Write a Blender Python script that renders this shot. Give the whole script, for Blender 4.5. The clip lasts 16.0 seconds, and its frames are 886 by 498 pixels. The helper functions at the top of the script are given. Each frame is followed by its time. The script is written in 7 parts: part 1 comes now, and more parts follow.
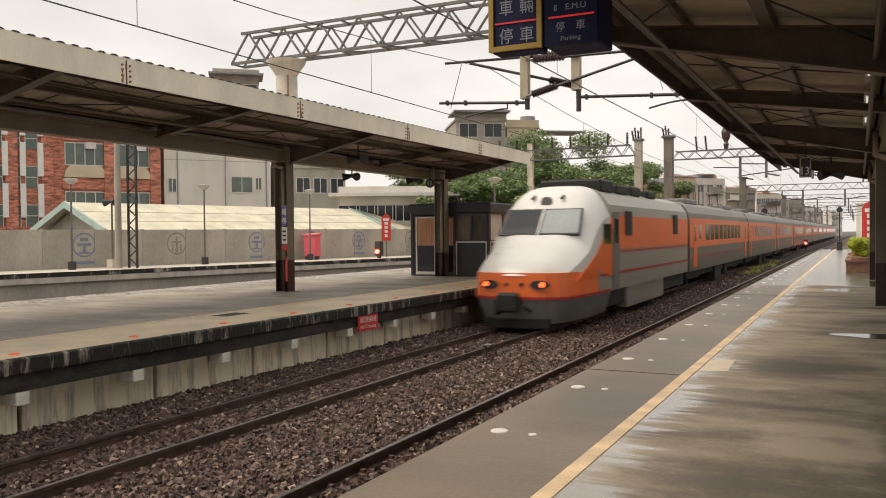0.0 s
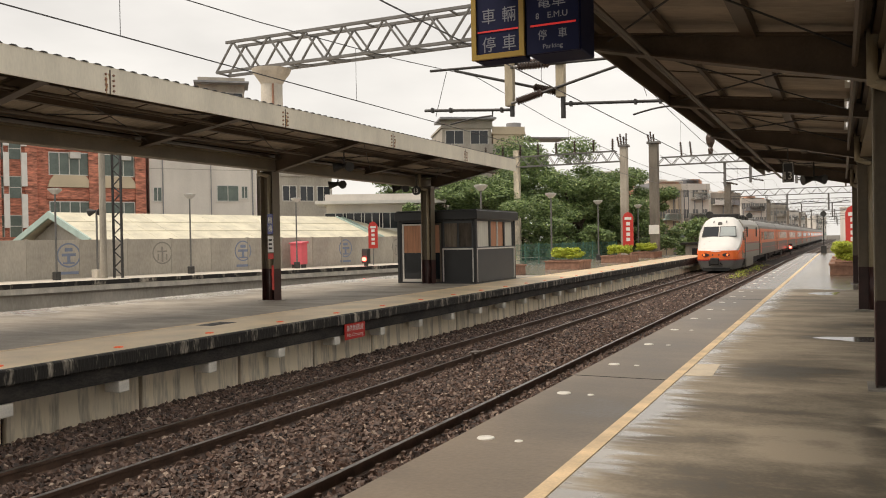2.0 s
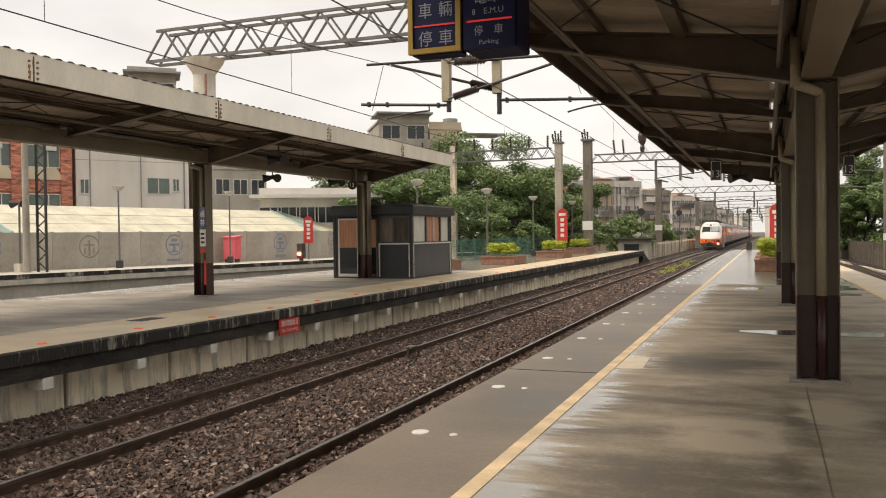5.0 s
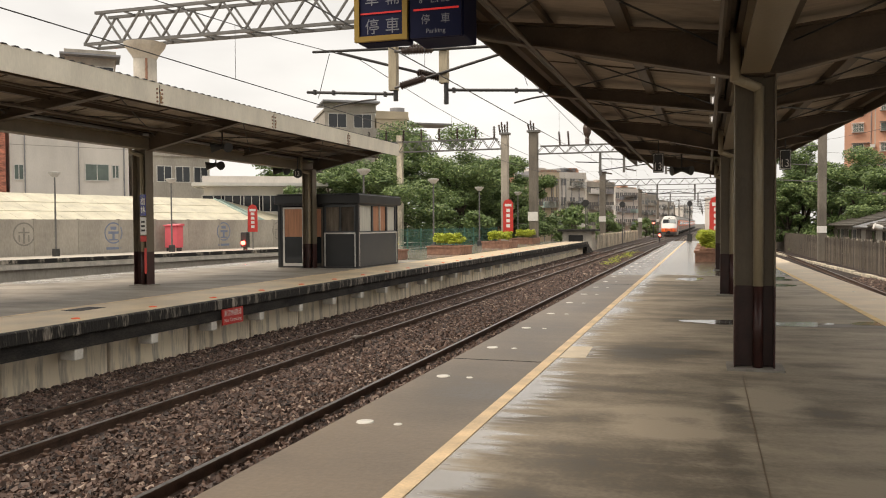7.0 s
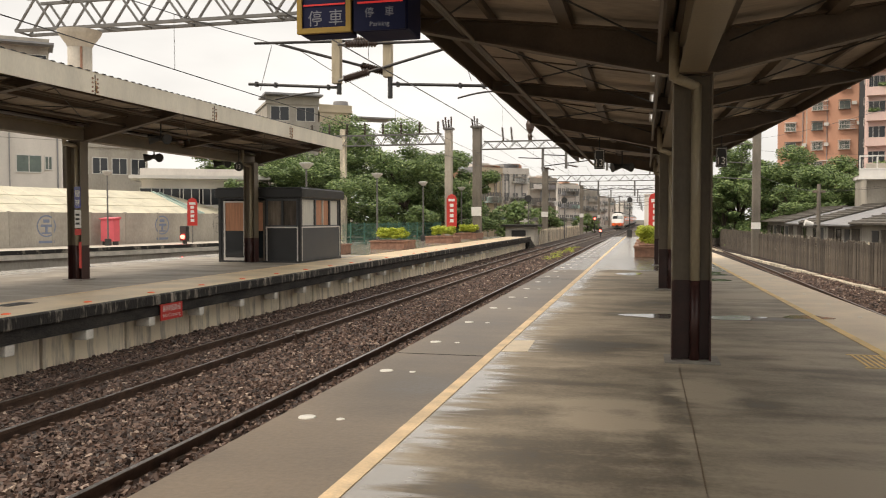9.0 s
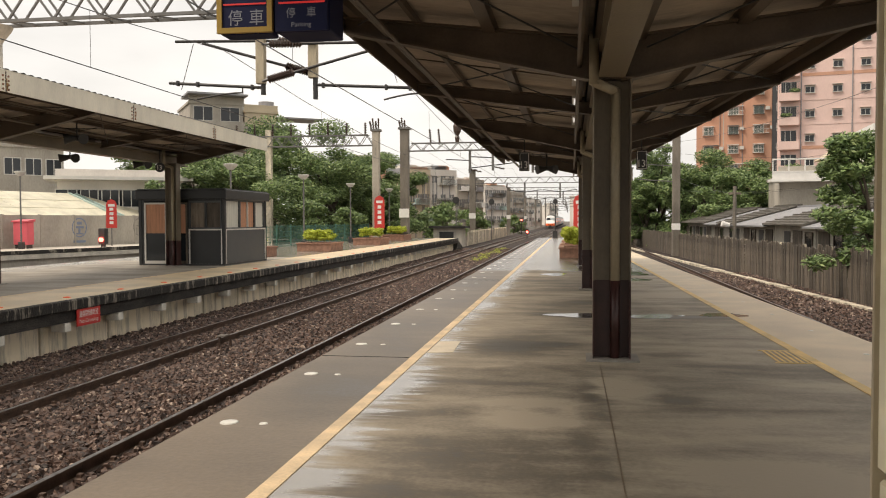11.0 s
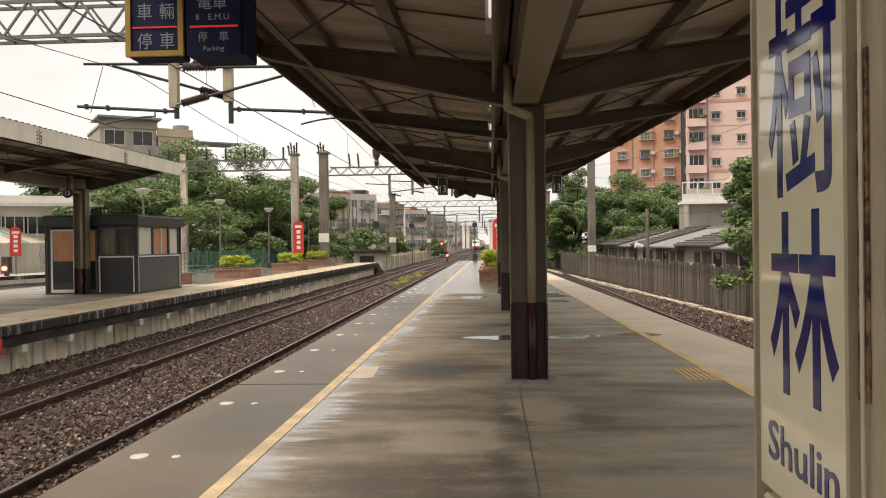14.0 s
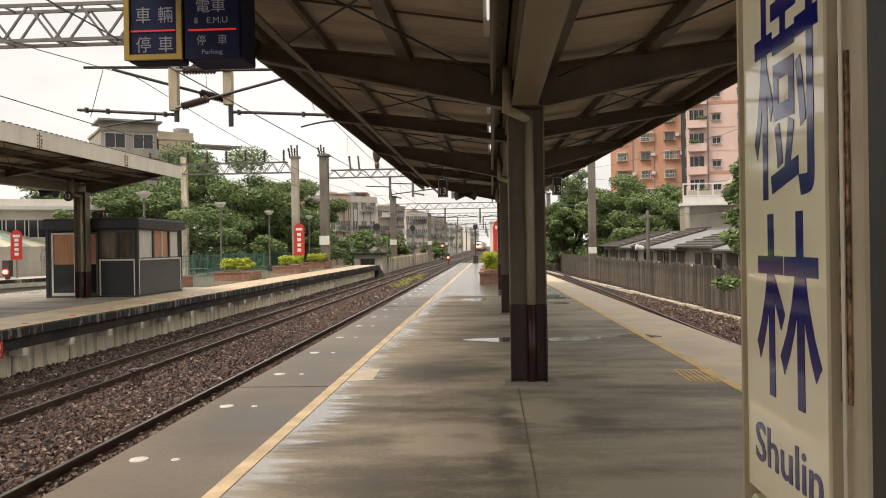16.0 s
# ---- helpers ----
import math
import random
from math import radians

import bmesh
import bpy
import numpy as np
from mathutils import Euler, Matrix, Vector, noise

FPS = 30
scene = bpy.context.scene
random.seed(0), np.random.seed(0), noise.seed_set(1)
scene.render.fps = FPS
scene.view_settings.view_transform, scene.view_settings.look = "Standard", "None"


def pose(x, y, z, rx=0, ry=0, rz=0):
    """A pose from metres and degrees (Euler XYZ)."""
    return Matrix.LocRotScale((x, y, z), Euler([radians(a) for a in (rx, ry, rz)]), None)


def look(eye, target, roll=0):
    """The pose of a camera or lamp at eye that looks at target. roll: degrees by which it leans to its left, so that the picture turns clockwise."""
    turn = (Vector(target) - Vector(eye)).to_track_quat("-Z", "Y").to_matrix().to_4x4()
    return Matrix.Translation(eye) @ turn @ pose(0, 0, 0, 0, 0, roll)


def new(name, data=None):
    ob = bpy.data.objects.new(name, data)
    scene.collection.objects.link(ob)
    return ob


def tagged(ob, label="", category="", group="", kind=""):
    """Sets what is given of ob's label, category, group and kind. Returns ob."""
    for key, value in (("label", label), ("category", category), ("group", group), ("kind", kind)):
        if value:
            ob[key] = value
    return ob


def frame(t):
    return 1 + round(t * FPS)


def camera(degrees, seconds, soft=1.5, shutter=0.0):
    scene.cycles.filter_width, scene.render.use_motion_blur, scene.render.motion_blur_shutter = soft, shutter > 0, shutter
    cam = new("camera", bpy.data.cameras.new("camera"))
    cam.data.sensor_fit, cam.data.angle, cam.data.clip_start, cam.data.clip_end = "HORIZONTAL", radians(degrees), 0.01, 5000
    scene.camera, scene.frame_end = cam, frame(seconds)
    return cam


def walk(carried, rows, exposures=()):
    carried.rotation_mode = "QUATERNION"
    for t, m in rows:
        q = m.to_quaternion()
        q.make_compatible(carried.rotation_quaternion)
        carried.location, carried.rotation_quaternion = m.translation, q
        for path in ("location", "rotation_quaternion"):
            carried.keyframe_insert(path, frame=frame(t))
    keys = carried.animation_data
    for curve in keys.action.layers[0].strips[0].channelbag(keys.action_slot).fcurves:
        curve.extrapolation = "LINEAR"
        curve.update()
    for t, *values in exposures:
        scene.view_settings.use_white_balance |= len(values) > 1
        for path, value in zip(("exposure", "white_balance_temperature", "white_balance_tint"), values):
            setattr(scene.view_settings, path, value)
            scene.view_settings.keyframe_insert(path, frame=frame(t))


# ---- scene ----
# Camera: held in the hand on the platform, it pans from the tracks to the column row.
# World: y runs along the tracks, x to the right, z = 0 is the platform's surface.
cam = camera(56.03, 16.0, soft=1.0, shutter=0.5)
PATH = [
    (0.0, pose(-0.103, 0.013, 1.520, 88.96, 0.55, 26.50)),
    (0.5, pose(-0.089, 0.006, 1.522, 89.01, 0.77, 26.35)),
    (1.0, pose(-0.091, 0.008, 1.523, 89.14, 0.90, 26.10)),
    (1.5, pose(-0.082, 0.012, 1.524, 89.31, 0.97, 25.93)),
    (2.0, pose(-0.079, 0.009, 1.525, 89.43, 1.02, 25.62)),
    (2.5, pose(-0.080, -0.006, 1.522, 89.48, 1.00, 25.25)),
    (3.0, pose(-0.079, 0.003, 1.522, 89.36, 0.86, 24.80)),
    (3.5, pose(-0.075, 0.007, 1.523, 89.21, 0.77, 24.15)),
    (4.0, pose(-0.079, 0.010, 1.521, 89.15, 0.84, 23.25)),
    (6.5, pose(-0.067, 0.014, 1.519, 88.58, 0.35, 18.36)),
    (7.0, pose(-0.073, 0.022, 1.517, 88.30, 0.34, 17.56)),
    (7.5, pose(-0.075, 0.018, 1.516, 88.24, 0.26, 16.82)),
    (8.0, pose(-0.072, 0.020, 1.517, 88.21, 0.14, 16.01)),
    (8.5, pose(-0.074, 0.017, 1.514, 88.03, 0.08, 15.01)),
    (9.0, pose(-0.071, 0.023, 1.513, 87.93, 0.05, 13.69)),
    (9.5, pose(-0.057, 0.018, 1.514, 87.83, 0.04, 12.14)),
    (12.0, pose(-0.026, 0.007, 1.515, 88.45, 0.28, 6.91)),
    (12.5, pose(-0.022, 0.004, 1.517, 88.90, 0.34, 5.87)),
    (13.0, pose(-0.013, 0.003, 1.519, 89.21, 0.53, 4.82)),
    (13.5, pose(-0.006, 0.002, 1.520, 89.47, 0.64, 3.87)),
    (14.0, pose(-0.003, 0.002, 1.519, 89.63, 0.75, 3.31)),
    (14.5, pose(0.000, 0.000, 1.520, 89.71, 0.76, 3.07)),
    (15.0, pose(0.001, -0.001, 1.520, 89.65, 0.81, 3.08)),
    (15.5, pose(0.008, 0.004, 1.520, 89.66, 0.90, 3.24)),
    (16.0, pose(0.013, -0.001, 1.520, 89.78, 0.92, 3.37)),
]
walk(cam, PATH, exposures=[(0.0, 0.56, 7650, 14), (4.0, 0.60, 7650, 14), (8.0, 0.68, 7650, 14), (14.0, 0.70, 7600, 14), (16.0, 0.71, 7600, 14)])

# ---- world and sun: bright overcast ----
world = bpy.data.worlds.new("overcast")
scene.world = world
world.use_nodes = True
wn, wl = world.node_tree.nodes, world.node_tree.links
wn.clear()
w_out = wn.new("ShaderNodeOutputWorld")
w_bg = wn.new("ShaderNodeBackground")
w_sky = wn.new("ShaderNodeTexSky")
w_sky.sky_type, w_sky.sun_disc = "NISHITA", False
w_sky.sun_elevation, w_sky.sun_rotation = radians(55), radians(-60)
w_coord = wn.new("ShaderNodeTexCoord")
w_map = wn.new("ShaderNodeMapping")
w_map.inputs["Scale"].default_value = (1.0, 1.0, 3.2)
w_noise = wn.new("ShaderNodeTexNoise")
w_noise.inputs["Scale"].default_value, w_noise.inputs["Detail"].default_value = 2.2, 6
w_ramp = wn.new("ShaderNodeValToRGB")
w_ramp.color_ramp.elements[0].position, w_ramp.color_ramp.elements[0].color = 0.30, (4.75, 5.08, 5.37, 1)
w_ramp.color_ramp.elements[1].position, w_ramp.color_ramp.elements[1].color = 0.72, (7.0, 7.46, 7.83, 1)
w_mix = wn.new("ShaderNodeMix")
w_mix.data_type = "RGBA"
w_mix.inputs["Factor"].default_value = 0.96
wl.new(w_coord.outputs["Generated"], w_map.inputs["Vector"])
wl.new(w_map.outputs["Vector"], w_noise.inputs["Vector"])
wl.new(w_noise.outputs["Fac"], w_ramp.inputs["Fac"])
wl.new(w_sky.outputs["Color"], w_mix.inputs["A"])
wl.new(w_ramp.outputs["Color"], w_mix.inputs["B"])
wl.new(w_mix.outputs["Result"], w_bg.inputs["Color"])
w_bg.inputs["Strength"].default_value = 0.1
wl.new(w_bg.outputs["Background"], w_out.inputs["Surface"])

sun = new("sun", bpy.data.lights.new("sun", "SUN"))
sun.data.energy, sun.data.angle, sun.data.color = 1.6, radians(25), (1.0, 0.96, 0.9)
sun.matrix_world = look((-20, -12, 34), (0, 0, 0))


# ---- building helpers ----
def thing(name, loc=(0, 0, 0), label="", category="", group="", kind=""):
    ob = new(name)
    ob.location = loc
    ob.empty_display_size = 0.2
    return tagged(ob, label, category, group, kind)


def origin_of(ob):
    o = Vector((0, 0, 0))
    while ob is not None:
        o += ob.location
        ob = ob.parent
    return o


def part(name, bm, material, parent=None, label="", smooth=False):
    """One mesh object; bm is in world metres, parent stands unturned."""
    me = bpy.data.meshes.new(name)
    if parent is not None:
        bmesh.ops.translate(bm, vec=-origin_of(parent), verts=bm.verts)
    if smooth:
        for f in bm.faces:
            f.smooth = True
    bm.to_mesh(me)
    bm.free()
    me.materials.append(material)
    ob = new(name, me)
    if parent is not None:
        ob.parent = parent
    if label:
        ob["label"] = label
    return ob


def solid(name, bm, material, label, category, kind="", group=""):
    return tagged(part(name, bm, material), label, category, group, kind)


def box(bm, x0, x1, y0, y1, z0, z1, bevel=0.0):
    vs = [bm.verts.new((x, y, z)) for z in (z0, z1) for x, y in ((x0, y0), (x1, y0), (x1, y1), (x0, y1))]
    fs = [bm.faces.new([vs[i] for i in q]) for q in ((3, 2, 1, 0), (4, 5, 6, 7), (0, 1, 5, 4), (1, 2, 6, 5), (2, 3, 7, 6), (3, 0, 4, 7))]
    if bevel:
        es = list({e for f in fs for e in f.edges})
        bmesh.ops.bevel(bm, geom=es, offset=bevel, segments=1, affect="EDGES")
    return bm


def B(*a):
    return box(bmesh.new(), *a)


def boxes(*rows):
    bm = bmesh.new()
    for r in rows:
        box(bm, *r)
    return bm


def rod(bm, p, q, r, n=8, r2=None):
    p, q = Vector(p), Vector(q)
    d = q - p
    m = Matrix.Translation((p + q) / 2) @ d.to_track_quat("Z", "Y").to_matrix().to_4x4()
    bmesh.ops.create_cone(bm, cap_ends=True, segments=n, radius1=r, radius2=r if r2 is None else r2, depth=d.length, matrix=m)
    return bm


def beam(bm, p, q, w, h):
    """A bar of rectangular section from p to q, w wide and h high."""
    p, q = Vector(p), Vector(q)
    d = (q - p).normalized()
    side = d.cross(Vector((0, 0, 1)))
    side = side.normalized() if side.length > 1e-4 else Vector((1, 0, 0))
    up = side.cross(d)
    ring = [[bm.verts.new(c + side * sx * w / 2 + up * sz * h / 2) for sx, sz in ((-1, -1), (1, -1), (1, 1), (-1, 1))] for c in (p, q)]
    bm.faces.new(ring[0])
    bm.faces.new(ring[1][::-1])
    for i in range(4):
        j = (i + 1) % 4
        bm.faces.new((ring[0][j], ring[0][i], ring[1][i], ring[1][j]))
    return bm


def prism(bm, poly, axis, a, b):
    """poly extruded along an axis from a to b; poly is (y, z), (x, z) or (x, y)."""
    def at(u, v, w):
        return {"x": (w, u, v), "y": (u, w, v), "z": (u, v, w)}[axis]
    lo = [bm.verts.new(at(u, v, a)) for u, v in poly]
    hi = [bm.verts.new(at(u, v, b)) for u, v in poly]
    fs = [bm.faces.new(lo), bm.faces.new(hi[::-1])]
    n = len(poly)
    for i in range(n):
        j = (i + 1) % n
        fs.append(bm.faces.new((lo[j], lo[i], hi[i], hi[j])))
    bmesh.ops.recalc_face_normals(bm, faces=fs)
    return bm


def lathe(bm, cx, cy, rows, n=16):
    """rows of (radius, z) turned round an upright axis."""
    rings = [[bm.verts.new((cx + r * math.cos(2 * math.pi * k / n), cy + r * math.sin(2 * math.pi * k / n), z)) for k in range(n)] for r, z in rows]
    for a, b in zip(rings, rings[1:]):
        for k in range(n):
            bm.faces.new((a[k], a[(k + 1) % n], b[(k + 1) % n], b[k]))
    bm.faces.new(rings[0][::-1])
    bm.faces.new(rings[-1])
    return bm


def wire(bm, p, q, sag=0.0, r=0.008, n=8):
    """A hanging wire in n straight pieces."""
    p, q = Vector(p), Vector(q)
    pts = [p.lerp(q, k / n) - Vector((0, 0, sag * 4 * (k / n) * (1 - k / n))) for k in range(n + 1)]
    for a, b in zip(pts, pts[1:]):
        beam(bm, a, b, 2 * r, 2 * r)
    return bm


# ---- materials ----
def material(name, base, rough=0.7, dark=0.75, light=1.15, scale=3.0, fine=40.0, bump=0.15, metal=0.0, stretch=(1, 1, 1), rand=0.0, spec=0.5, rough_var=0.1, span=(0.45, 0.95)):
    """Two scales of noise vary the base colour and the roughness; the finer one gives relief."""
    m = bpy.data.materials.new(name)
    m.use_nodes = True
    n, l = m.node_tree.nodes, m.node_tree.links
    p = n["Principled BSDF"]
    tc, mp = n.new("ShaderNodeTexCoord"), n.new("ShaderNodeMapping")
    mp.inputs["Scale"].default_value = stretch
    l.new(tc.outputs["Object"], mp.inputs["Vector"])
    big, small = n.new("ShaderNodeTexNoise"), n.new("ShaderNodeTexNoise")
    for t, s, d in ((big, scale, 5), (small, fine, 4)):
        t.inputs["Scale"].default_value, t.inputs["Detail"].default_value = s, d
        l.new(mp.outputs["Vector"], t.inputs["Vector"])
    add = n.new("ShaderNodeMath")
    add.operation = "MULTIPLY_ADD"
    l.new(small.outputs["Fac"], add.inputs[0])
    add.inputs[1].default_value = 0.4
    l.new(big.outputs["Fac"], add.inputs[2])
    ramp = n.new("ShaderNodeValToRGB")
    e = ramp.color_ramp.elements
    e[0].position, e[1].position = span
    e[0].color = (*[c * dark for c in base], 1)
    e[1].color = (*[min(1, c * light) for c in base], 1)
    l.new(add.outputs[0], ramp.inputs["Fac"])
    out = ramp.outputs["Color"]
    if rand:
        info, hs, rr = n.new("ShaderNodeObjectInfo"), n.new("ShaderNodeHueSaturation"), n.new("ShaderNodeMapRange")
        rr.inputs["To Min"].default_value, rr.inputs["To Max"].default_value = 1 - rand, 1 + rand
        l.new(info.outputs["Random"], rr.inputs["Value"])
        l.new(rr.outputs["Result"], hs.inputs["Value"])
        l.new(out, hs.inputs["Color"])
        out = hs.outputs["Color"]
    l.new(out, p.inputs["Base Color"])
    rg = n.new("ShaderNodeMapRange")
    rg.inputs["To Min"].default_value, rg.inputs["To Max"].default_value = max(0.02, rough - rough_var), min(1, rough + rough_var)
    l.new(big.outputs["Fac"], rg.inputs["Value"])
    l.new(rg.outputs["Result"], p.inputs["Roughness"])
    p.inputs["Metallic"].default_value = metal
    p.inputs["Specular IOR Level"].default_value = spec
    if bump:
        b = n.new("ShaderNodeBump")
        b.inputs["Strength"].default_value, b.inputs["Distance"].default_value = bump, 0.02
        l.new(small.outputs["Fac"], b.inputs["Height"])
        l.new(b.outputs["Normal"], p.inputs["Normal"])
    return m


def island_material(name, c0, c1, rough=0.8, c2=None):
    """Colour chosen piece by piece."""
    m = bpy.data.materials.new(name)
    m.use_nodes = True
    n, l = m.node_tree.nodes, m.node_tree.links
    p = n["Principled BSDF"]
    g, ramp = n.new("ShaderNodeNewGeometry"), n.new("ShaderNodeValToRGB")
    e = ramp.color_ramp.elements
    e[0].color, e[1].color = (*c0, 1), (*c1, 1)
    if c2:
        k = e.new(0.9)
        k.color = (*c1, 1)
        e[-1].color = (*c2, 1)
    l.new(g.outputs["Random Per Island"], ramp.inputs["Fac"])
    l.new(ramp.outputs["Color"], p.inputs["Base Color"])
    p.inputs["Roughness"].default_value = rough
    return m


def glow(name, colour, strength):
    m = bpy.data.materials.new(name)
    m.use_nodes = True
    p = m.node_tree.nodes["Principled BSDF"]
    p.inputs["Base Color"].default_value = (*[c * 0.5 for c in colour], 1)
    p.inputs["Emission Color"].default_value = (*colour, 1)
    p.inputs["Emission Strength"].default_value = strength
    return m


def wet_floor(name, base, line_x, wet_from, drip_w=0.55, stains_and_sheen=(), smear_amount=1.0, dry_rough=0.62):
    """Trodden concrete: damp smears drawn across the way, a drip line under the eaves with its sky sheen painted in,
    rain past the roof's end.
    Stains and painted sheen come as (x, y, rx, ry, strength), pale where the strength is positive and dark where it is
    negative."""
    m = bpy.data.materials.new(name)
    m.use_nodes = True
    n, l = m.node_tree.nodes, m.node_tree.links
    p = n["Principled BSDF"]
    tc = n.new("ShaderNodeTexCoord")

    def noise_at(scale, stretch, detail=5, off=0.0, dist=0.0):
        mp, t = n.new("ShaderNodeMapping"), n.new("ShaderNodeTexNoise")
        mp.inputs["Scale"].default_value = stretch
        mp.inputs["Location"].default_value = (off, off, 0)
        t.inputs["Scale"].default_value, t.inputs["Detail"].default_value, t.inputs["Distortion"].default_value = scale, detail, dist
        l.new(tc.outputs["Object"], mp.inputs["Vector"])
        l.new(mp.outputs["Vector"], t.inputs["Vector"])
        return t.outputs["Fac"]

    def math2(op, a, b, c=None):
        k = n.new("ShaderNodeMath")
        k.operation = op
        for i, v in enumerate((a, b, c)):
            if v is None:
                continue
            if isinstance(v, (int, float)):
                k.inputs[i].default_value = v
            else:
                l.new(v, k.inputs[i])
        return k.outputs[0]

    def between(v, a, b, lo=0.0, hi=1.0):
        k = n.new("ShaderNodeMapRange")
        k.interpolation_type = "SMOOTHSTEP"
        k.inputs["From Min"].default_value, k.inputs["From Max"].default_value = a, b
        k.inputs["To Min"].default_value, k.inputs["To Max"].default_value = lo, hi
        l.new(v, k.inputs["Value"])
        return k.outputs["Result"]

    smear = noise_at(0.9, (0.42, 1.15, 1), 6, 3.1, 0.35)
    streaks = noise_at(2.2, (0.36, 1.25, 1), 7, 5.2, 0.6)
    mottle = noise_at(4.5, (0.8, 1.0, 1), 6, 2.3, 0.8)
    blot = noise_at(0.55, (1.0, 0.8, 1), 5, 9.0, 0.5)
    grit = noise_at(34, (0.8, 0.8, 1), 6)
    xyz = n.new("ShaderNodeSeparateXYZ")
    l.new(tc.outputs["Object"], xyz.inputs[0])
    x, y = xyz.outputs["X"], xyz.outputs["Y"]
    y_w = math2("ADD", y, math2("MULTIPLY_ADD", streaks, 1.6, -0.8))
    rain = between(y_w, wet_from - 0.3, wet_from + 0.4)
    # fingers of water run in from the drip line
    fingers = math2("MULTIPLY_ADD", noise_at(8.0, (0.16, 1.0, 1), 8, 1.7, 0.2), 1.0, math2("MULTIPLY", noise_at(0.9, (0.3, 1.0, 1), 3, 4.4), 0.7))
    reach = between(fingers, 0.62, 1.12, 0.03, drip_w)
    past = math2("SUBTRACT", math2("ADD", x, -line_x), reach)
    drip = math2("MULTIPLY", between(x, line_x - 0.01, line_x + 0.01), between(past, -0.45 * drip_w, 0.3 * drip_w, 1, 0))
    tone = math2("MULTIPLY_ADD", math2("ADD", math2("MULTIPLY", smear, 0.46), math2("MULTIPLY_ADD", mottle, 0.16, math2("MULTIPLY", streaks, 0.26))), smear_amount,
                 math2("MULTIPLY_ADD", blot, 0.22, math2("MULTIPLY_ADD", grit, 0.12, 0.44 * (1 - smear_amount) - 0.06)))
    wx, wy = math2("ADD", x, math2("MULTIPLY_ADD", streaks, 0.5, -0.25)), math2("ADD", y, math2("MULTIPLY_ADD", smear, 0.9, -0.45))
    for cx, cy, rx, ry, amount in stains_and_sheen:
        dx = math2("MULTIPLY", math2("ADD", wx, -cx), 1 / rx)
        dy = math2("MULTIPLY", math2("ADD", wy, -cy), 1 / ry)
        d2 = math2("ADD", math2("MULTIPLY", dx, dx), math2("MULTIPLY", dy, dy))
        tone = math2("ADD", tone, between(d2, 0.0, 2.0, amount, 0.0))
    damp = between(tone, 0.52, 0.40)
    wet = math2("MAXIMUM", math2("MAXIMUM", rain, math2("MULTIPLY", drip, 0.9)), math2("MULTIPLY", damp, 0.45))
    ramp = n.new("ShaderNodeValToRGB")
    e = ramp.color_ramp.elements
    e[0].position, e[1].position = 0.42, 0.66
    e[0].color = (*[c * 0.31 for c in base], 1)
    e[1].color = (*[c * 1.45 for c in base], 1)
    k = e.new(0.54)
    k.color = (*[c * 0.88 for c in base], 1)
    l.new(tone, ramp.inputs["Fac"])
    # pale grey mixed into the colour for the sky's sheen on the drip line
    drip_sheen = n.new("ShaderNodeMix")
    drip_sheen.data_type = "RGBA"
    drip_sheen.inputs["B"].default_value = (0.40, 0.40, 0.395, 1)
    l.new(ramp.outputs["Color"], drip_sheen.inputs["A"])
    l.new(math2("MULTIPLY", drip, 0.62), drip_sheen.inputs["Factor"])
    dk = n.new("ShaderNodeMix")
    dk.data_type, dk.blend_type = "RGBA", "MULTIPLY"
    dk.inputs["B"].default_value = (0.7, 0.69, 0.68, 1)
    l.new(drip_sheen.outputs["Result"], dk.inputs["A"])
    l.new(rain, dk.inputs["Factor"])
    l.new(dk.outputs["Result"], p.inputs["Base Color"])
    l.new(between(wet, 0.0, 1.0, dry_rough, 0.2), p.inputs["Roughness"])
    b = n.new("ShaderNodeBump")
    b.inputs["Distance"].default_value = 0.005
    l.new(between(wet, 0.0, 1.0, 0.45, 1.0), p.inputs["Specular IOR Level"])
    l.new(between(wet, 0, 1, 0.4, 0.04), b.inputs["Strength"])
    l.new(grit, b.inputs["Height"])
    l.new(b.outputs["Normal"], p.inputs["Normal"])
    return m


# the large pale patches on the right paint in light from the open side
STAINS_AND_SHEEN = ((-0.33, 6.6, 0.48, 0.5, 0.13), (0.47, 7.4, 0.26, 0.7, 0.12), (1.1, 9.7, 0.35, 0.22, -0.14), (0.85, 7.2, 0.3, 0.2, -0.12), (1.1, 13.3, 1.5, 0.28, -0.17),
          (0.14, 6.5, 0.12, 1.3, -0.07), (-0.25, 6.62, 0.16, 0.12, -0.06), (-0.4, 4.6, 1.0, 1.1, -0.05), (1.6, 16.8, 0.8, 0.8, 0.08), (-0.7, 10.4, 0.6, 1.2, -0.07), (1.5, 5.6, 1.0, 1.5, 0.09), (1.5, 11.2, 1.1, 1.6, 0.08), (1.6, 20.0, 0.9, 4.0, 0.06), (0.9, 4.2, 0.6, 0.35, -0.07))
M_FLOOR = wet_floor("platform_concrete", (0.284, 0.240, 0.181), -1.67, 25.0, 0.5, STAINS_AND_SHEEN)
# the pale patch at the near end paints a sheen on the paving
M_STRIP = wet_floor("edge_paving", (0.182, 0.137, 0.093), -100.0, 25.0, 0.5, ((-2.1, 9.0, 0.5, 5.0, -0.04), (-2.3, 3.6, 0.6, 1.2, 0.05), (-2.2, 19.0, 0.6, 4.0, -0.04)), 0.35, 0.40)
M_FLOOR_L = wet_floor("far_platform_concrete", (0.34, 0.30, 0.245), -18.3, 33.0, 2.2, (), 0.55)
M_OCHRE_W = material("worn_ochre_paving", (0.72, 0.565, 0.375), 0.45, 0.6, 1.12, 0.9, 40, 0.12)
M_PATCH = material("pale_mortar_patch", (0.66, 0.57, 0.44), 0.6, 0.8, 1.1, 4, 50, 0.1)
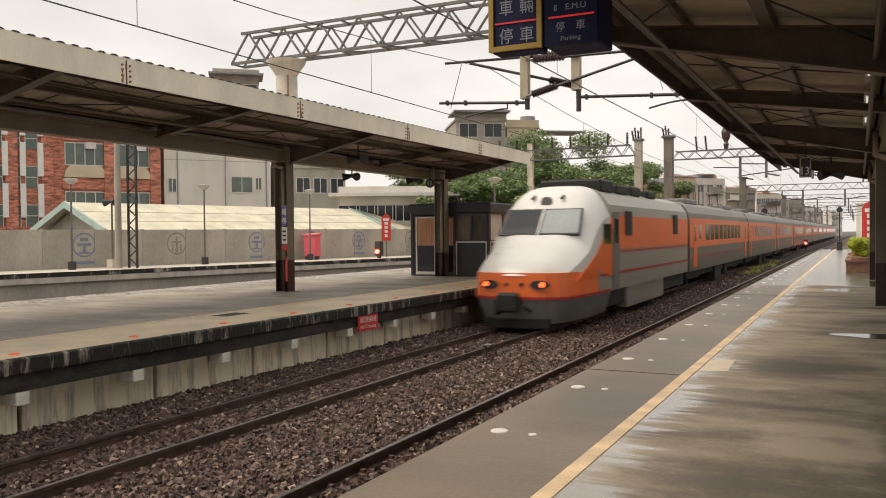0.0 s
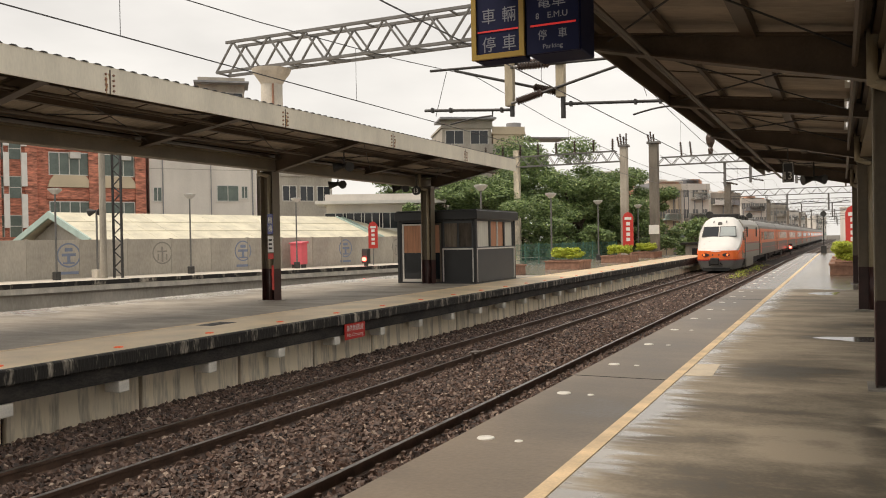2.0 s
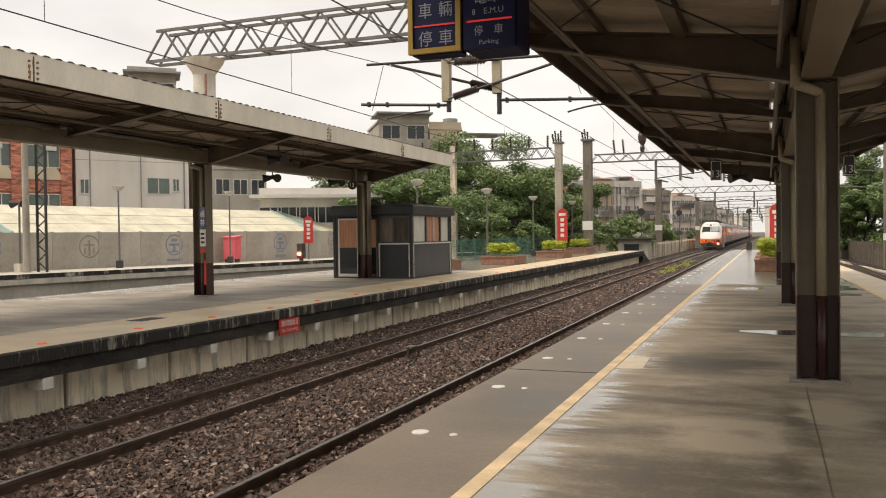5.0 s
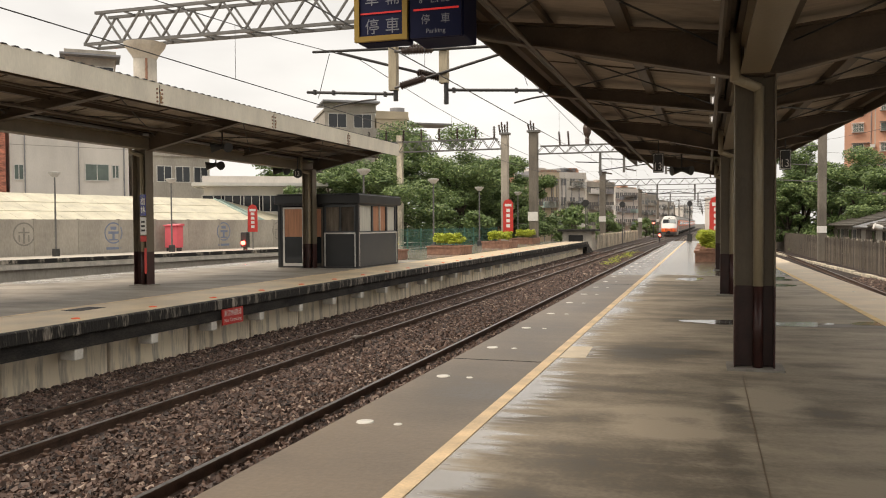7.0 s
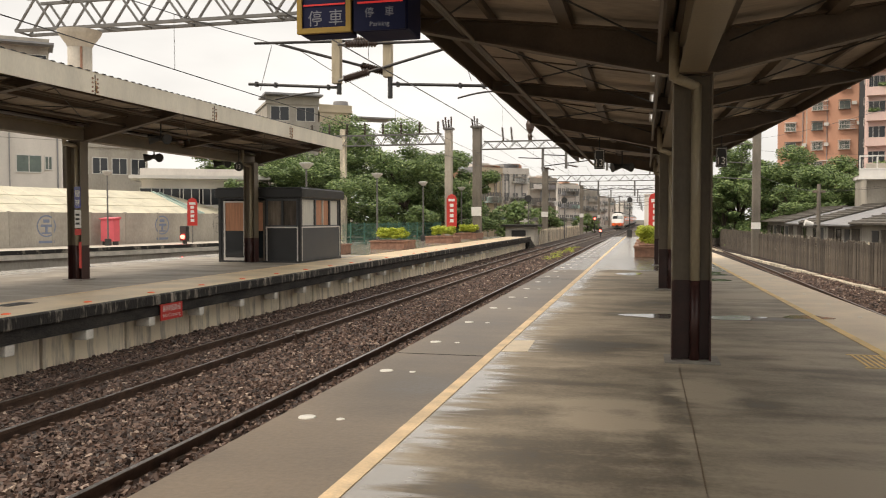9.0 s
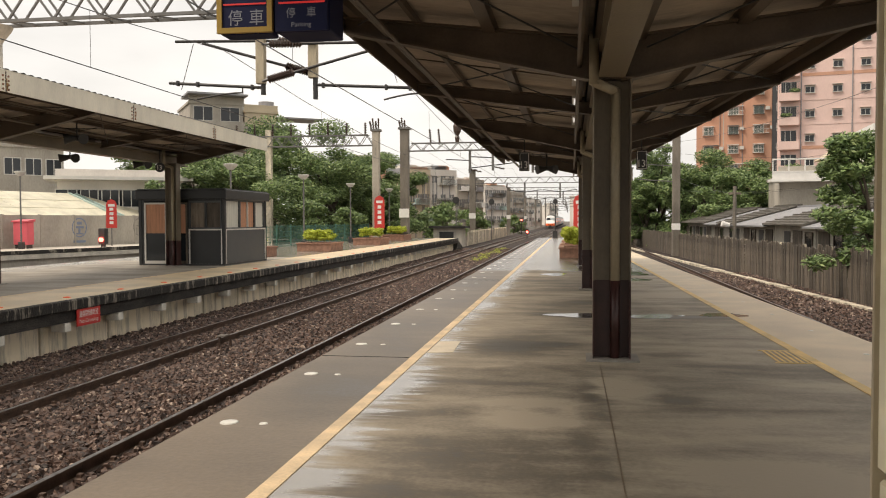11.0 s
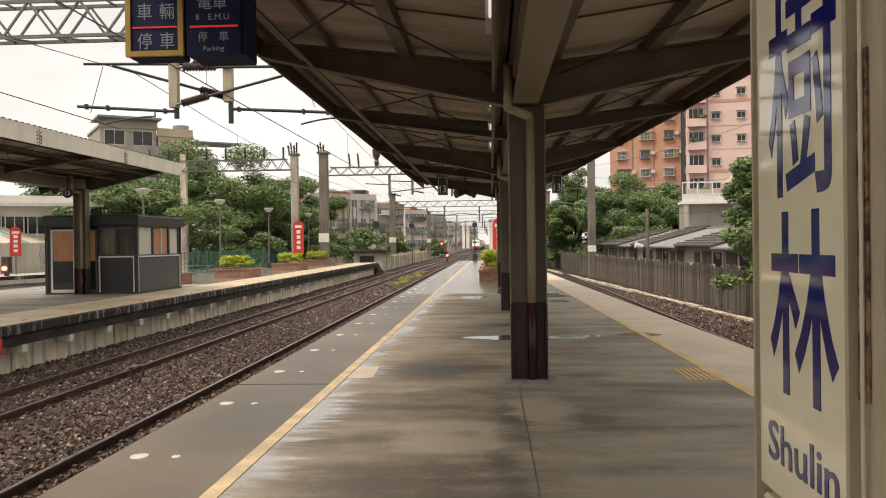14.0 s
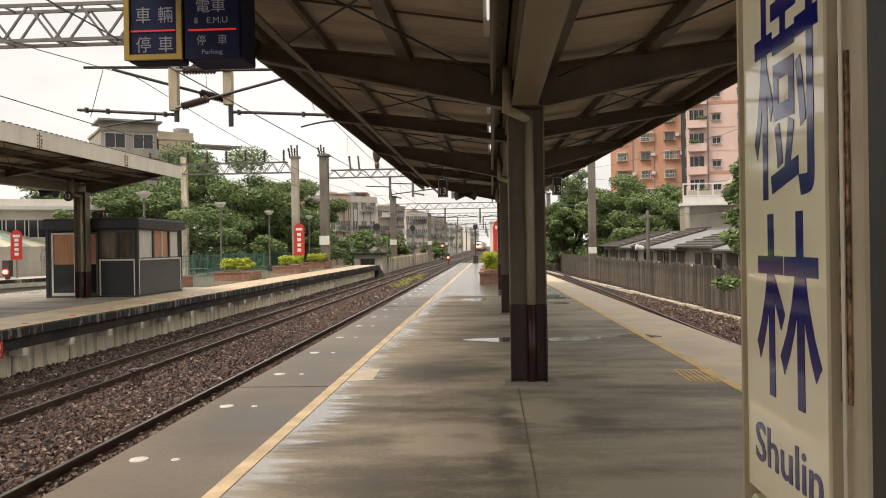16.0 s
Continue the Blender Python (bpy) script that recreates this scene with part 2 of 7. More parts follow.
M_FLAKE = material("flaking_paint", (0.17, 0.105, 0.06), 0.8, 0.45, 2.6, 30, 140, 0.6, span=(0.60, 0.82))
M_BOARD_POST = material("weathered_cream_post", (0.52, 0.44, 0.31), 0.6, 0.62, 1.15, 5, 50, 0.15, stretch=(1, 1, 0.3))
M_OCHRE = material("ochre_paving", (0.68, 0.545, 0.385), 0.5, 0.75, 1.12, 1.2, 50, 0.1)
M_YELLOW_D = material("deep_yellow_paint", (0.80, 0.55, 0.20), 0.5, 0.65, 1.15, 3, 60, 0.1)
M_YELLOW = material("worn_yellow_paint", (0.76, 0.57, 0.35), 0.5, 0.62, 1.2, 3, 60, 0.1)
M_CONC = material("old_concrete", (0.74, 0.65, 0.51), 0.85, 0.2, 1.3, 1.6, 22, 0.4, stretch=(1, 2.2, 0.3))
# near-black; puts the shade under the platform edges into the colour
M_CONC_D = material("near_black_concrete", (0.016, 0.014, 0.012), 0.8, 0.4, 3.2, 1.4, 12, 0.5, stretch=(1, 1.3, 3.0), span=(0.55, 0.95))
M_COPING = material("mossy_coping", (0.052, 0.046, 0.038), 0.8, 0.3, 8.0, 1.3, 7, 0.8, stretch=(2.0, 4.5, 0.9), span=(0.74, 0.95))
M_WALL_PANEL = material("streaked_wall_concrete", (0.74, 0.65, 0.50), 0.85, 0.22, 1.2, 1.5, 11, 0.4, stretch=(1, 2.3, 0.28), span=(0.46, 0.74), rand=0.16)
M_PALE = material("pale_concrete", (0.60, 0.55, 0.47), 0.8, 0.65, 1.15, 2.0, 25, 0.25, stretch=(1, 1, 0.5))
M_BED = material("ballast_bed", (0.034, 0.022, 0.017), 0.95, 0.4, 1.5, 1.2, 24, 1.0)
M_STONE = island_material("ballast_stones", (0.02, 0.012, 0.0095), (0.165, 0.10, 0.075), 0.58, (0.42, 0.32, 0.25))
M_RAIL = material("rusty_rail", (0.092, 0.054, 0.037), 0.6, 0.45, 1.6, 6, 60, 0.25)
M_RAIL_TOP = material("worn_rail_head", (0.30, 0.28, 0.27), 0.32, 0.7, 1.2, 8, 90, 0.05, metal=0.9)
M_SLEEPER = material("concrete_sleeper", (0.22, 0.19, 0.165), 0.85, 0.6, 1.2, 5, 40, 0.3)
M_BROWN = material("brown_steel", (0.115, 0.082, 0.056), 0.5, 0.65, 1.3, 2, 40, 0.1)
# one steel in two tones: column darkened as shaded, girder paler as lit
M_GREY_STEEL = material("grey_brown_shaded", (0.185, 0.15, 0.105), 0.45, 0.7, 1.2, 2.0, 35, 0.1, stretch=(1, 1, 0.4))
M_GIRDER = material("grey_brown_lit", (0.26, 0.21, 0.145), 0.45, 0.75, 1.15, 1.5, 30, 0.1)
M_MAROON = material("maroon_paint", (0.048, 0.017, 0.0145), 0.4, 0.65, 1.4, 4, 40, 0.1)
M_MASTD = material("weathered_mast_concrete", (0.205, 0.18, 0.148), 0.85, 0.55, 1.25, 1.5, 20, 0.3, stretch=(1, 1, 0.3))
M_MASTL = material("pale_mast_concrete", (0.43, 0.385, 0.32), 0.85, 0.6, 1.2, 1.5, 20, 0.3, stretch=(1, 1, 0.3))
# pipe made paler than the column steel to paint in the light it catches
M_PIPE = material("drainpipe_lit", (0.37, 0.31, 0.215), 0.4, 0.75, 1.15, 2.0, 35, 0.06, stretch=(1, 1, 0.4))
M_SHEET = material("grey_roof_sheet", (0.47, 0.395, 0.32), 0.6, 0.6, 1.2, 1.2, 14, 0.12, stretch=(0.4, 2.0, 1))
M_FASCIA = material("cream_fascia", (0.82, 0.755, 0.62), 0.5, 0.8, 1.08, 1.1, 22, 0.06, stretch=(1, 1.6, 0.5))
M_CREAM = material("cream_board", (0.93, 0.85, 0.63), 0.05, 0.95, 1.04, 1.5, 40, 0.0, spec=0.8, rough_var=0.02)
M_GALV = material("galvanised_steel", (0.175, 0.17, 0.16), 0.5, 0.75, 1.15, 4, 40, 0.05, metal=0.35)
M_DARK = material("dark_steel", (0.035, 0.034, 0.033), 0.5, 0.7, 1.3, 5, 40, 0.05)
M_WIRE = material("wire", (0.06, 0.06, 0.06), 0.5, 0.9, 1.1, 5, 40, 0)
M_CHAR = material("charcoal_panel", (0.016, 0.017, 0.018), 0.45, 0.8, 1.2, 2, 30, 0.03)
M_CHAR2 = material("slate_panel", (0.06, 0.066, 0.07), 0.45, 0.9, 1.1, 2, 30, 0.03)
M_ALU = material("white_aluminium", (0.62, 0.60, 0.56), 0.4, 0.92, 1.05, 3, 40, 0.02)
M_BRICKRED = material("planter_brick", (0.32, 0.17, 0.115), 0.75, 0.6, 1.25, 6, 40, 0.3)
M_RED = material("red_sign", (0.60, 0.045, 0.035), 0.4, 0.88, 1.06, 3, 40, 0.02)
M_WHITE = material("white_paint", (0.78, 0.76, 0.72), 0.45, 0.9, 1.04, 3, 40, 0.02)
M_NAVY = material("navy_lettering", (0.011, 0.014, 0.17), 0.06, 0.95, 1.05, 3, 30, 0, spec=0.8, rough_var=0.02)
M_SCREEN = material("navy_sign_face", (0.012, 0.016, 0.06), 0.55, 0.9, 1.1, 3, 30, 0, spec=0.2)
M_GOLD = material("yellow_sign_frame", (0.46, 0.29, 0.045), 0.4, 0.8, 1.06, 3, 40, 0.02)
M_LETTER = glow("lit_lettering", (0.40, 0.42, 0.50), 0.07)
M_LED_RED = glow("lit_red_line", (0.6, 0.03, 0.03), 0.35)
M_RED_LAMP = glow("red_signal_lamp", (1.0, 0.05, 0.04), 14.0)
M_TAIL = glow("tail_lamp", (1.0, 0.08, 0.02), 4.0)
M_TRAIN_W = material("train_white", (0.74, 0.73, 0.70), 0.3, 0.88, 1.05, 0.8, 30, 0.0)
M_TRAIN_O = material("train_orange", (0.90, 0.165, 0.032), 0.32, 0.9, 1.06, 0.8, 30, 0.0)
M_TRAIN_G = material("train_grey", (0.31, 0.29, 0.245), 0.35, 0.8, 1.1, 0.8, 20, 0.0)
M_TRAIN_R = material("train_red_stripe", (0.42, 0.03, 0.03), 0.35, 0.9, 1.05, 1, 30, 0.0)
M_TRAIN_S = material("train_skirt", (0.20, 0.195, 0.185), 0.5, 0.7, 1.15, 1.2, 30, 0.05)
M_COACH = material("coach_grey", (0.155, 0.142, 0.12), 0.4, 0.8, 1.1, 0.8, 20, 0.0)
# far glass lightened to put the distance haze into its colour
M_GLASS_F = material("hazy_far_window", (0.20, 0.20, 0.19), 0.2, 0.8, 1.2, 0.3, 3, 0)
M_UNDER = material("underframe", (0.02, 0.019, 0.018), 0.7, 0.6, 1.4, 4, 30, 0.1)
M_GLASS_D = material("dark_glass", (0.02, 0.024, 0.028), 0.06, 0.9, 1.1, 1, 10, 0)
# pale colour stands in for the sky reflected in one windscreen pane
M_GLASS_L = material("windscreen_sky_sheen", (0.36, 0.40, 0.40), 0.08, 0.85, 1.1, 1, 10, 0)
M_CURTAIN = material("orange_curtain", (0.55, 0.27, 0.16), 0.8, 0.7, 1.15, 3, 20, 0.2, stretch=(6, 6, 0.4))
M_CURTAIN_W = material("pale_blind", (0.62, 0.60, 0.52), 0.7, 0.85, 1.08, 3, 20, 0.1, stretch=(4, 4, 0.4))
M_REDBRICK = material("red_wall_tile", (0.40, 0.15, 0.10), 0.75, 0.42, 2.1, 1.6, 5, 0.25, stretch=(1, 1, 4.0), span=(0.50, 0.92))
M_RENDER = material("grey_render", (0.72, 0.67, 0.61), 0.85, 0.8, 1.1, 0.5, 15, 0.1, stretch=(1, 1, 0.4))
M_RENDER_D = material("dirty_render", (0.45, 0.41, 0.35), 0.9, 0.6, 1.2, 0.5, 12, 0.1, stretch=(1, 1, 0.35))
M_BEIGE = material("beige_render", (0.60, 0.50, 0.36), 0.85, 0.85, 1.08, 0.5, 15, 0.1)
M_TERRA = material("terracotta_render", (0.61, 0.335, 0.23), 0.85, 0.85, 1.1, 0.25, 6, 0.1, stretch=(1, 1, 0.4))
M_PINK = material("pink_render", (0.80, 0.58, 0.52), 0.85, 0.85, 1.08, 0.25, 6, 0.1, stretch=(1, 1, 0.4))
M_CREAM_ROOF = material("cream_sheet_roof", (0.71, 0.66, 0.51), 0.6, 0.72, 1.1, 1.0, 12, 0.1, stretch=(1, 1, 1))
M_TEAL = material("pale_teal_trim", (0.42, 0.55, 0.50), 0.6, 0.85, 1.08, 2, 20, 0.05)
M_TIN = material("tin_roof", (0.27, 0.27, 0.28), 0.5, 0.75, 1.2, 1.2, 18, 0.1)
M_TILE = material("dark_roof_tile", (0.10, 0.09, 0.075), 0.7, 0.6, 1.4, 2, 18, 0.3)
M_WOOD = material("weathered_board", (0.13, 0.106, 0.083), 0.9, 0.35, 1.6, 2.5, 30, 0.4, stretch=(3, 3, 0.4), rand=0.4)
M_BARK = material("bark", (0.085, 0.065, 0.05), 0.9, 0.6, 1.3, 5, 30, 0.5, stretch=(1, 1, 0.4))
M_LEAF = island_material("leaves", (0.06, 0.11, 0.038), (0.215, 0.305, 0.105), 0.5, (0.38, 0.45, 0.19))
M_HEDGE = island_material("hedge_leaves", (0.26, 0.33, 0.03), (0.55, 0.60, 0.07), 0.6, (0.7, 0.7, 0.16))
M_GROUND = material("earth", (0.12, 0.105, 0.085), 0.95, 0.6, 1.3, 0.6, 10, 0.4)
M_INSUL = material("brown_insulator", (0.07, 0.045, 0.035), 0.25, 0.8, 1.2, 4, 30, 0)
M_GREEN_NET = material("green_fence_net", (0.06, 0.16, 0.12), 0.7, 0.7, 1.2, 3, 30, 0)
M_EMBLEM = material("blue_emblem", (0.20, 0.24, 0.33), 0.7, 0.8, 1.1, 3, 30, 0)
M_EMBLEM_G = material("grey_emblem", (0.27, 0.25, 0.22), 0.8, 0.8, 1.1, 3, 30, 0)
M_PINKBOX = material("pink_box", (0.75, 0.13, 0.16), 0.45, 0.9, 1.05, 3, 30, 0)
M_DISC = material("white_stud", (0.74, 0.72, 0.66), 0.4, 0.9, 1.05, 8, 40, 0)
M_RUST = material("rust", (0.42, 0.24, 0.10), 0.8, 0.6, 1.3, 9, 50, 0.2)
M_PLASTER = material("white_bracket_concrete", (0.78, 0.74, 0.66), 0.8, 0.7, 1.08, 5, 40, 0.2)
M_GREEN_GLASS = material("greenish_window", (0.11, 0.145, 0.125), 0.15, 0.7, 1.3, 0.8, 6, 0)
# glow standing in for sky seen through gaps between the roof sheets
M_SLIT = glow("sky_gap_glow", (0.95, 0.97, 1.0), 0.45)
M_FOUND = material("column_foot", (0.30, 0.28, 0.25), 0.8, 0.7, 1.1, 4, 30, 0.2)


# ---- ground and platforms ----
RAIL_Z = -0.90
TRACK_R, TRACK_L = -4.35, -7.77            # centre lines of the two tracks
EDGE, EDGE_L = -2.80, -9.50


def right_edge(y):
    """The near platform narrows towards its far end."""
    return 3.90 - 0.0265 * y


def right_line(y):
    """The safety line on that side."""
    return 2.69 - 0.0178 * y


solid("ground", B(-900, 900, -300, 1600, -1.9, -1.16), M_GROUND, "dark damp earth round the railway", "ground", "structure")
solid("ballast_bed", boxes((-10.4, -2.6, -16, 420, -1.3, -1.075), (2.0, 9.5, -16, 420, -1.3, -1.09), (-30.5, -17.6, -16, 420, -1.3, -1.085)),
      M_BED, "bed of dark brown track ballast", "ballast", "structure")

platform = thing("platform", (0, 0, 0), "wet grey concrete island platform with a paved edge strip", "platform", kind="structure")
bm = bmesh.new()
prism(bm, [(-1.78, -14), (right_line(-14), -14), (right_line(72), 72), (-1.78, 72)], "z", -1.2, 0.0)
part("concrete_slab", bm, M_FLOOR, platform)
part("edge_strip", B(EDGE, -1.78, -14, 72, -0.35, 0.001), M_STRIP, platform, "smooth beige-grey edge paving")
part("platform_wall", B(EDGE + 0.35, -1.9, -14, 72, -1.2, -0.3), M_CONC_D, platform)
bm = bmesh.new()
prism(bm, [(right_line(-14), -14), (right_edge(-14), -14), (right_edge(72), 72), (right_line(72), 72)], "z", -1.2, 0.001)
part("edge_paving", bm, M_OCHRE, platform, "ochre edge paving along the far side")
part("slab_joint", B(0.266, 0.275, -14, 8.75, -0.01, 0.002), M_STRIP, platform)
part("yellow_line", B(-1.785, -1.675, -14, 72, -0.02, 0.006), M_YELLOW, platform, "worn yellow safety line")
bm = bmesh.new()
prism(bm, [(right_line(-14) - 0.05, -14), (right_line(-14) + 0.06, -14), (right_line(72) + 0.06, 72), (right_line(72) - 0.05, 72)], "z", -0.02, 0.006)
part("yellow_line", bm, M_YELLOW_D, platform, "worn yellow safety line")

far_platform = thing("far_platform", (0, 0, 0), "concrete platform with a blackened, moss-streaked edge across the tracks", "platform", kind="structure")
part("concrete_slab", B(-18.3, -11.35, -14, 70, -0.35, 0.0), M_FLOOR_L, far_platform)
part("edge_paving", B(-11.35, -9.62, -14, 70, -0.3, 0.002), M_OCHRE_W, far_platform, "ochre edge paving, worn")
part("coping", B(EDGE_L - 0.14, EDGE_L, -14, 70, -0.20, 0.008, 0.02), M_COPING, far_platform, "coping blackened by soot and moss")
part("footing", B(-9.955, -9.87, -14, 70, -1.12, -1.045), M_PALE, far_platform, "pale mortar along the wall's foot")
part("drain_grate", boxes(*[(-11.15, -10.75, 12.2 + 0.06 * k, 12.23 + 0.06 * k, -0.01, 0.006) for k in range(12)]), M_DARK, far_platform)
# ledge and core carry the shade under the coping in their colour
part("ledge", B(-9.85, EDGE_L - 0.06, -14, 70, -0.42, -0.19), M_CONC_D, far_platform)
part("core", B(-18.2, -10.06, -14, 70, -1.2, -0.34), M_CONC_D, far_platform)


def bend(y):
    """The tracks swing a little to the right in the distance."""
    return float(np.interp(y, [85, 157, 200, 270, 340, 420], [0, 1.07, 1.2, 2.15, 2.5, 2.8]))


def sweep(bm, prof, ys):
    """A section (x, z) carried along the track."""
    rings = [[bm.verts.new((u + bend(y), y, v)) for u, v in prof] for y in ys]
    n = len(prof)
    for p, q in zip(rings, rings[1:]):
        for i in range(n):
            bm.faces.new((p[i], p[(i + 1) % n], q[(i + 1) % n], q[i]))
    bm.faces.new(rings[0])
    bm.faces.new(rings[-1])
    bmesh.ops.recalc_face_normals(bm, faces=bm.faces)
    return bm


STATIONS = [-16, 40, 85, 110, 135, 157, 180, 200, 235, 270, 305, 340, 420]


def rails(centre, name):
    tr = thing(name, (centre, -16, RAIL_Z - 0.17), "pair of worn steel rails on concrete sleepers in ballast", "track", "tracks")
    for s in (-1, 1):
        x = centre + s * (0.5335 + 0.0325)
        prof = [(-0.065, -0.155), (0.065, -0.155), (0.065, -0.14), (0.012, -0.125), (0.012, -0.045), (0.0325, -0.035), (0.0325, -0.004),
                (-0.0325, -0.004), (-0.0325, -0.035), (-0.012, -0.045), (-0.012, -0.125), (-0.065, -0.14)]
        rail = part("rail", sweep(bmesh.new(), [(x + u, RAIL_Z + v) for u, v in prof], STATIONS), M_RAIL, tr)
        part("rail_head", sweep(bmesh.new(), [(x - 0.027, RAIL_Z - 0.004), (x + 0.027, RAIL_Z - 0.004), (x + 0.027, RAIL_Z), (x - 0.027, RAIL_Z)], STATIONS), M_RAIL_TOP, rail, "polished running surface")
    return tr


rails(TRACK_R, "railway_track")
rails(TRACK_L, "railway_track")
rails(5.15, "railway_track")


# ---- canopies ----
def edge_r(y):
    return 4.05 - 0.06 * y


def canopy(name, cx, y0, y1, left, right, col_ys, mid_ys, z_valley, z_eave, label, fascia):
    """Butterfly roof: two sheets fall to a gutter over the column row; tapered beams carry purlins."""
    c = thing(name, (cx, (y0 + y1) / 2, z_valley), label, "canopy", kind="structure")
    for side, edge in ((-1, left), (1, right)):
        bm = bmesh.new()
        n = int((y1 - y0) / 0.25)
        # corrugated sheet
        rows = []
        for k in range(n * 2 + 1):
            y = y0 + (y1 - y0) * k / (n * 2)
            dz = 0.03 * (k % 2)
            ex = edge(y)
            rows.append([bm.verts.new((cx + side * 0.12, y, z_valley + 0.32 + dz)), bm.verts.new((ex, y, z_eave + 0.26 + dz)),
                         bm.verts.new((ex, y, z_eave + 0.275 + dz)), bm.verts.new((cx + side * 0.12, y, z_valley + 0.335 + dz))])
        for a, b in zip(rows, rows[1:]):
            for i in range(4):
                j = (i + 1) % 4
                bm.faces.new((a[i], a[j], b[j], b[i]))
        bmesh.ops.recalc_face_normals(bm, faces=bm.faces)
        part("roof_sheet", bm, M_SHEET, c, "grey corrugated roof sheets seen from below")
        for u, pw, ph in ((0.1, 0.09, 0.13), (0.44, 0.13, 0.15), (0.72, 0.05, 0.08), (0.95, 0.09, 0.13)):
            bm = bmesh.new()
            p = [Vector((cx + (edge(y) - cx) * u, y, z_valley + 0.24 + (z_eave - z_valley - 0.06) * u)) for y in (y0, y1)]
            beam(bm, p[0], p[1], pw, ph)
            part("purlin", bm, M_BROWN, c)
        bm = bmesh.new()
        beam(bm, (edge(y0), y0, z_eave + 0.31 - fascia / 2), (edge(y1), y1, z_eave + 0.31 - fascia / 2), 0.03, fascia)
        part("fascia", bm, M_FASCIA if name == "far_canopy" else M_BROWN, c, "cream sheet-metal fascia" if name == "far_canopy" else "brown eaves channel")
        for y in col_ys + mid_ys:
            main = y in col_ys
            ex, d0 = edge(y) - side * 0.03, 0.46 if main else 0.24
            x0 = cx + side * 0.1
            top0, top1 = z_valley + 0.24, z_eave + 0.1
            bm = bmesh.new()
            prism(bm, [(x0, top0 - d0), (ex, top1 - 0.16), (ex, top1), (x0, top0)], "y", y - 0.012, y + 0.012)
            for z_a, z_b in ((top0 - d0, top1 - 0.16), (top0, top1)):
                prism(bm, [(x0, z_a - 0.012), (ex, z_b - 0.012), (ex, z_b + 0.012), (x0, z_a + 0.012)], "y", y - 0.09, y + 0.09)
            part("roof_beam", bm, M_BROWN, c, "tapered brown steel beam")
    for a, b in zip(sorted(col_ys + mid_ys), sorted(col_ys + mid_ys)[1:]):
        for edge in (left, right):
            p = Vector((cx + (edge(a) - cx) * 0.93, a + 0.1, z_eave + 0.02))
            q = Vector((cx + (edge(b) - cx) * 0.12, b - 0.1, z_valley + 0.12))
            part("brace_rod", rod(bmesh.new(), p, q, 0.011, 6), M_DARK, c)
            for f in (0.33, 0.67):
                y = a + (b - a) * f
                part("sheet_lap", beam(bmesh.new(), (cx + (edge(y) - cx) * 0.08, y, z_valley + 0.315), (cx + (edge(y) - cx) * 0.98, y, z_eave + 0.255), 0.02, 0.02), M_BROWN, c)
            p = Vector((cx + (edge(a) - cx) * 0.12, a + 0.1, z_valley + 0.1))
            q = Vector((cx + (edge(b) - cx) * 0.93, b - 0.1, z_eave + 0.0))
            part("brace_rod", rod(bmesh.new(), p, q, 0.011, 6), M_DARK, c)
    part("conduit", rod(bmesh.new(), (cx + (left(y0) - cx) * 0.82, y0, z_eave - 0.13), (cx + (left(y1) - cx) * 0.82, y1, z_eave - 0.13), 0.02, 6), M_BROWN, c)
    part("girder", boxes((cx - 0.14, cx + 0.14, y0 + 0.4, y1 - 0.4, z_valley - 0.2, z_valley - 0.175), (cx - 0.14, cx + 0.14, y0 + 0.4, y1 - 0.4, z_valley + 0.1, z_valley + 0.125),
                         (cx - 0.012, cx + 0.012, y0 + 0.4, y1 - 0.4, z_valley - 0.175, z_valley + 0.1)), M_GIRDER, c, "long steel girder over the columns")
    part("gutter", boxes((cx - 0.2, cx + 0.2, y0, y1, z_valley + 0.2, z_valley + 0.23), (cx - 0.2, cx - 0.185, y0, y1, z_valley + 0.2, z_valley + 0.36),
                         (cx + 0.185, cx + 0.2, y0, y1, z_valley + 0.2, z_valley + 0.36)), M_BROWN, c)
    return c


CANOPY = canopy("canopy", 0.39, -14, 32.5, lambda y: -2.6, edge_r, [-0.15, 9.25, 18.5, 28.0], [4.5, 13.8, 23.2, -5, -9.5], 3.23, 3.70,
                "brown steel butterfly canopy with grey roof sheets", 0.34)
FAR_CANOPY = canopy("far_canopy", -13.75, -14, 28.6, lambda y: -16.7, lambda y: -10.8, [8.8, 18.1, 27.4, -0.5], [4.1, 13.4, 22.7, -5.2, -9.8], 3.66, 4.13,
                    "brown steel canopy with a deep cream fascia over the far platform", 0.43)


bm = bmesh.new()
for k in range(170):
    y = -13.9 + 0.25 * k
    prism(bm, [(y, 4.44), (y + 0.15, 4.44), (y + 0.11, 4.46), (y + 0.04, 4.46)], "x", -10.95, -10.77)
tagged(part("sheet_end", bm, M_DARK, FAR_CANOPY, "dark ends of the corrugated roof sheets"), kind="stuff")
for x, z, r in ((-11.5, 3.98, 0.03), (-11.62, 3.96, 0.02), (-12.5, 3.8, 0.035), (-14.9, 3.85, 0.03)):
    part("conduit", rod(bmesh.new(), (x, -14, z), (x, 28.4, z), r, 6), M_BROWN, FAR_CANOPY)
for x, z, r in ((-1.95, 3.5, 0.025), (0.05, 3.2, 0.03)):
    part("conduit", rod(bmesh.new(), (x, -14, z), (x, 32.2, z), r, 6), M_BROWN, CANOPY)
rust_rng = random.Random(8)
bolt_rows = [y for y in (0.46, 5.19, 9.92, 14.65, 19.38, 24.11)]
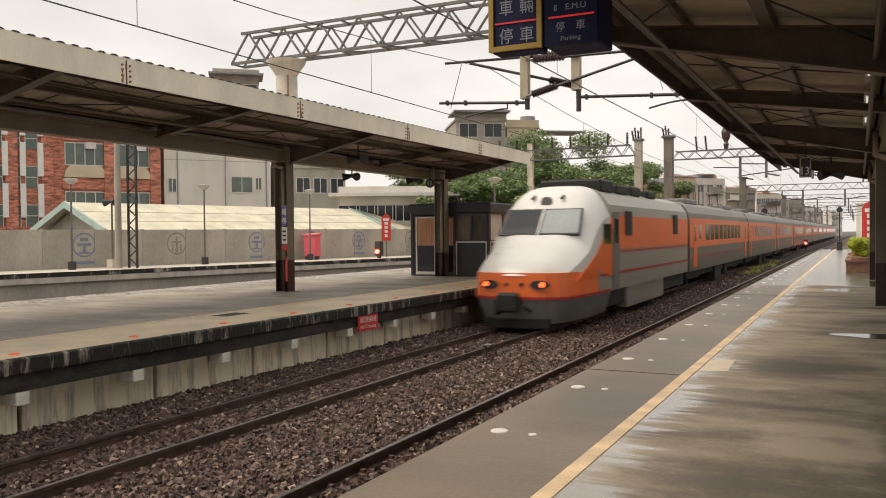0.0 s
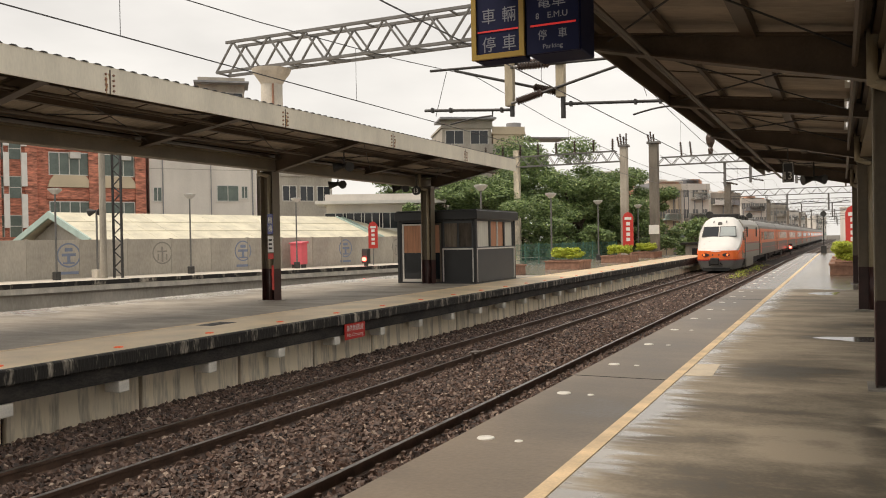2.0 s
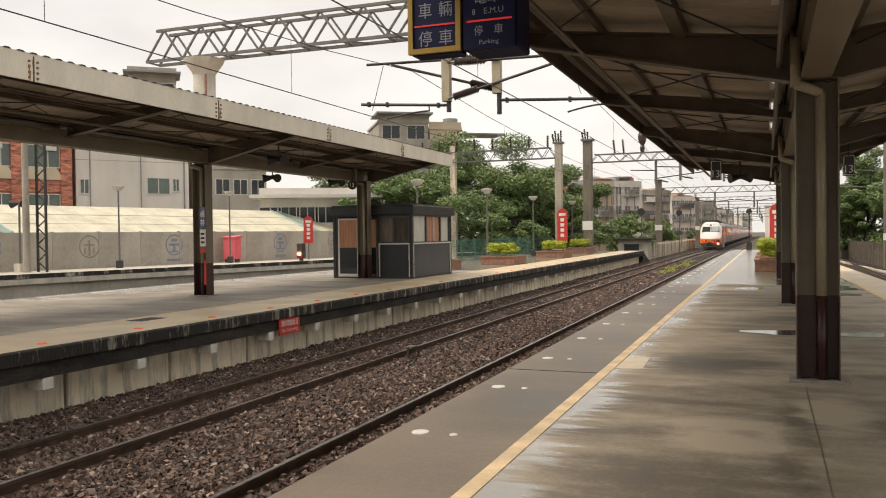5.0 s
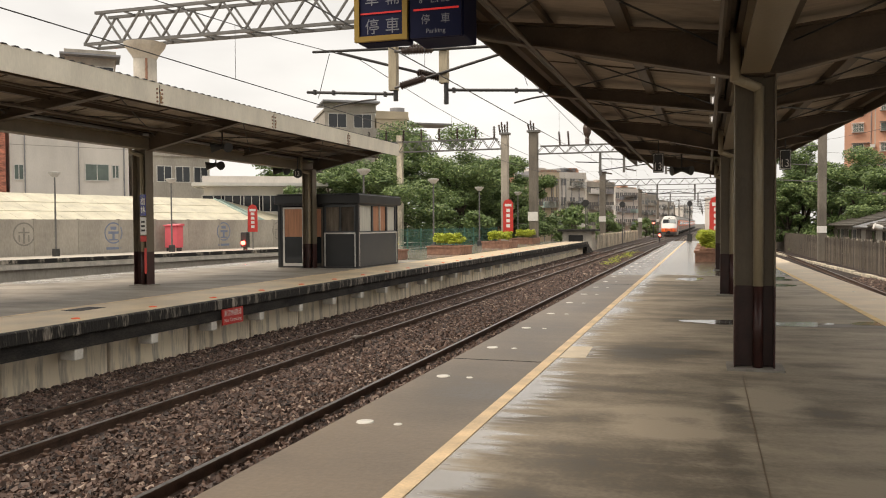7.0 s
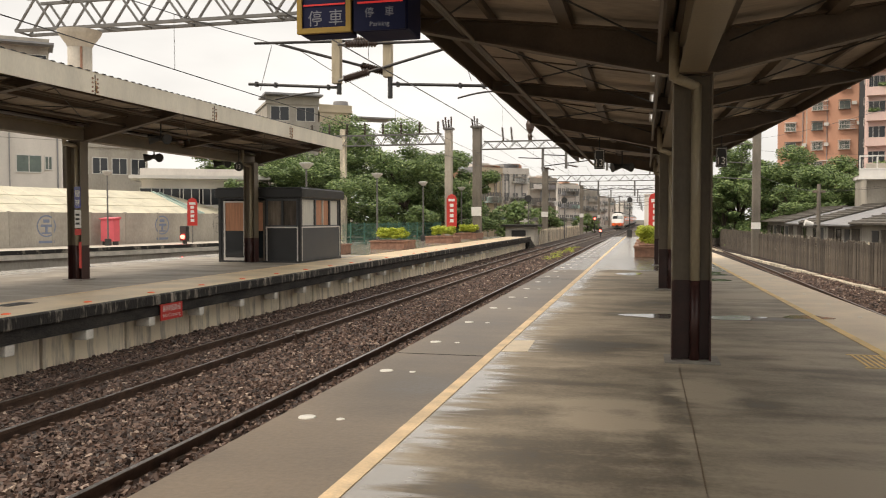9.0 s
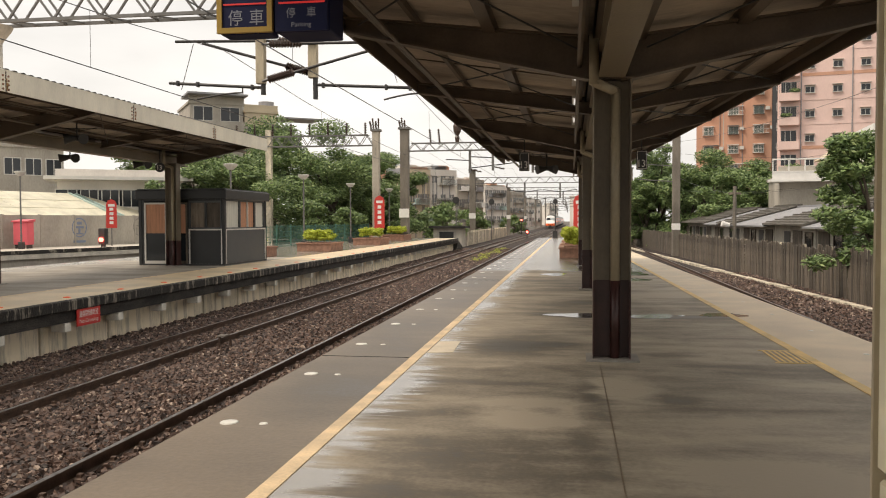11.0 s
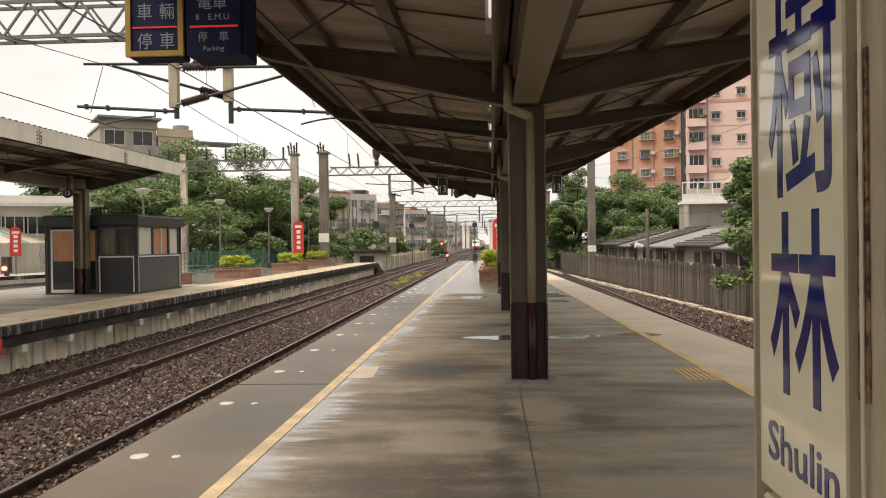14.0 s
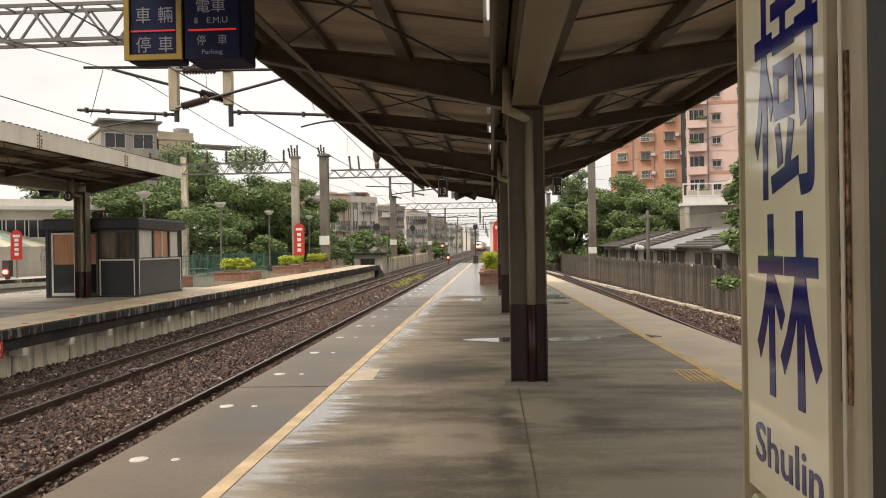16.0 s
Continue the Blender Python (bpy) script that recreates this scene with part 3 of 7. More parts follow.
for y in bolt_rows:
    for j in range(4):
        for d in (-0.09, 0.07):
            z = 4.06 + 0.085 * j
            part("rusty_bolt", rod(bmesh.new(), (-10.79, y + d, z), (-10.765, y + d, z), 0.02, 8), M_BRICKRED, FAR_CANOPY)
    for j in range(3):
        a, zt = y + rust_rng.uniform(-0.12, 0.1), rust_rng.uniform(4.1, 4.36)
        part("rust_stain", prism(bmesh.new(), [(a, zt), (a + 0.05, zt), (a + 0.035, zt - 0.09), (a + 0.02, zt - rust_rng.uniform(0.1, 0.2))], "x", -10.786, -10.781), M_RUST, FAR_CANOPY)
    part("fascia_seam", B(-10.786, -10.778, y - 0.012, y + 0.012, 4.0, 4.4), M_BROWN, FAR_CANOPY)


def canopy_column(x, y, top, group):
    """H-section whose open side faces along the platform; the drainpipe stands in it."""
    c = thing("canopy_column", (x, y, 0), "steel H-column, grey-brown above and maroon below, with a drainpipe", "column", group)
    px, py = x + 0.035, y - 0.075
    for z0, z1, m, nm in ((0.02, 0.86, M_MAROON, "column_foot"), (0.86, top, M_GREY_STEEL, "column_shaft")):
        part(nm, boxes((x - 0.2, x - 0.186, y - 0.15, y + 0.15, z0, z1), (x + 0.186, x + 0.2, y - 0.15, y + 0.15, z0, z1), (x - 0.186, x + 0.186, y - 0.006, y + 0.006, z0, z1)), m, c)
        part("drainpipe", rod(bmesh.new(), (px, py, z0), (px, py, z1 - (0.12 if z1 == top else 0)), 0.052, 14), M_MAROON if z0 < 0.5 else M_PIPE, c, smooth=True)
    part("base_plate", B(x - 0.27, x + 0.29, y - 0.26, y + 0.24, 0.0, 0.02), M_FOUND, c)
    part("cap_plate", B(x - 0.23, x + 0.23, y - 0.18, y + 0.18, top - 0.012, top), M_BROWN, c)
    bm = bmesh.new()
    rod(bm, (px, py, top - 0.14), (x - 0.2, y - 0.21, top - 0.05), 0.052, 14)
    rod(bm, (x - 0.2, y - 0.21, top - 0.08), (x - 0.2, y - 0.21, top + 0.46), 0.052, 14)
    part("drain_elbow", bm, M_PIPE, c, smooth=True)
    return c


for y in (9.25, 18.5, 28.0):
    canopy_column(0.4, y, 3.03, "columns of the near canopy")
for x, y in ((-13.86, 8.8), (-13.86, 18.1), (-13.3, 26.38), (-13.86, -0.5)):
    canopy_column(x, y, 3.45, "columns of the far canopy")

# ---- gantry over the tracks ----


def gantry(y, x0, x1, z, h, w, masts, panels, name="catenary_gantry"):
    g = thing(name, ((x0 + x1) / 2, y, z), "galvanised steel lattice gantry across the tracks", "gantry", "catenary gantries")
    for dy in (-w / 2, w / 2):
        for zz in (z, z + h):
            xa, xb = (x0, x1) if zz == z else (x0 + 0.35, x1 - 0.35)
            part("chord", beam(bmesh.new(), (xa, y + dy, zz), (xb, y + dy, zz), 0.07, 0.07), M_GALV, g)
        bm = bmesh.new()
        step = (x1 - x0) / panels
        for k in range(panels):
            a, b, c = x0 + k * step, x0 + (k + 0.5) * step, x0 + (k + 1) * step
            b = min(max(b, x0 + 0.35), x1 - 0.35)
            beam(bm, (a, y + dy, z), (b, y + dy, z + h), 0.045, 0.045)
            beam(bm, (b, y + dy, z + h), (c, y + dy, z), 0.045, 0.045)
        tagged(part("lattice", bm, M_GALV, g), kind="stuff")
    bm = bmesh.new()
    for k in range(panels + 1):
        xx = x0 + (x1 - x0) * k / panels
        beam(bm, (xx, y - w / 2, z), (xx, y + w / 2, z), 0.04, 0.04)
        if 0 < k < panels:
            beam(bm, (xx, y - w / 2, z + h), (xx, y + w / 2, z + h), 0.04, 0.04)
            beam(bm, (xx, y - w / 2, z), (min(xx + 0.5, x1), y + w / 2, z), 0.035, 0.035)
    tagged(part("cross_bar", bm, M_GALV, g), kind="stuff")
    return g


gantry(17.95, -15.25, 6.7, 6.16, 0.77, 0.5, (), 19)
mast = thing("catenary_mast", (-13.62, 17.95, 4.0), "round white-grey concrete mast with a flared cap", "mast")
part("shaft", lathe(bmesh.new(), -13.62, 17.95, [(0.29, 4.0), (0.28, 5.72)], 20), M_PALE, mast, smooth=True)
part("cap", lathe(bmesh.new(), -13.62, 17.95, [(0.28, 5.72), (0.32, 5.8), (0.48, 6.02), (0.52, 6.12)], 20), M_PALE, mast)
part("rust_streak", B(-13.43, -13.39, 17.70, 17.74, 4.6, 5.7), M_BRICKRED, mast, "rust-brown cable down the shaft")

# ---- the train ----


def bodyshell(bm, y0, y1, prof):
    return prism(bm, prof, "y", y0, y1)


SIDE = 1.43
ROOF = [(-1.43, 1.95), (-1.38, 2.3), (-1.15, 2.62), (-0.7, 2.80), (0, 2.86), (0.7, 2.80), (1.15, 2.62), (1.38, 2.3), (1.43, 1.95)]


def band(bm, y0, y1, z0, z1, out=0.012):
    box(bm, -SIDE - out, -SIDE + 0.02, y0, y1, z0, z1)
    box(bm, SIDE - 0.02, SIDE + out, y0, y1, z0, z1)
    return bm


train = thing("express_train", (0, 0, 0), "orange, grey and white express train with a sloping white nose, running", "train")


def tpart(name, bm, m, parent, label="", smooth=False):
    return part(name, bm, m, parent, label, smooth)


def locomotive():
    y1 = 15.6
    # side walls and roof behind the nose
    body = tpart("locomotive_body", prism(bmesh.new(), [(-SIDE, 0.0), (-SIDE, 1.95)] + ROOF[1:-1] + [(SIDE, 1.95), (SIDE, 0.0)], "y", 3.8, y1), M_TRAIN_G, train, "grey locomotive body with an orange band")
    # nose lofted from station to station: (y, half width, bottom, belly, hood, shoulder, top)
    st = [(0.0, 0.98, 0.34, 0.46), (0.12, 1.12, 0.42, 0.64), (0.45, 1.24, 0.56, 0.84), (0.95, 1.32, 0.74, 1.08), (1.45, 1.37, 0.92, 1.32), (1.70, 1.39, 1.02, 1.46),
          (2.15, 1.41, 1.38, 1.98), (2.50, 1.42, 1.62, 2.34), (2.95, 1.43, 1.82, 2.66), (3.35, 1.43, 1.92, 2.80), (3.8, 1.43, 1.95, 2.86)]

    def ring(y, w, zs, zt, n=13):
        pts = []
        for k in range(n):
            u = -1 + 2 * k / (n - 1)
            u = math.copysign(abs(u) ** 0.75, u)
            back = 0.30 * max(0.0, 1 - y / 3.4)
            pts.append(Vector((w * u, y + back * u * u, zt - (zt - zs) * abs(u) ** 4.5)))
        return pts

    bm = bmesh.new()
    rings = [[bm.verts.new(p) for p in ring(*s)] for s in st]
    for a, b in zip(rings, rings[1:]):
        for i in range(12):
            bm.faces.new((a[i], b[i], b[i + 1], a[i + 1]))
    tpart("nose_hood", bm, M_TRAIN_W, train, "white sloping nose and cab roof", True)
    # sides of the nose under the crown
    for s in (0, 12):
        bm = bmesh.new()
        for pa, pb in zip([ring(*q) for q in st], [ring(*q) for q in st][1:]):
            pa, pb = pa[s], pb[s]
            q = [pa, pb, Vector((pb.x, pb.y, min(0.45, pb.z - 0.02))), Vector((pa.x, pa.y, min(0.45, pa.z - 0.02)))]
            bm.faces.new([bm.verts.new(v) for v in q])
        tpart("nose_cheek", bm, M_TRAIN_W, train, "white cab side", True)
    # orange band and grey apron wrap round the nose
    outline = [(-1.43, 3.8), (-1.425, 2.4), (-1.39, 1.5), (-1.33, 0.9), (-1.24, 0.5), (-1.08, 0.22), (-0.8, 0.08), (-0.4, 0.02), (0, 0.0), (0.4, 0.02), (0.8, 0.08), (1.08, 0.22), (1.24, 0.5), (1.33, 0.9), (1.39, 1.5), (1.425, 2.4), (1.43, 3.8)]

    def wrap(name, m, z0, z1, grow0, grow1, label, dz=0.0):
        bm = bmesh.new()
        lo, hi = [], []
        for x, y in outline:
            t = max(0.0, 1 - y / 1.2)
            rise = dz * (1 - t)
            lo.append(bm.verts.new((x * grow0, y + (1 - grow0) * 1.2, z0 + rise)))
            hi.append(bm.verts.new((x * grow1, y + (1 - grow1) * 1.2, z1 + rise)))
        for i in range(len(outline) - 1):
            bm.faces.new((lo[i], lo[i + 1], hi[i + 1], hi[i]))
        bm.faces.new(hi)
        return tpart(name, bm, m, train, label, False)

    wrap("nose_band", M_TRAIN_O, -0.1, 0.53, 1.004, 0.975, "orange band round the nose")
    wrap("nose_stripe", M_TRAIN_R, -0.13, -0.06, 1.008, 1.008, "dark red stripe")
    wrap("apron", M_TRAIN_S, -0.74, -0.11, 0.84, 1.0, "grey apron under the nose")
    # windscreens lie on the slope between hood and roof
    for s in (-1, 1):
        a, b = Vector((0, 1.73, 1.50)), Vector((0, 2.30, 2.13))
        d, nrm = (b - a), Vector((0, -0.74, 0.66)).normalized() * 0.022
        for nm, m, g, lab in (("window_rubber", M_DARK, 0.05, "black rubber surround"), ("windscreen", M_GLASS_D if s < 0 else M_GLASS_L, 0.0, "reflecting windscreen")):
            bm = bmesh.new()
            lift = nrm * (1.0 if g else 1.35)
            q = [(s * (0.08 - g), -g), (s * (1.10 + g), -g), (s * (1.02 + g), 1 + g), (s * (0.08 - g), 1 + g)]
            bow = lambda x: 0.075 * x * x
            fr = [bm.verts.new(a + d * v + Vector((x, bow(x), 0)) + lift) for x, v in q]
            bk = [bm.verts.new(a + d * v + Vector((x, bow(x), 0)) + lift - nrm * 3) for x, v in q]
            bm.faces.new(fr)
            bm.faces.new(bk[::-1])
            for i in range(4):
                bm.faces.new((fr[i], bk[i], bk[(i + 1) % 4], fr[(i + 1) % 4]))
            bmesh.ops.recalc_face_normals(bm, faces=bm.faces)
            tpart(nm, bm, m, train, lab)
        # lamps
        hx = s * 0.66
        bm = bmesh.new()
        rod(bm, (hx, 0.0, 0.24), (hx, 0.25, 0.24), 0.14, 16)
        bmesh.ops.scale(bm, vec=(1.7, 1, 0.8), space=Matrix.Translation((-hx, 0, -0.24)), verts=bm.verts)
        housing = tpart("lamp_housing", bm, M_DARK, train, "dark oval lamp housing")
        tpart("tail_lamp", rod(bmesh.new(), (hx + 0.09 * s, -0.02, 0.25), (hx + 0.09 * s, 0.05, 0.25), 0.06, 14), M_TAIL, housing, "glowing orange-red tail lamp")
        tpart("vent_hole", rod(bmesh.new(), (s * 0.2, -0.01, 0.24), (s * 0.2, 0.06, 0.24), 0.05, 10), M_DARK, train)
    tpart("roof_lamp", rod(bmesh.new(), (0, 2.44, 2.36), (0, 2.8, 2.36), 0.15, 16), M_GALV, train, "round headlamp above the windscreens")
    for s in (-1, 1):
        tpart("horn", rod(bmesh.new(), (s * 0.42, 2.5, 2.46), (s * 0.42, 2.75, 2.54), 0.035, 8), M_DARK, train)
    bm = bmesh.new()
    rod(bm, (0, -0.34, -0.16), (0, 0.4, -0.16), 0.2, 12)
    box(bm, -0.3, 0.26, -0.46, -0.2, -0.42, 0.06, 0.06)
    box(bm, -0.42, -0.3, -0.3, 0.0, -0.5, -0.1, 0.03)
    rod(bm, (0.3, -0.12, -0.3), (0.42, 0.2, -0.45), 0.04, 8)
    tpart("coupler", bm, M_UNDER, train, "black automatic coupler")
    tpart("snow_plough", prism(bmesh.new(), [(-0.85, 0.16), (0, -0.04), (0.85, 0.16), (0.85, 0.4), (-0.85, 0.4)], "z", -0.84, -0.62), M_UNDER, train)
    # livery of the sides
    tpart("orange_band", band(bmesh.new(), 4.7, y1 - 0.02, 1.02, 2.0), M_TRAIN_O, train)
    for s in (-1, 1):
        bm = bmesh.new()
        q = [(0.9, 1.36, 0.30), (3.95, 1.455, 0.30), (3.95, 1.455, 1.95), (3.3, 1.452, 1.5), (2.4, 1.447, 0.95), (1.5, 1.41, 0.56)]
        fr = [bm.verts.new((s * x, y, z)) for y, x, z in q]
        bk = [bm.verts.new((s * (x - 0.12), y, z)) for y, x, z in q]
        bm.faces.new(fr)
        bm.faces.new(bk[::-1])
        for i in range(6):
            bm.faces.new((fr[i], bk[i], bk[(i + 1) % 6], fr[(i + 1) % 6]))
        bmesh.ops.recalc_face_normals(bm, faces=bm.faces)
        tpart("orange_cab_side", bm, M_TRAIN_O, train)
    for z in (0.92, 0.32):
        tpart("red_stripe", band(bmesh.new(), 3.9 if z > 0.5 else 2.7, y1 - 0.02, z, z + 0.07, 0.016), M_TRAIN_R, train)
    tpart("lower_side", band(bmesh.new(), 2.6, y1 - 0.02, -0.12, 0.5, 0.006), M_TRAIN_G, train)
    for s in (-1, 1):
        x = s * (SIDE + 0.012)
        door = tpart("cab_door", B(min(x, x + s * 0.02), max(x, x + s * 0.02), 4.0, 4.65, -0.1, 2.1), M_TRAIN_S, train, "grey cab door")
        tpart("door_window", B(min(x, x + s * 0.03), max(x, x + s * 0.03), 4.1, 4.55, 1.2, 1.9), M_GLASS_D, door)
        tpart("handrail", rod(bmesh.new(), (x + s * 0.06, 3.8, 0.1), (x + s * 0.06, 3.8, 1.6), 0.02, 6), M_GALV, train)
        tpart("cab_window", B(min(x, x + s * 0.02), max(x, x + s * 0.02), 3.05, 3.75, 1.2, 1.75), M_GLASS_D, train)
        for yy in (5.4, 12.6):
            tpart("louvre", B(min(x, x + s * 0.03), max(x, x + s * 0.03), yy, yy + 0.75, 1.42, 2.15), M_UNDER, train)
        for yy in (7.0,):
            tpart("fuel_tank", B(min(s * 1.0, s * 1.36), max(s * 1.0, s * 1.36), 5.9, 11.2, -0.78, -0.1, 0.03), M_TRAIN_G, train)
    tpart("underframe", B(-1.25, 1.25, 2.6, y1, -0.6, 0.0), M_UNDER, train)
    for k, (yy, z1) in enumerate(((4.6, 3.1), (6.4, 3.02), (8.2, 3.05), (10.6, 3.0))):
        tpart("roof_equipment", B(-0.95, 0.95, yy, yy + 1.3, 2.7, z1, 0.06), M_UNDER, train, "dark roof equipment")
    bogies(3.0, 0.0)
    bogies(12.0, 0.0)


def bogies(y, dummy):
    b = tpart("bogie", boxes((-1.1, -0.95, y - 0.2, y + 2.6, -0.55, -0.3), (0.95, 1.1, y - 0.2, y + 2.6, -0.55, -0.3), (-1.0, 1.0, y + 1.0, y + 1.4, -0.6, -0.3)), M_UNDER, train)
    for yy in (y + 0.2, y + 2.2):
        for s in (-1, 1):
            tpart("wheel", rod(bmesh.new(), (s * 0.52, yy, -0.47), (s * 0.64, yy, -0.47), 0.43, 20), M_UNDER, b)


def coach(y0, detail):
    y1 = y0 + 20.2
    c = tpart("coach", prism(bmesh.new(), [(-SIDE, -0.15), (-SIDE, 1.95)] + ROOF[1:-1] + [(SIDE, 1.95), (SIDE, -0.15)], "y", y0, y1), M_COACH, train, "grey passenger coach with an orange window band")
    tpart("window_band", band(bmesh.new(), y0 + 0.05, y1 - 0.05, 0.86, 2.08), M_TRAIN_O, c, "orange band")
    tpart("red_stripe", band(bmesh.new(), y0 + 0.05, y1 - 0.05, 0.42, 0.48, 0.014), M_TRAIN_R, c)
    tpart("under_gear", boxes((-1.2, 1.2, y0 + 0.3, y1 - 0.3, -0.45, -0.15), (-1.3, 1.3, y0 + 7.6, y0 + 9.6, -0.85, -0.15), (-1.3, 1.3, y0 + 11.0, y0 + 12.0, -0.75, -0.15)), M_UNDER, c)
    tpart("bellows", B(-0.9, 0.9, y0 - 0.45, y0 + 0.02, -0.1, 2.5), M_UNDER, c)
    for yy in (y0 + 2.5, y0 + 14.5):
        tpart("roof_unit", B(-0.8, 0.8, yy, yy + 3.0, 2.75, 3.0, 0.05), M_TRAIN_S, c)
    if detail:
        for s in (-1, 1):
            x0, x1 = sorted((s * (SIDE + 0.008), s * (SIDE + 0.022)))
            for k in range(9):
                yy = y0 + 4.0 + k * 1.42
                tpart("window", B(x0, x1, yy, yy + 1.02, 1.12, 1.84), M_GLASS_D, c, "dark coach window")
            for yy in (y0 + 0.9, y1 - 1.7):
                tpart("coach_door", B(x0, x1, yy, yy + 0.8, 0.0, 1.95), M_TRAIN_O, c)
                xa, xb = sorted((s * (SIDE + 0.01), s * (SIDE + 0.03)))
                tpart("door_window", B(xa, xb, yy + 0.25, yy + 0.55, 1.1, 1.8), M_GLASS_D, c)
            tpart("lavatory_window", B(x0, x1, y0 + 2.3, y0 + 2.75, 1.2, 1.8), M_GLASS_D, c)
        bogies(y0 + 1.6, 0)
        bogies(y0 + 15.6, 0)
    else:
        for s in (-1, 1):
            x0, x1 = sorted((s * (SIDE + 0.008), s * (SIDE + 0.022)))
            tpart("window_row", B(x0, x1, y0 + 3.4, y1 - 3.4, 1.12, 1.84), M_GLASS_D, c)
        tpart("bogie_pair", boxes((-1.1, 1.1, y0 + 1.5, y0 + 4.2, -0.9, -0.3), (-1.1, 1.1, y0 + 15.8, y0 + 18.5, -0.9, -0.3)), M_UNDER, c)


locomotive()
for k in range(12):
    coach(16.05 + k * 20.65, k < 6)


# ---- far platform: wall panels, brackets, shelter, planters ----
def shared(name, me, loc, parent, rot=0.0):
    """A piece that shares its mesh with its likes."""
    ob = new(name, me)
    ob.location = Vector(loc) - origin_of(parent)
    ob.rotation_euler = (0, 0, rot)
    ob.parent = parent
    return ob


def piece_mesh(name, bm, m):
    me = bpy.data.meshes.new(name)
    bm.to_mesh(me)
    bm.free()
    me.materials.append(m)
    return me


def text_bm(body, w, h, bold=0.0):
    """Built-in lettering fitted into a box of w x h, lying in x (right) and z (up), facing -y."""
    cu = bpy.data.curves.new("lettering", "FONT")
    cu.body, cu.extrude, cu.offset = body, 0.02, bold
    cu.resolution_u = 3
    ob = bpy.data.objects.new("lettering", cu)
    me = ob.to_mesh()
    bm = bmesh.new()
    bm.from_mesh(me)
    ob.to_mesh_clear()
    bpy.data.objects.remove(ob)
    xs, ys = [v.co.x for v in bm.verts], [v.co.y for v in bm.verts]
    x0, y0, sx, sy = min(xs), min(ys), w / (max(xs) - min(xs)), h / (max(ys) - min(ys))
    for v in bm.verts:
        v.co = Vector(((v.co.x - x0) * sx, -v.co.z * 0.02, (v.co.y - y0) * sy))
    return bm


def moved(bm, m):
    bmesh.ops.transform(bm, matrix=m, verts=bm.verts)
    return bm


panel_me = piece_mesh("wall_panel", B(-0.05, 0.05, -1.14, 1.14, -0.39, 0.39, 0.012), M_WALL_PANEL)
for k in range(36):
    y = 0.22 + 2.353 * (k - 6)
    if y < 70:
        shared("wall_panel", panel_me, (-10.0, y + 1.17, -0.76), far_platform)
block_me = piece_mesh("bracket", B(-0.1, 0.2, -0.1, 0.1, -0.1, 0.07, 0.01), M_PLASTER)
for k in range(40):
    y = 8.93 + 1.9 * (k - 10)
    if y < 70:
        shared("bracket", block_me, (-9.76, y, -0.50), far_platform)
stud_me = piece_mesh("orange_stud", lathe(bmesh.new(), 0, 0, [(0.075, 0.0), (0.07, 0.012), (0.03, 0.02)], 12), glow("orange_stud", (0.9, 0.16, 0.05), 0.35))
for k in range(26):
    shared("orange_stud", stud_me, (-9.95, 1.2 + 2.0 * k, 0.002), far_platform)
part("yellow_line", B(-11.4, -11.3, -14, 70, -0.02, 0.007), M_YELLOW, far_platform, "faded yellow line")
bm = bmesh.new()
prism(bm, [(70, 0.0), (74.5, -1.1), (70, -1.1)], "x", -15, -9.6)
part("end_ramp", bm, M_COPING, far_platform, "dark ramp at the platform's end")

# red warning plate on the far platform's wall
sign = thing("warning_sign", (-9.5, 15.2, -0.52), "small red warning plate on the platform wall", "sign")
part("plate", B(-9.535, -9.515, 14.86, 15.66, -0.53, -0.2), M_RED, sign)
part("lettering", moved(text_bm("No Crossing", 0.64, 0.1), pose(-9.513, 14.94, -0.5, 0, 0, 90)), M_WHITE, sign, "white words")
part("lettering", moved(text_bm("嚴禁跨越軌道", 0.66, 0.13), pose(-9.513, 14.93, -0.36, 0, 0, 90)), M_WHITE, sign, "white characters")
part("fixing", boxes((-9.60, -9.536, 15.0, 15.04, -0.4, -0.36), (-9.60, -9.536, 15.48, 15.52, -0.4, -0.36)), M_DARK, sign)


# shelter hut beside the second column
hut = thing("platform_office", (-12.7, 27.6, 0), "charcoal prefabricated platform office with curtained windows", "hut")
HX0, HX1, HY0, HY1 = -14.75, -11.63, 26.75, 30.65
part("floor_frame", B(HX0, HX1, HY0, HY1, 0.0, 0.06), M_DARK, hut)
part("roof", B(HX0 - 0.08, HX1 + 0.1, HY0 - 0.1, HY1 + 0.1, 2.26, 2.58, 0.02), M_CHAR, hut, "dark flat roof with a deep edge")
part("roof_cover", B(HX0 - 0.02, HX1 + 0.04, HY0 - 0.04, HY1 + 0.04, 2.585, 2.62), M_CHAR2, hut)
for x, y in ((HX0, HY0), (HX1 - 0.1, HY0), (HX1 - 0.1, HY1 - 0.1), (HX0, HY1 - 0.1)):
    part("corner_post", B(x, x + 0.1, y, y + 0.1, 0.06, 2.27), M_CHAR, hut)
# platform side (x = HX1)
part("lower_panel", B(HX1 - 0.08, HX1 - 0.03, HY0 + 0.1, HY1 - 0.1, 0.06, 1.2), M_CHAR2, hut, "slate-grey lower wall panel")
part("white_trim", boxes((HX1 - 0.04, HX1 + 0.005, HY0 + 0.1, HY1 - 0.1, 1.2, 1.25), (HX1 - 0.04, HX1 + 0.005, HY0 + 0.1, HY0 + 0.14, 0.06, 1.2),
                         (HX1 - 0.04, HX1 + 0.005, HY1 - 0.14, HY1 - 0.1, 0.06, 1.2)), M_ALU, hut)
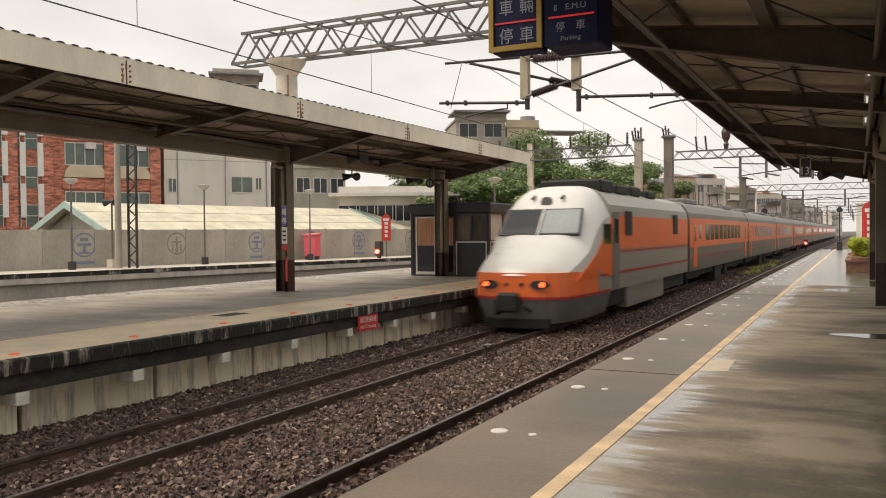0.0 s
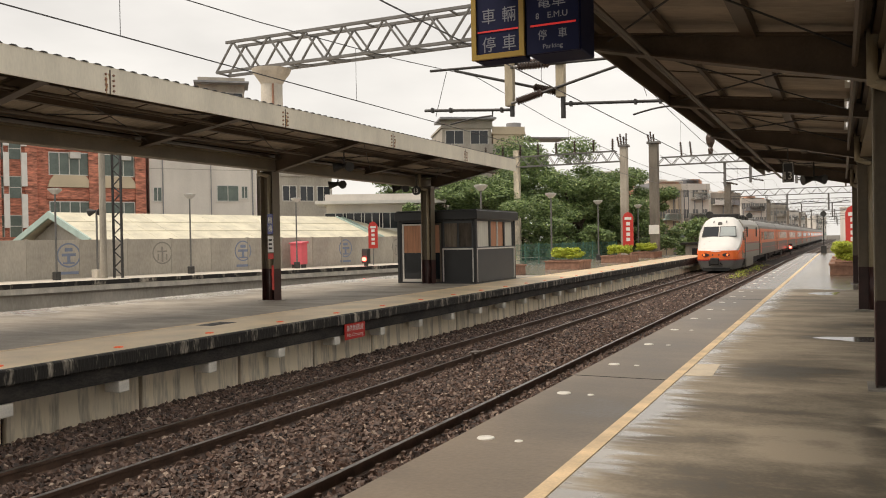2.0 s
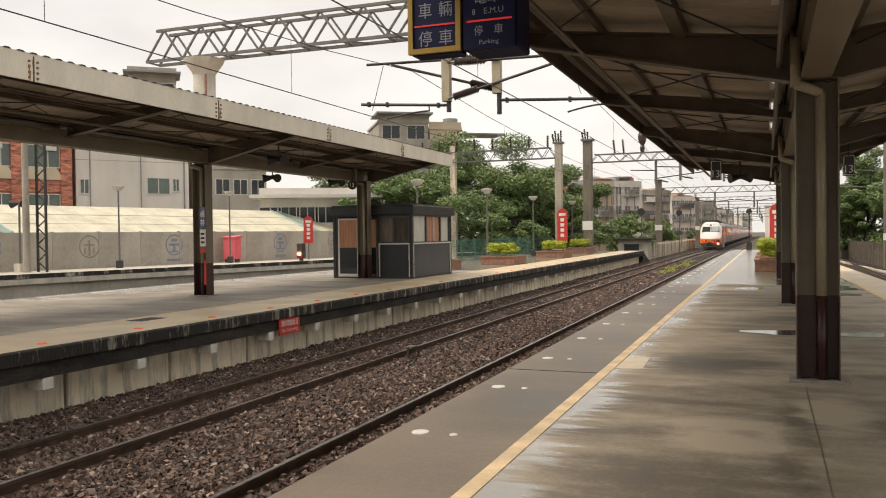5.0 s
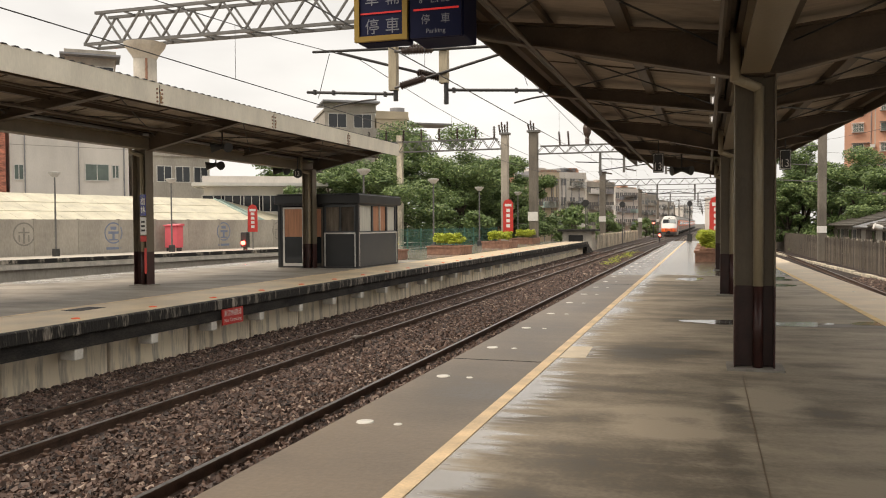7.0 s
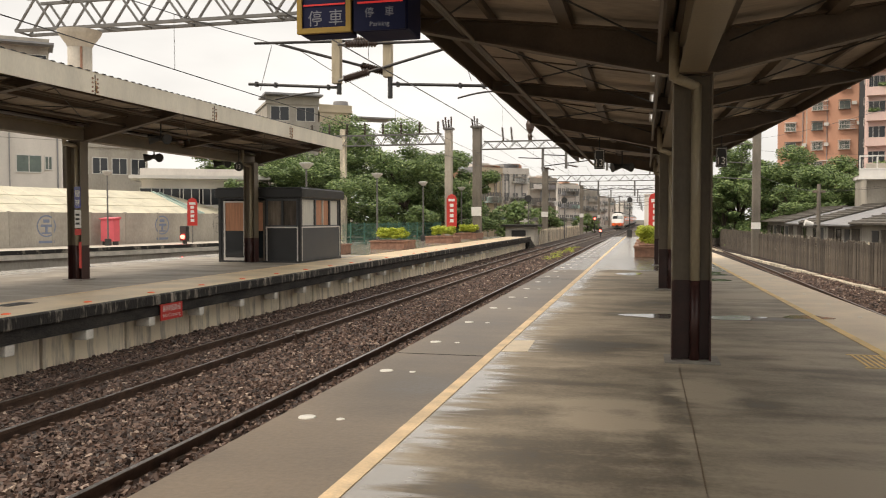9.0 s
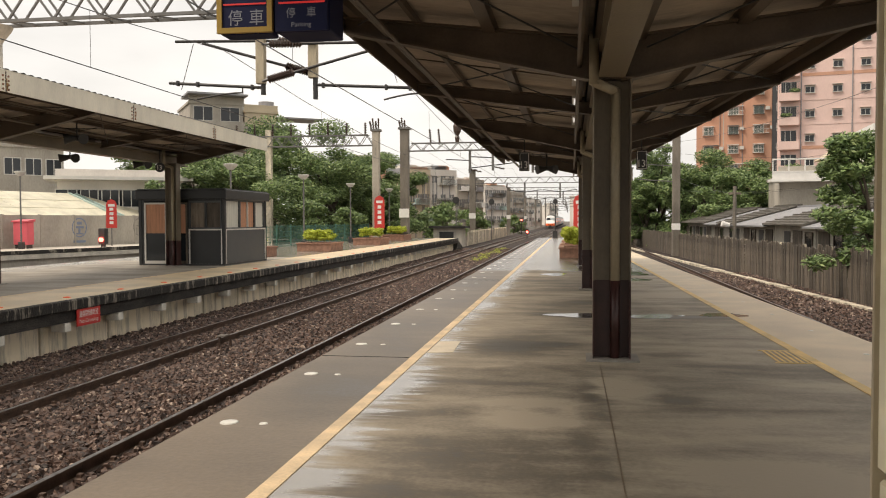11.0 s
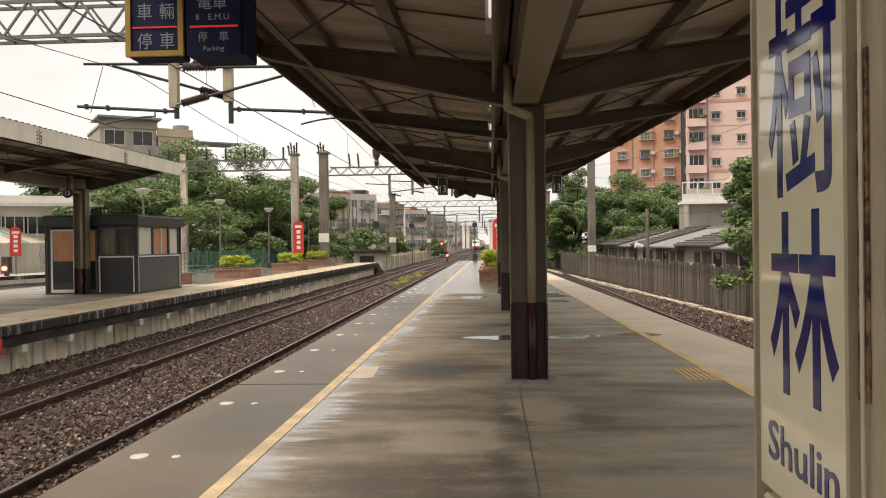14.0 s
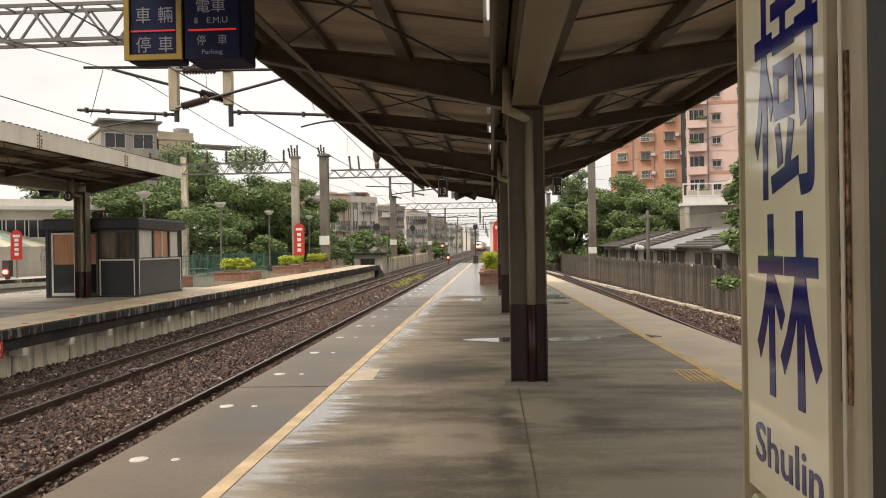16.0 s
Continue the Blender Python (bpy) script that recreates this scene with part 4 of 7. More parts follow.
for a, b, m, lab in ((0.1, 1.35, M_CURTAIN_W, "window with a pale blind"), (1.35, 2.75, M_CURTAIN, "window with an orange curtain"), (2.75, 3.7, M_CURTAIN_W, "window with a pale blind")):
    wdw = part("window", boxes((HX1 - 0.05, HX1, HY0 + a, HY0 + a + 0.05, 1.25, 2.26), (HX1 - 0.05, HX1, HY0 + b - 0.05, HY0 + b, 1.25, 2.26),
                               (HX1 - 0.05, HX1, HY0 + a + 0.05, HY0 + b - 0.05, 1.25, 1.29), (HX1 - 0.05, HX1, HY0 + a + 0.05, HY0 + b - 0.05, 2.2, 2.26)), M_CHAR2, hut, lab)
    part("curtain", B(HX1 - 0.09, HX1 - 0.06, HY0 + a + 0.05, HY0 + b - 0.05, 1.29, 2.2), m, wdw)
part("window_mullion", B(HX1 - 0.05, HX1 + 0.004, HY0 + 2.03, HY0 + 2.08, 1.29, 2.2), M_ALU, hut)
# front (y = HY0)
part("lower_panel", B(HX1 - 1.3, HX1 - 0.1, HY0 + 0.03, HY0 + 0.08, 0.06, 1.2), M_CHAR, hut)
part("white_trim", boxes((HX1 - 1.3, HX1 - 0.1, HY0 - 0.005, HY0 + 0.03, 1.2, 1.25), (HX1 - 1.3, HX1 - 1.26, HY0 - 0.005, HY0 + 0.03, 0.06, 1.2),
                         (HX1 - 0.14, HX1 - 0.1, HY0 - 0.005, HY0 + 0.03, 0.06, 1.2)), M_ALU, hut)
for a, b, z0, m in ((0.16, 0.66, 1.3, M_CURTAIN), (0.72, 1.24, 1.3, M_CURTAIN)):
    wdw = part("window", boxes((HX1 - b - 0.04, HX1 - b, HY0, HY0 + 0.05, z0 - 0.04, 2.2), (HX1 - a, HX1 - a + 0.04, HY0, HY0 + 0.05, z0 - 0.04, 2.2),
                               (HX1 - b, HX1 - a, HY0, HY0 + 0.05, 2.14, 2.2), (HX1 - b, HX1 - a, HY0, HY0 + 0.05, z0 - 0.04, z0)), M_CHAR2, hut)
    part("curtain", B(HX1 - b, HX1 - a, HY0 + 0.06, HY0 + 0.08, z0, 2.14), M_WOOD, wdw, "dark wood-toned blind")
for a, b in ((1.35, 2.0), (2.1, 2.92)):
    door = part("door", boxes((HX1 - b, HX1 - b + 0.06, HY0, HY0 + 0.06, 0.06, 2.15), (HX1 - a - 0.06, HX1 - a, HY0, HY0 + 0.06, 0.06, 2.15), (HX1 - b + 0.06, HX1 - a - 0.06, HY0, HY0 + 0.06, 2.09, 2.15),
                              (HX1 - b + 0.06, HX1 - a - 0.06, HY0, HY0 + 0.06, 0.06, 0.16)), M_ALU if a > 2 else M_WOOD, hut, "framed glass door")
    part("door_panel", B(HX1 - b + 0.06, HX1 - a - 0.06, HY0 + 0.02, HY0 + 0.04, 0.16, 1.1), M_GLASS_D, door)
    part("curtain", B(HX1 - b + 0.06, HX1 - a - 0.06, HY0 + 0.03, HY0 + 0.05, 1.1, 2.09), M_CURTAIN, door, "orange-brown curtain behind glass")
part("front_wall", boxes((HX0 + 0.1, HX1 - 2.92, HY0 + 0.02, HY0 + 0.07, 0.06, 2.26), (HX1 - 2.1, HX1 - 2.0, HY0 + 0.02, HY0 + 0.07, 0.06, 2.26), (HX1 - 1.35, HX1 - 1.3, HY0 + 0.02, HY0 + 0.07, 0.06, 2.26), (HX1 - 2.92, HX1 - 0.1, HY0 + 0.025, HY0 + 0.065, 2.2, 2.26)), M_CHAR, hut)
part("back_wall", boxes((HX0, HX0 + 0.05, HY0 + 0.1, HY1 - 0.1, 0.06, 2.26), (HX0 + 0.1, HX1 - 0.1, HY1 - 0.06, HY1 - 0.02, 0.06, 2.26)), M_CHAR, hut)


def leaf_cloud(centres, radii, count, size, seed, flat=0.75):
    """Small folded leaves spread through clumps, thickest at their surface."""
    rng = np.random.default_rng(seed)
    centres, radii = np.array(centres, float), np.array(radii, float)
    w = radii ** 2
    pick = rng.choice(len(centres), count, p=w / w.sum())
    d = rng.normal(size=(count, 3))
    d /= np.linalg.norm(d, axis=1)[:, None]
    r = radii[pick] * (0.3 + 0.78 * rng.random(count) ** 0.6)
    pos = centres[pick] + d * r[:, None] * np.array([1, 1, flat])
    ax = rng.normal(size=(count, 3)) * np.array([1, 1, 0.5])
    ax /= np.linalg.norm(ax, axis=1)[:, None]
    up = np.cross(ax, d + 0.4 * rng.normal(size=(count, 3)))
    up /= np.linalg.norm(up, axis=1)[:, None] + 1e-9
    s = size * (0.6 + 0.8 * rng.random(count))[:, None]
    nrm = np.cross(ax, up)
    v = np.stack([pos - ax * s, pos - up * s * 0.4 + nrm * s * 0.12, pos + ax * s, pos + up * s * 0.4 + nrm * s * 0.12], 1).reshape(-1, 3)
    f = [q for k in range(0, 4 * count, 4) for q in ((k, k + 1, k + 2), (k, k + 2, k + 3))]
    return v, f


def mesh_from(name, v, f, m, parent, label=""):
    me = bpy.data.meshes.new(name)
    o = np.array(origin_of(parent)) if parent is not None else 0
    me.from_pydata((np.asarray(v) - o).tolist(), [], f)
    me.materials.append(m)
    ob = new(name, me)
    if parent is not None:
        ob.parent = parent
    if label:
        ob["label"] = label
    return ob


def tree(x, y, z, h, spread, seed, leaves=5200, size=0.17, label="broad green tree with a dense uneven crown", low=0.25, m=None):
    rng = random.Random(seed)
    t = thing("tree", (x, y, z), label, "tree", "trees beside the line")
    bm = bmesh.new()
    rod(bm, (x, y, z), (x + 0.2, y, z + h * 0.35), 0.028 * h, 9, 0.02 * h)
    part("trunk", bm, M_BARK, t)
    centres, radii = [], []
    for k in range(11):
        a = rng.uniform(0, 2 * math.pi)
        rr = spread * rng.uniform(0.15, 0.85)
        zz = z + h * rng.uniform(low + 0.1, 0.86)
        rr *= 1.05 - 0.55 * max(0, (zz - z) / h - 0.5) * 2
        c = Vector((x + rr * math.cos(a), y + rr * math.sin(a), zz))
        bm = bmesh.new()
        mid = Vector((x + 0.2, y, z + h * 0.33)).lerp(c, 0.5) + Vector((0, 0, h * 0.05))
        rod(bm, (x + 0.2, y, z + h * rng.uniform(0.22, 0.34)), mid, 0.011 * h, 6, 0.008 * h)
        rod(bm, mid, c, 0.008 * h, 5, 0.003 * h)
        part("limb", bm, M_BARK, t)
        for j in range(4):
            centres.append(c + Vector((rng.gauss(0, 1), rng.gauss(0, 1), rng.gauss(0, 0.55))) * spread * 0.22)
            radii.append(spread * rng.uniform(0.13, 0.27))
    centres.append(Vector((x, y, z + h * 0.88)))
    radii.append(spread * 0.3)
    v, f = leaf_cloud(centres, radii, leaves, size, seed, 0.6)
    mesh_from("crown", v, f, m or M_LEAF, t)
    return t


def hedge(parent, x0, x1, y0, y1, z0, z1, seed, count=900, size=0.05):
    rng = np.random.default_rng(seed)
    c = [(rng.uniform(x0, x1), rng.uniform(y0, y1), rng.uniform(z0, z1)) for _ in range(70)]
    v, f = leaf_cloud(c, [0.17] * 70, count, size, seed)
    return mesh_from("hedge", v, f, M_HEDGE, parent, "clipped yellow-green hedge")


def planter(x, y, lx, ly, seed, name="planter"):
    p = thing(name, (x, y, 0), "red-brown brick planter with a clipped yellow-green hedge", "planter", "brick planters")
    part("brick_wall", boxes((x, x + lx, y, y + 0.12, 0, 0.36, 0.01), (x, x + lx, y + ly - 0.12, y + ly, 0, 0.36, 0.01), (x, x + 0.12, y + 0.12, y + ly - 0.12, 0, 0.36, 0.01),
                             (x + lx - 0.12, x + lx, y + 0.12, y + ly - 0.12, 0, 0.36, 0.01)), M_BRICKRED, p)
    part("coping", boxes((x - 0.04, x + lx + 0.04, y - 0.04, y + 0.16, 0.36, 0.43), (x - 0.04, x + lx + 0.04, y + ly - 0.16, y + ly + 0.04, 0.36, 0.43),
                         (x - 0.04, x + 0.16, y + 0.16, y + ly - 0.16, 0.36, 0.43), (x + lx - 0.16, x + lx + 0.04, y + 0.16, y + ly - 0.16, 0.36, 0.43)), M_BRICKRED, p)
    part("soil", B(x + 0.12, x + lx - 0.12, y + 0.12, y + ly - 0.12, 0.0, 0.33), M_GROUND, p)
    hedge(p, x + 0.3, x + lx - 0.3, y + 0.35, y + ly - 0.35, 0.62, 0.98, seed, 5200, 0.06)
    return p


planter(-13.45, 39.6, 1.75, 2.1, 11)
planter(-13.5, 50.5, 1.75, 2.4, 12)
planter(-14.3, 31.5, 1.6, 3.2, 13)
planter(-14.2, 62.0, 1.6, 3.0, 14)


def platform_lamp(x, y, z, h, label="slim pale platform lamp with a flat square head"):
    p = thing("platform_lamp", (x, y, z), label, "lamp", "platform lamps")
    part("pole", rod(bmesh.new(), (x, y, z), (x, y, z + h - 0.25), 0.055, 10, 0.04), M_GALV, p)
    part("base", B(x - 0.14, x + 0.14, y - 0.14, y + 0.14, z, z + 0.4, 0.02), M_DARK, p)
    part("lamp_head", lathe(bmesh.new(), x, y, [(0.12, z + h - 0.28), (0.3, z + h - 0.1), (0.33, z + h - 0.02), (0.2, z + h)], 12), M_ALU, p)
    return p


for x, y in ((-14.8, 44.8), (-15.1, 55.9), (-15.2, 35.7), (-14.6, 66.0)):
    platform_lamp(x, y, 0, 4.1)

# tall red banner signs
def banner(x, y, z0, w, h, rot, seed):
    s = thing("red_banner_sign", (0, 0, 0), "tall red sign board with white characters on a post", "sign", "red banner signs")
    part("board", prism(bmesh.new(), [(-w / 2, 0), (w / 2, 0), (w / 2, h - w / 2), (w * 0.35, h - w * 0.18), (0, h), (-w * 0.35, h - w * 0.18), (-w / 2, h - w / 2)], "y", -0.03, 0.03), M_RED, s)
    part("white_bar", B(-w * 0.32, w * 0.32, -0.036, -0.03, h - w * 0.75, h - w * 0.5), M_WHITE, s)
    for k in range(4):
        part("character", B(-w * 0.18, w * 0.18, -0.036, -0.03, h * (0.6 - 0.155 * k), h * (0.6 - 0.155 * k) + h * 0.1), M_WHITE, s)
    part("post", rod(bmesh.new(), (0, 0.06, -z0), (0, 0.06, h * 0.9), 0.04, 8), M_GALV, s)
    s.matrix_basis = pose(x, y, z0, 0, 0, rot)
    return s


banner(-13.55, 58.0, 0.95, 0.72, 2.35, 8, 1)
banner(0.55, 58.0, 0.7, 0.9, 2.6, 0, 2)


# ---- third platform, boundary wall and the town behind it ----
def in_frame(a, b):
    """Pose whose x runs from a to b on plan."""
    return pose(a[0], a[1], 0, 0, 0, math.degrees(math.atan2(b[1] - a[1], b[0] - a[0])))


W_A, W_B = (-39.6, 8.0), (-28.6, 58.0)
side_platform = thing("side_platform", (0, 0, 0), "low concrete side platform with a sooty edge", "platform", kind="structure")
part("slab", B(-6, 62, -4.2, 0, -1.15, -0.02), M_PALE, side_platform)
part("edge_coping", B(-6, 62, -4.35, -4.2, -0.2, 0.0), M_COPING, side_platform)
part("edge_ledge", B(-6, 62, -4.5, -4.36, -0.45, -0.22), M_PALE, side_platform)
part("edge_wall", B(-6, 62, -4.3, -4.21, -1.15, -0.3), M_RENDER_D, side_platform)
side_platform.matrix_basis = in_frame(W_A, W_B)
wall = thing("boundary_wall", (0, 0, 0), "grey cement boundary wall in panels with round painted emblems", "wall", kind="structure")
cap_me = piece_mesh("wall_bay", boxes((0.05, 2.6, 0.0, 0.16, 0.0, 1.92), (-0.05, 0.05, -0.03, 0.18, 0.0, 1.96)), M_RENDER_D)
for k in range(24):
    shared("wall_bay", cap_me, (-4 + 2.65 * k, 0, 0), wall)
for k in range(9):
    cx, blue = (5.8, 11.2, 16.5, 21.9, 27.2, 32.7, 37.1, 41.4, 46.8)[k], k % 2
    bm = bmesh.new()
    ring = [[(cx + r * math.cos(a * math.pi / 12), 1.15 + r * math.sin(a * math.pi / 12)) for a in range(24)] for r in (0.62, 0.54)]
    for i in range(24):
        j = (i + 1) % 24
        bm.faces.new([bm.verts.new((q[0], -0.012, q[1])) for q in (ring[0][i], ring[0][j], ring[1][j], ring[1][i])])
    part("emblem_ring", bm, M_EMBLEM if blue else M_EMBLEM_G, wall, "round painted emblem")
    if blue:
        part("emblem_bar", boxes((cx - 0.36, cx + 0.36, -0.014, -0.004, 1.1, 1.24), (cx - 0.08, cx + 0.08, -0.014, -0.004, 0.8, 1.1), (cx - 0.2, cx + 0.2, -0.014, -0.004, 1.34, 1.52), (cx - 0.3, cx + 0.3, -0.014, -0.004, 0.72, 0.8)), M_EMBLEM, wall)
        part("caption_bar", B(cx - 0.5, cx + 0.5, -0.014, -0.004, 0.2, 0.34), M_EMBLEM, wall)
    else:
        part("emblem_bar", boxes((cx - 0.05, cx + 0.05, -0.014, -0.004, 0.66, 1.5), (cx - 0.3, cx + 0.3, -0.014, -0.004, 1.2, 1.28), (cx - 0.3, cx - 0.22, -0.014, -0.004, 0.75, 1.1), (cx + 0.22, cx + 0.3, -0.014, -0.004, 0.75, 1.1)), M_EMBLEM_G, wall)
wall.matrix_basis = in_frame(W_A, W_B) @ pose(0, 0, -0.02)
WM = in_frame(W_A, W_B)


def on_wall(u, v, z=0.0):
    return WM @ Vector((u, v, z))


for u, v in ((20.45, -1.6), (27.9, -1.6), (35.55, -1.6)):
    q = on_wall(u, v)
    platform_lamp(q.x, q.y, -0.02, 4.35)
q = on_wall(22.74, -1.2)
lamp = thing("signal_post", (q.x, q.y, -0.02), "thin post with a pair of dark loudspeakers", "post")
part("pole", rod(bmesh.new(), (q.x, q.y, 0), (q.x, q.y, 3.3), 0.05, 8), M_GALV, lamp)
part("base", B(q.x - 0.2, q.x + 0.2, q.y - 0.2, q.y + 0.2, -0.02, 0.4), M_PALE, lamp)
for s in (-1, 1):
    part("loudspeaker", rod(bmesh.new(), (q.x + s * 0.05, q.y, 3.3), (q.x + s * 0.4, q.y - 0.1, 3.25), 0.06, 10, 0.2), M_DARK, lamp)
q = on_wall(22.95, -2.6)
lm = thing("lattice_mast", (q.x, q.y, -0.02), "slim steel lattice mast beside a white-banded concrete post", "mast")
part("concrete_post", rod(bmesh.new(), (q.x - 0.55, q.y - 0.3, 0), (q.x - 0.55, q.y - 0.3, 9.0), 0.17, 12, 0.14), M_MASTL, lm)
for sx in (-1, 1):
    part("leg", beam(bmesh.new(), (q.x + 0.1 + sx * 0.27, q.y, 0), (q.x + 0.1 + sx * 0.27, q.y, 9.0), 0.09, 0.09), M_DARK, lm)
bm = bmesh.new()
for k in range(22):
    s = 1 if k % 2 else -1
    beam(bm, (q.x + 0.1 - s * 0.27, q.y, 0.4 * k + 0.1), (q.x + 0.1 + s * 0.27, q.y, 0.4 * k + 0.5), 0.04, 0.05)
part("lacing", bm, M_DARK, lm)
q = on_wall(36.35, -0.9)
cab = thing("fire_cabinet", (q.x, q.y, -0.02), "bright pink-red cabinet with a sloping top", "cabinet")
part("body", B(q.x - 0.45, q.x + 0.45, q.y - 0.3, q.y + 0.3, 0.2, 1.5, 0.03), M_PINKBOX, cab)
part("lid", prism(bmesh.new(), [(q.y - 0.36, 1.5), (q.y + 0.36, 1.5), (q.y + 0.36, 1.65), (q.y - 0.36, 1.56)], "x", q.x - 0.5, q.x + 0.5), M_PINKBOX, cab)
for a in (-0.4, 0.3):
    part("leg", B(q.x + a, q.x + a + 0.1, q.y - 0.2, q.y + 0.2, -0.02, 0.2), M_DARK, cab)
q = on_wall(41.6, -2.4)
banner(q.x, q.y, 1.1, 0.62, 1.8, 30, 3)
q = on_wall(40.04, -3.2)
sg = thing("signal_lamp_post", (q.x, q.y, -0.02), "short black signal showing red", "signal")
part("housing", B(q.x - 0.22, q.x + 0.22, q.y - 0.2, q.y + 0.2, 0.15, 1.1, 0.03), M_DARK, sg)
part("lens", lathe(bmesh.new(), q.x, q.y - 0.24, [(0.1, 0.3), (0.15, 0.42), (0.1, 0.54)], 12), M_RED_LAMP, sg, "lit red lens")
part("foot", B(q.x - 0.1, q.x + 0.1, q.y - 0.1, q.y + 0.1, -0.02, 0.25), M_DARK, sg)

# long shed with a cream sheet roof behind the wall
def goods_shed(u, v, L, n):
    shed = thing("goods_shed", (0, 0, 0), "long shed with a cream sheet roof and teal gable trim", "shed", "goods sheds")
    part("wall", B(0, L, 0, 7, -1.1, 1.9), M_RENDER_D, shed)
    for k in range(n):
        u0, u1 = -0.6 + k * (L + 1.2) / n, -0.6 + (k + 1) * (L + 1.2) / n - 0.02
        for j in range(3):
            f0, f1 = j / 3, (j + 1) / 3 + 0.02
            y0, y1, lift = -0.7 + 4.2 * f0, -0.7 + 4.2 * f1, 0.03 * (2 - j)
            z0, z1 = 1.9 + 1.55 * f0, 1.9 + 1.55 * f1
            part("roof_sheet", prism(bmesh.new(), [(y0, z0 - lift), (y1, z1 - lift), (y1, z1 + 0.03 - lift), (y0, z0 + 0.03 - lift)], "x", u0, u1), M_CREAM_ROOF, shed)
    part("back_roof", prism(bmesh.new(), [(3.5, 3.42), (7.7, 1.87), (7.7, 1.95), (3.5, 3.48)], "x", -0.6, L + 0.6), M_CREAM_ROOF, shed)
    for x in (-0.75, L + 0.62):
        part("gable_trim", prism(bmesh.new(), [(-0.8, 1.62), (3.5, 3.18), (7.8, 1.62), (7.8, 1.98), (3.5, 3.56), (-0.8, 1.98)], "x", x, x + 0.13), M_TEAL, shed, "pale teal gable trim")
    for x in (0.0, L - 0.1):
        part("gable", prism(bmesh.new(), [(0, 1.9), (7, 1.9), (3.5, 3.3)], "x", x, x + 0.1), M_RENDER_D, shed)
    shed.matrix_basis = WM @ pose(u, v, 0)


goods_shed(24.4, 2.0, 21.0, 16)
goods_shed(48.0, 2.6, 14.0, 10)


def polar(az, r):
    return (-r * math.sin(radians(az)), r * math.cos(radians(az)))


def block(name, label, category, a0, a1, r0, r1, depth, z1, m, rows, cols, wz, ww, wh, z_first, m_win=None, extras=(), group="buildings of the town", z0=-1.16, frame_m=None, skip=()):
    """A building whose front runs from azimuth a0 at range r0 to a1 at r1; rows x cols of framed windows."""
    p, q = polar(a0, r0), polar(a1, r1)
    w = math.hypot(q[0] - p[0], q[1] - p[1])
    b = thing(name, (0, 0, 0), label, category, group)
    part("wall", B(0, w, 0, depth, z0, z1), m, b)
    part("roof", boxes((-0.15, w + 0.15, -0.15, depth + 0.15, z1, z1 + 0.25), (-0.1, w + 0.1, -0.1, 0.1, z1 + 0.25, z1 + 0.9)), m, b, "flat roof with a parapet")
    for i in range(rows):
        for j in range(cols):
            if (i, j) in skip:
                continue
            x, z = w * (j + 0.5) / cols - ww / 2, z_first + i * wz
            wd = part("window", boxes((x - 0.07, x, -0.05, 0.02, z - 0.07, z + wh + 0.07), (x + ww, x + ww + 0.07, -0.05, 0.02, z - 0.07, z + wh + 0.07), (x, x + ww, -0.05, 0.02, z - 0.07, z), (x, x + ww, -0.05, 0.02, z + wh, z + wh + 0.07),
                                      (x + ww / 2 - 0.03, x + ww / 2 + 0.03, -0.04, 0.02, z, z + wh)), frame_m or M_ALU, b)
            part("pane", B(x, x + ww, -0.02, -0.005, z, z + wh), m_win or M_GLASS_D, wd)
    for f in extras:
        f(b, w)
    b.matrix_basis = in_frame(p, q)
    return b


def along(az, a0, a1, w):
    return w * (a0 - az) / (a0 - a1)


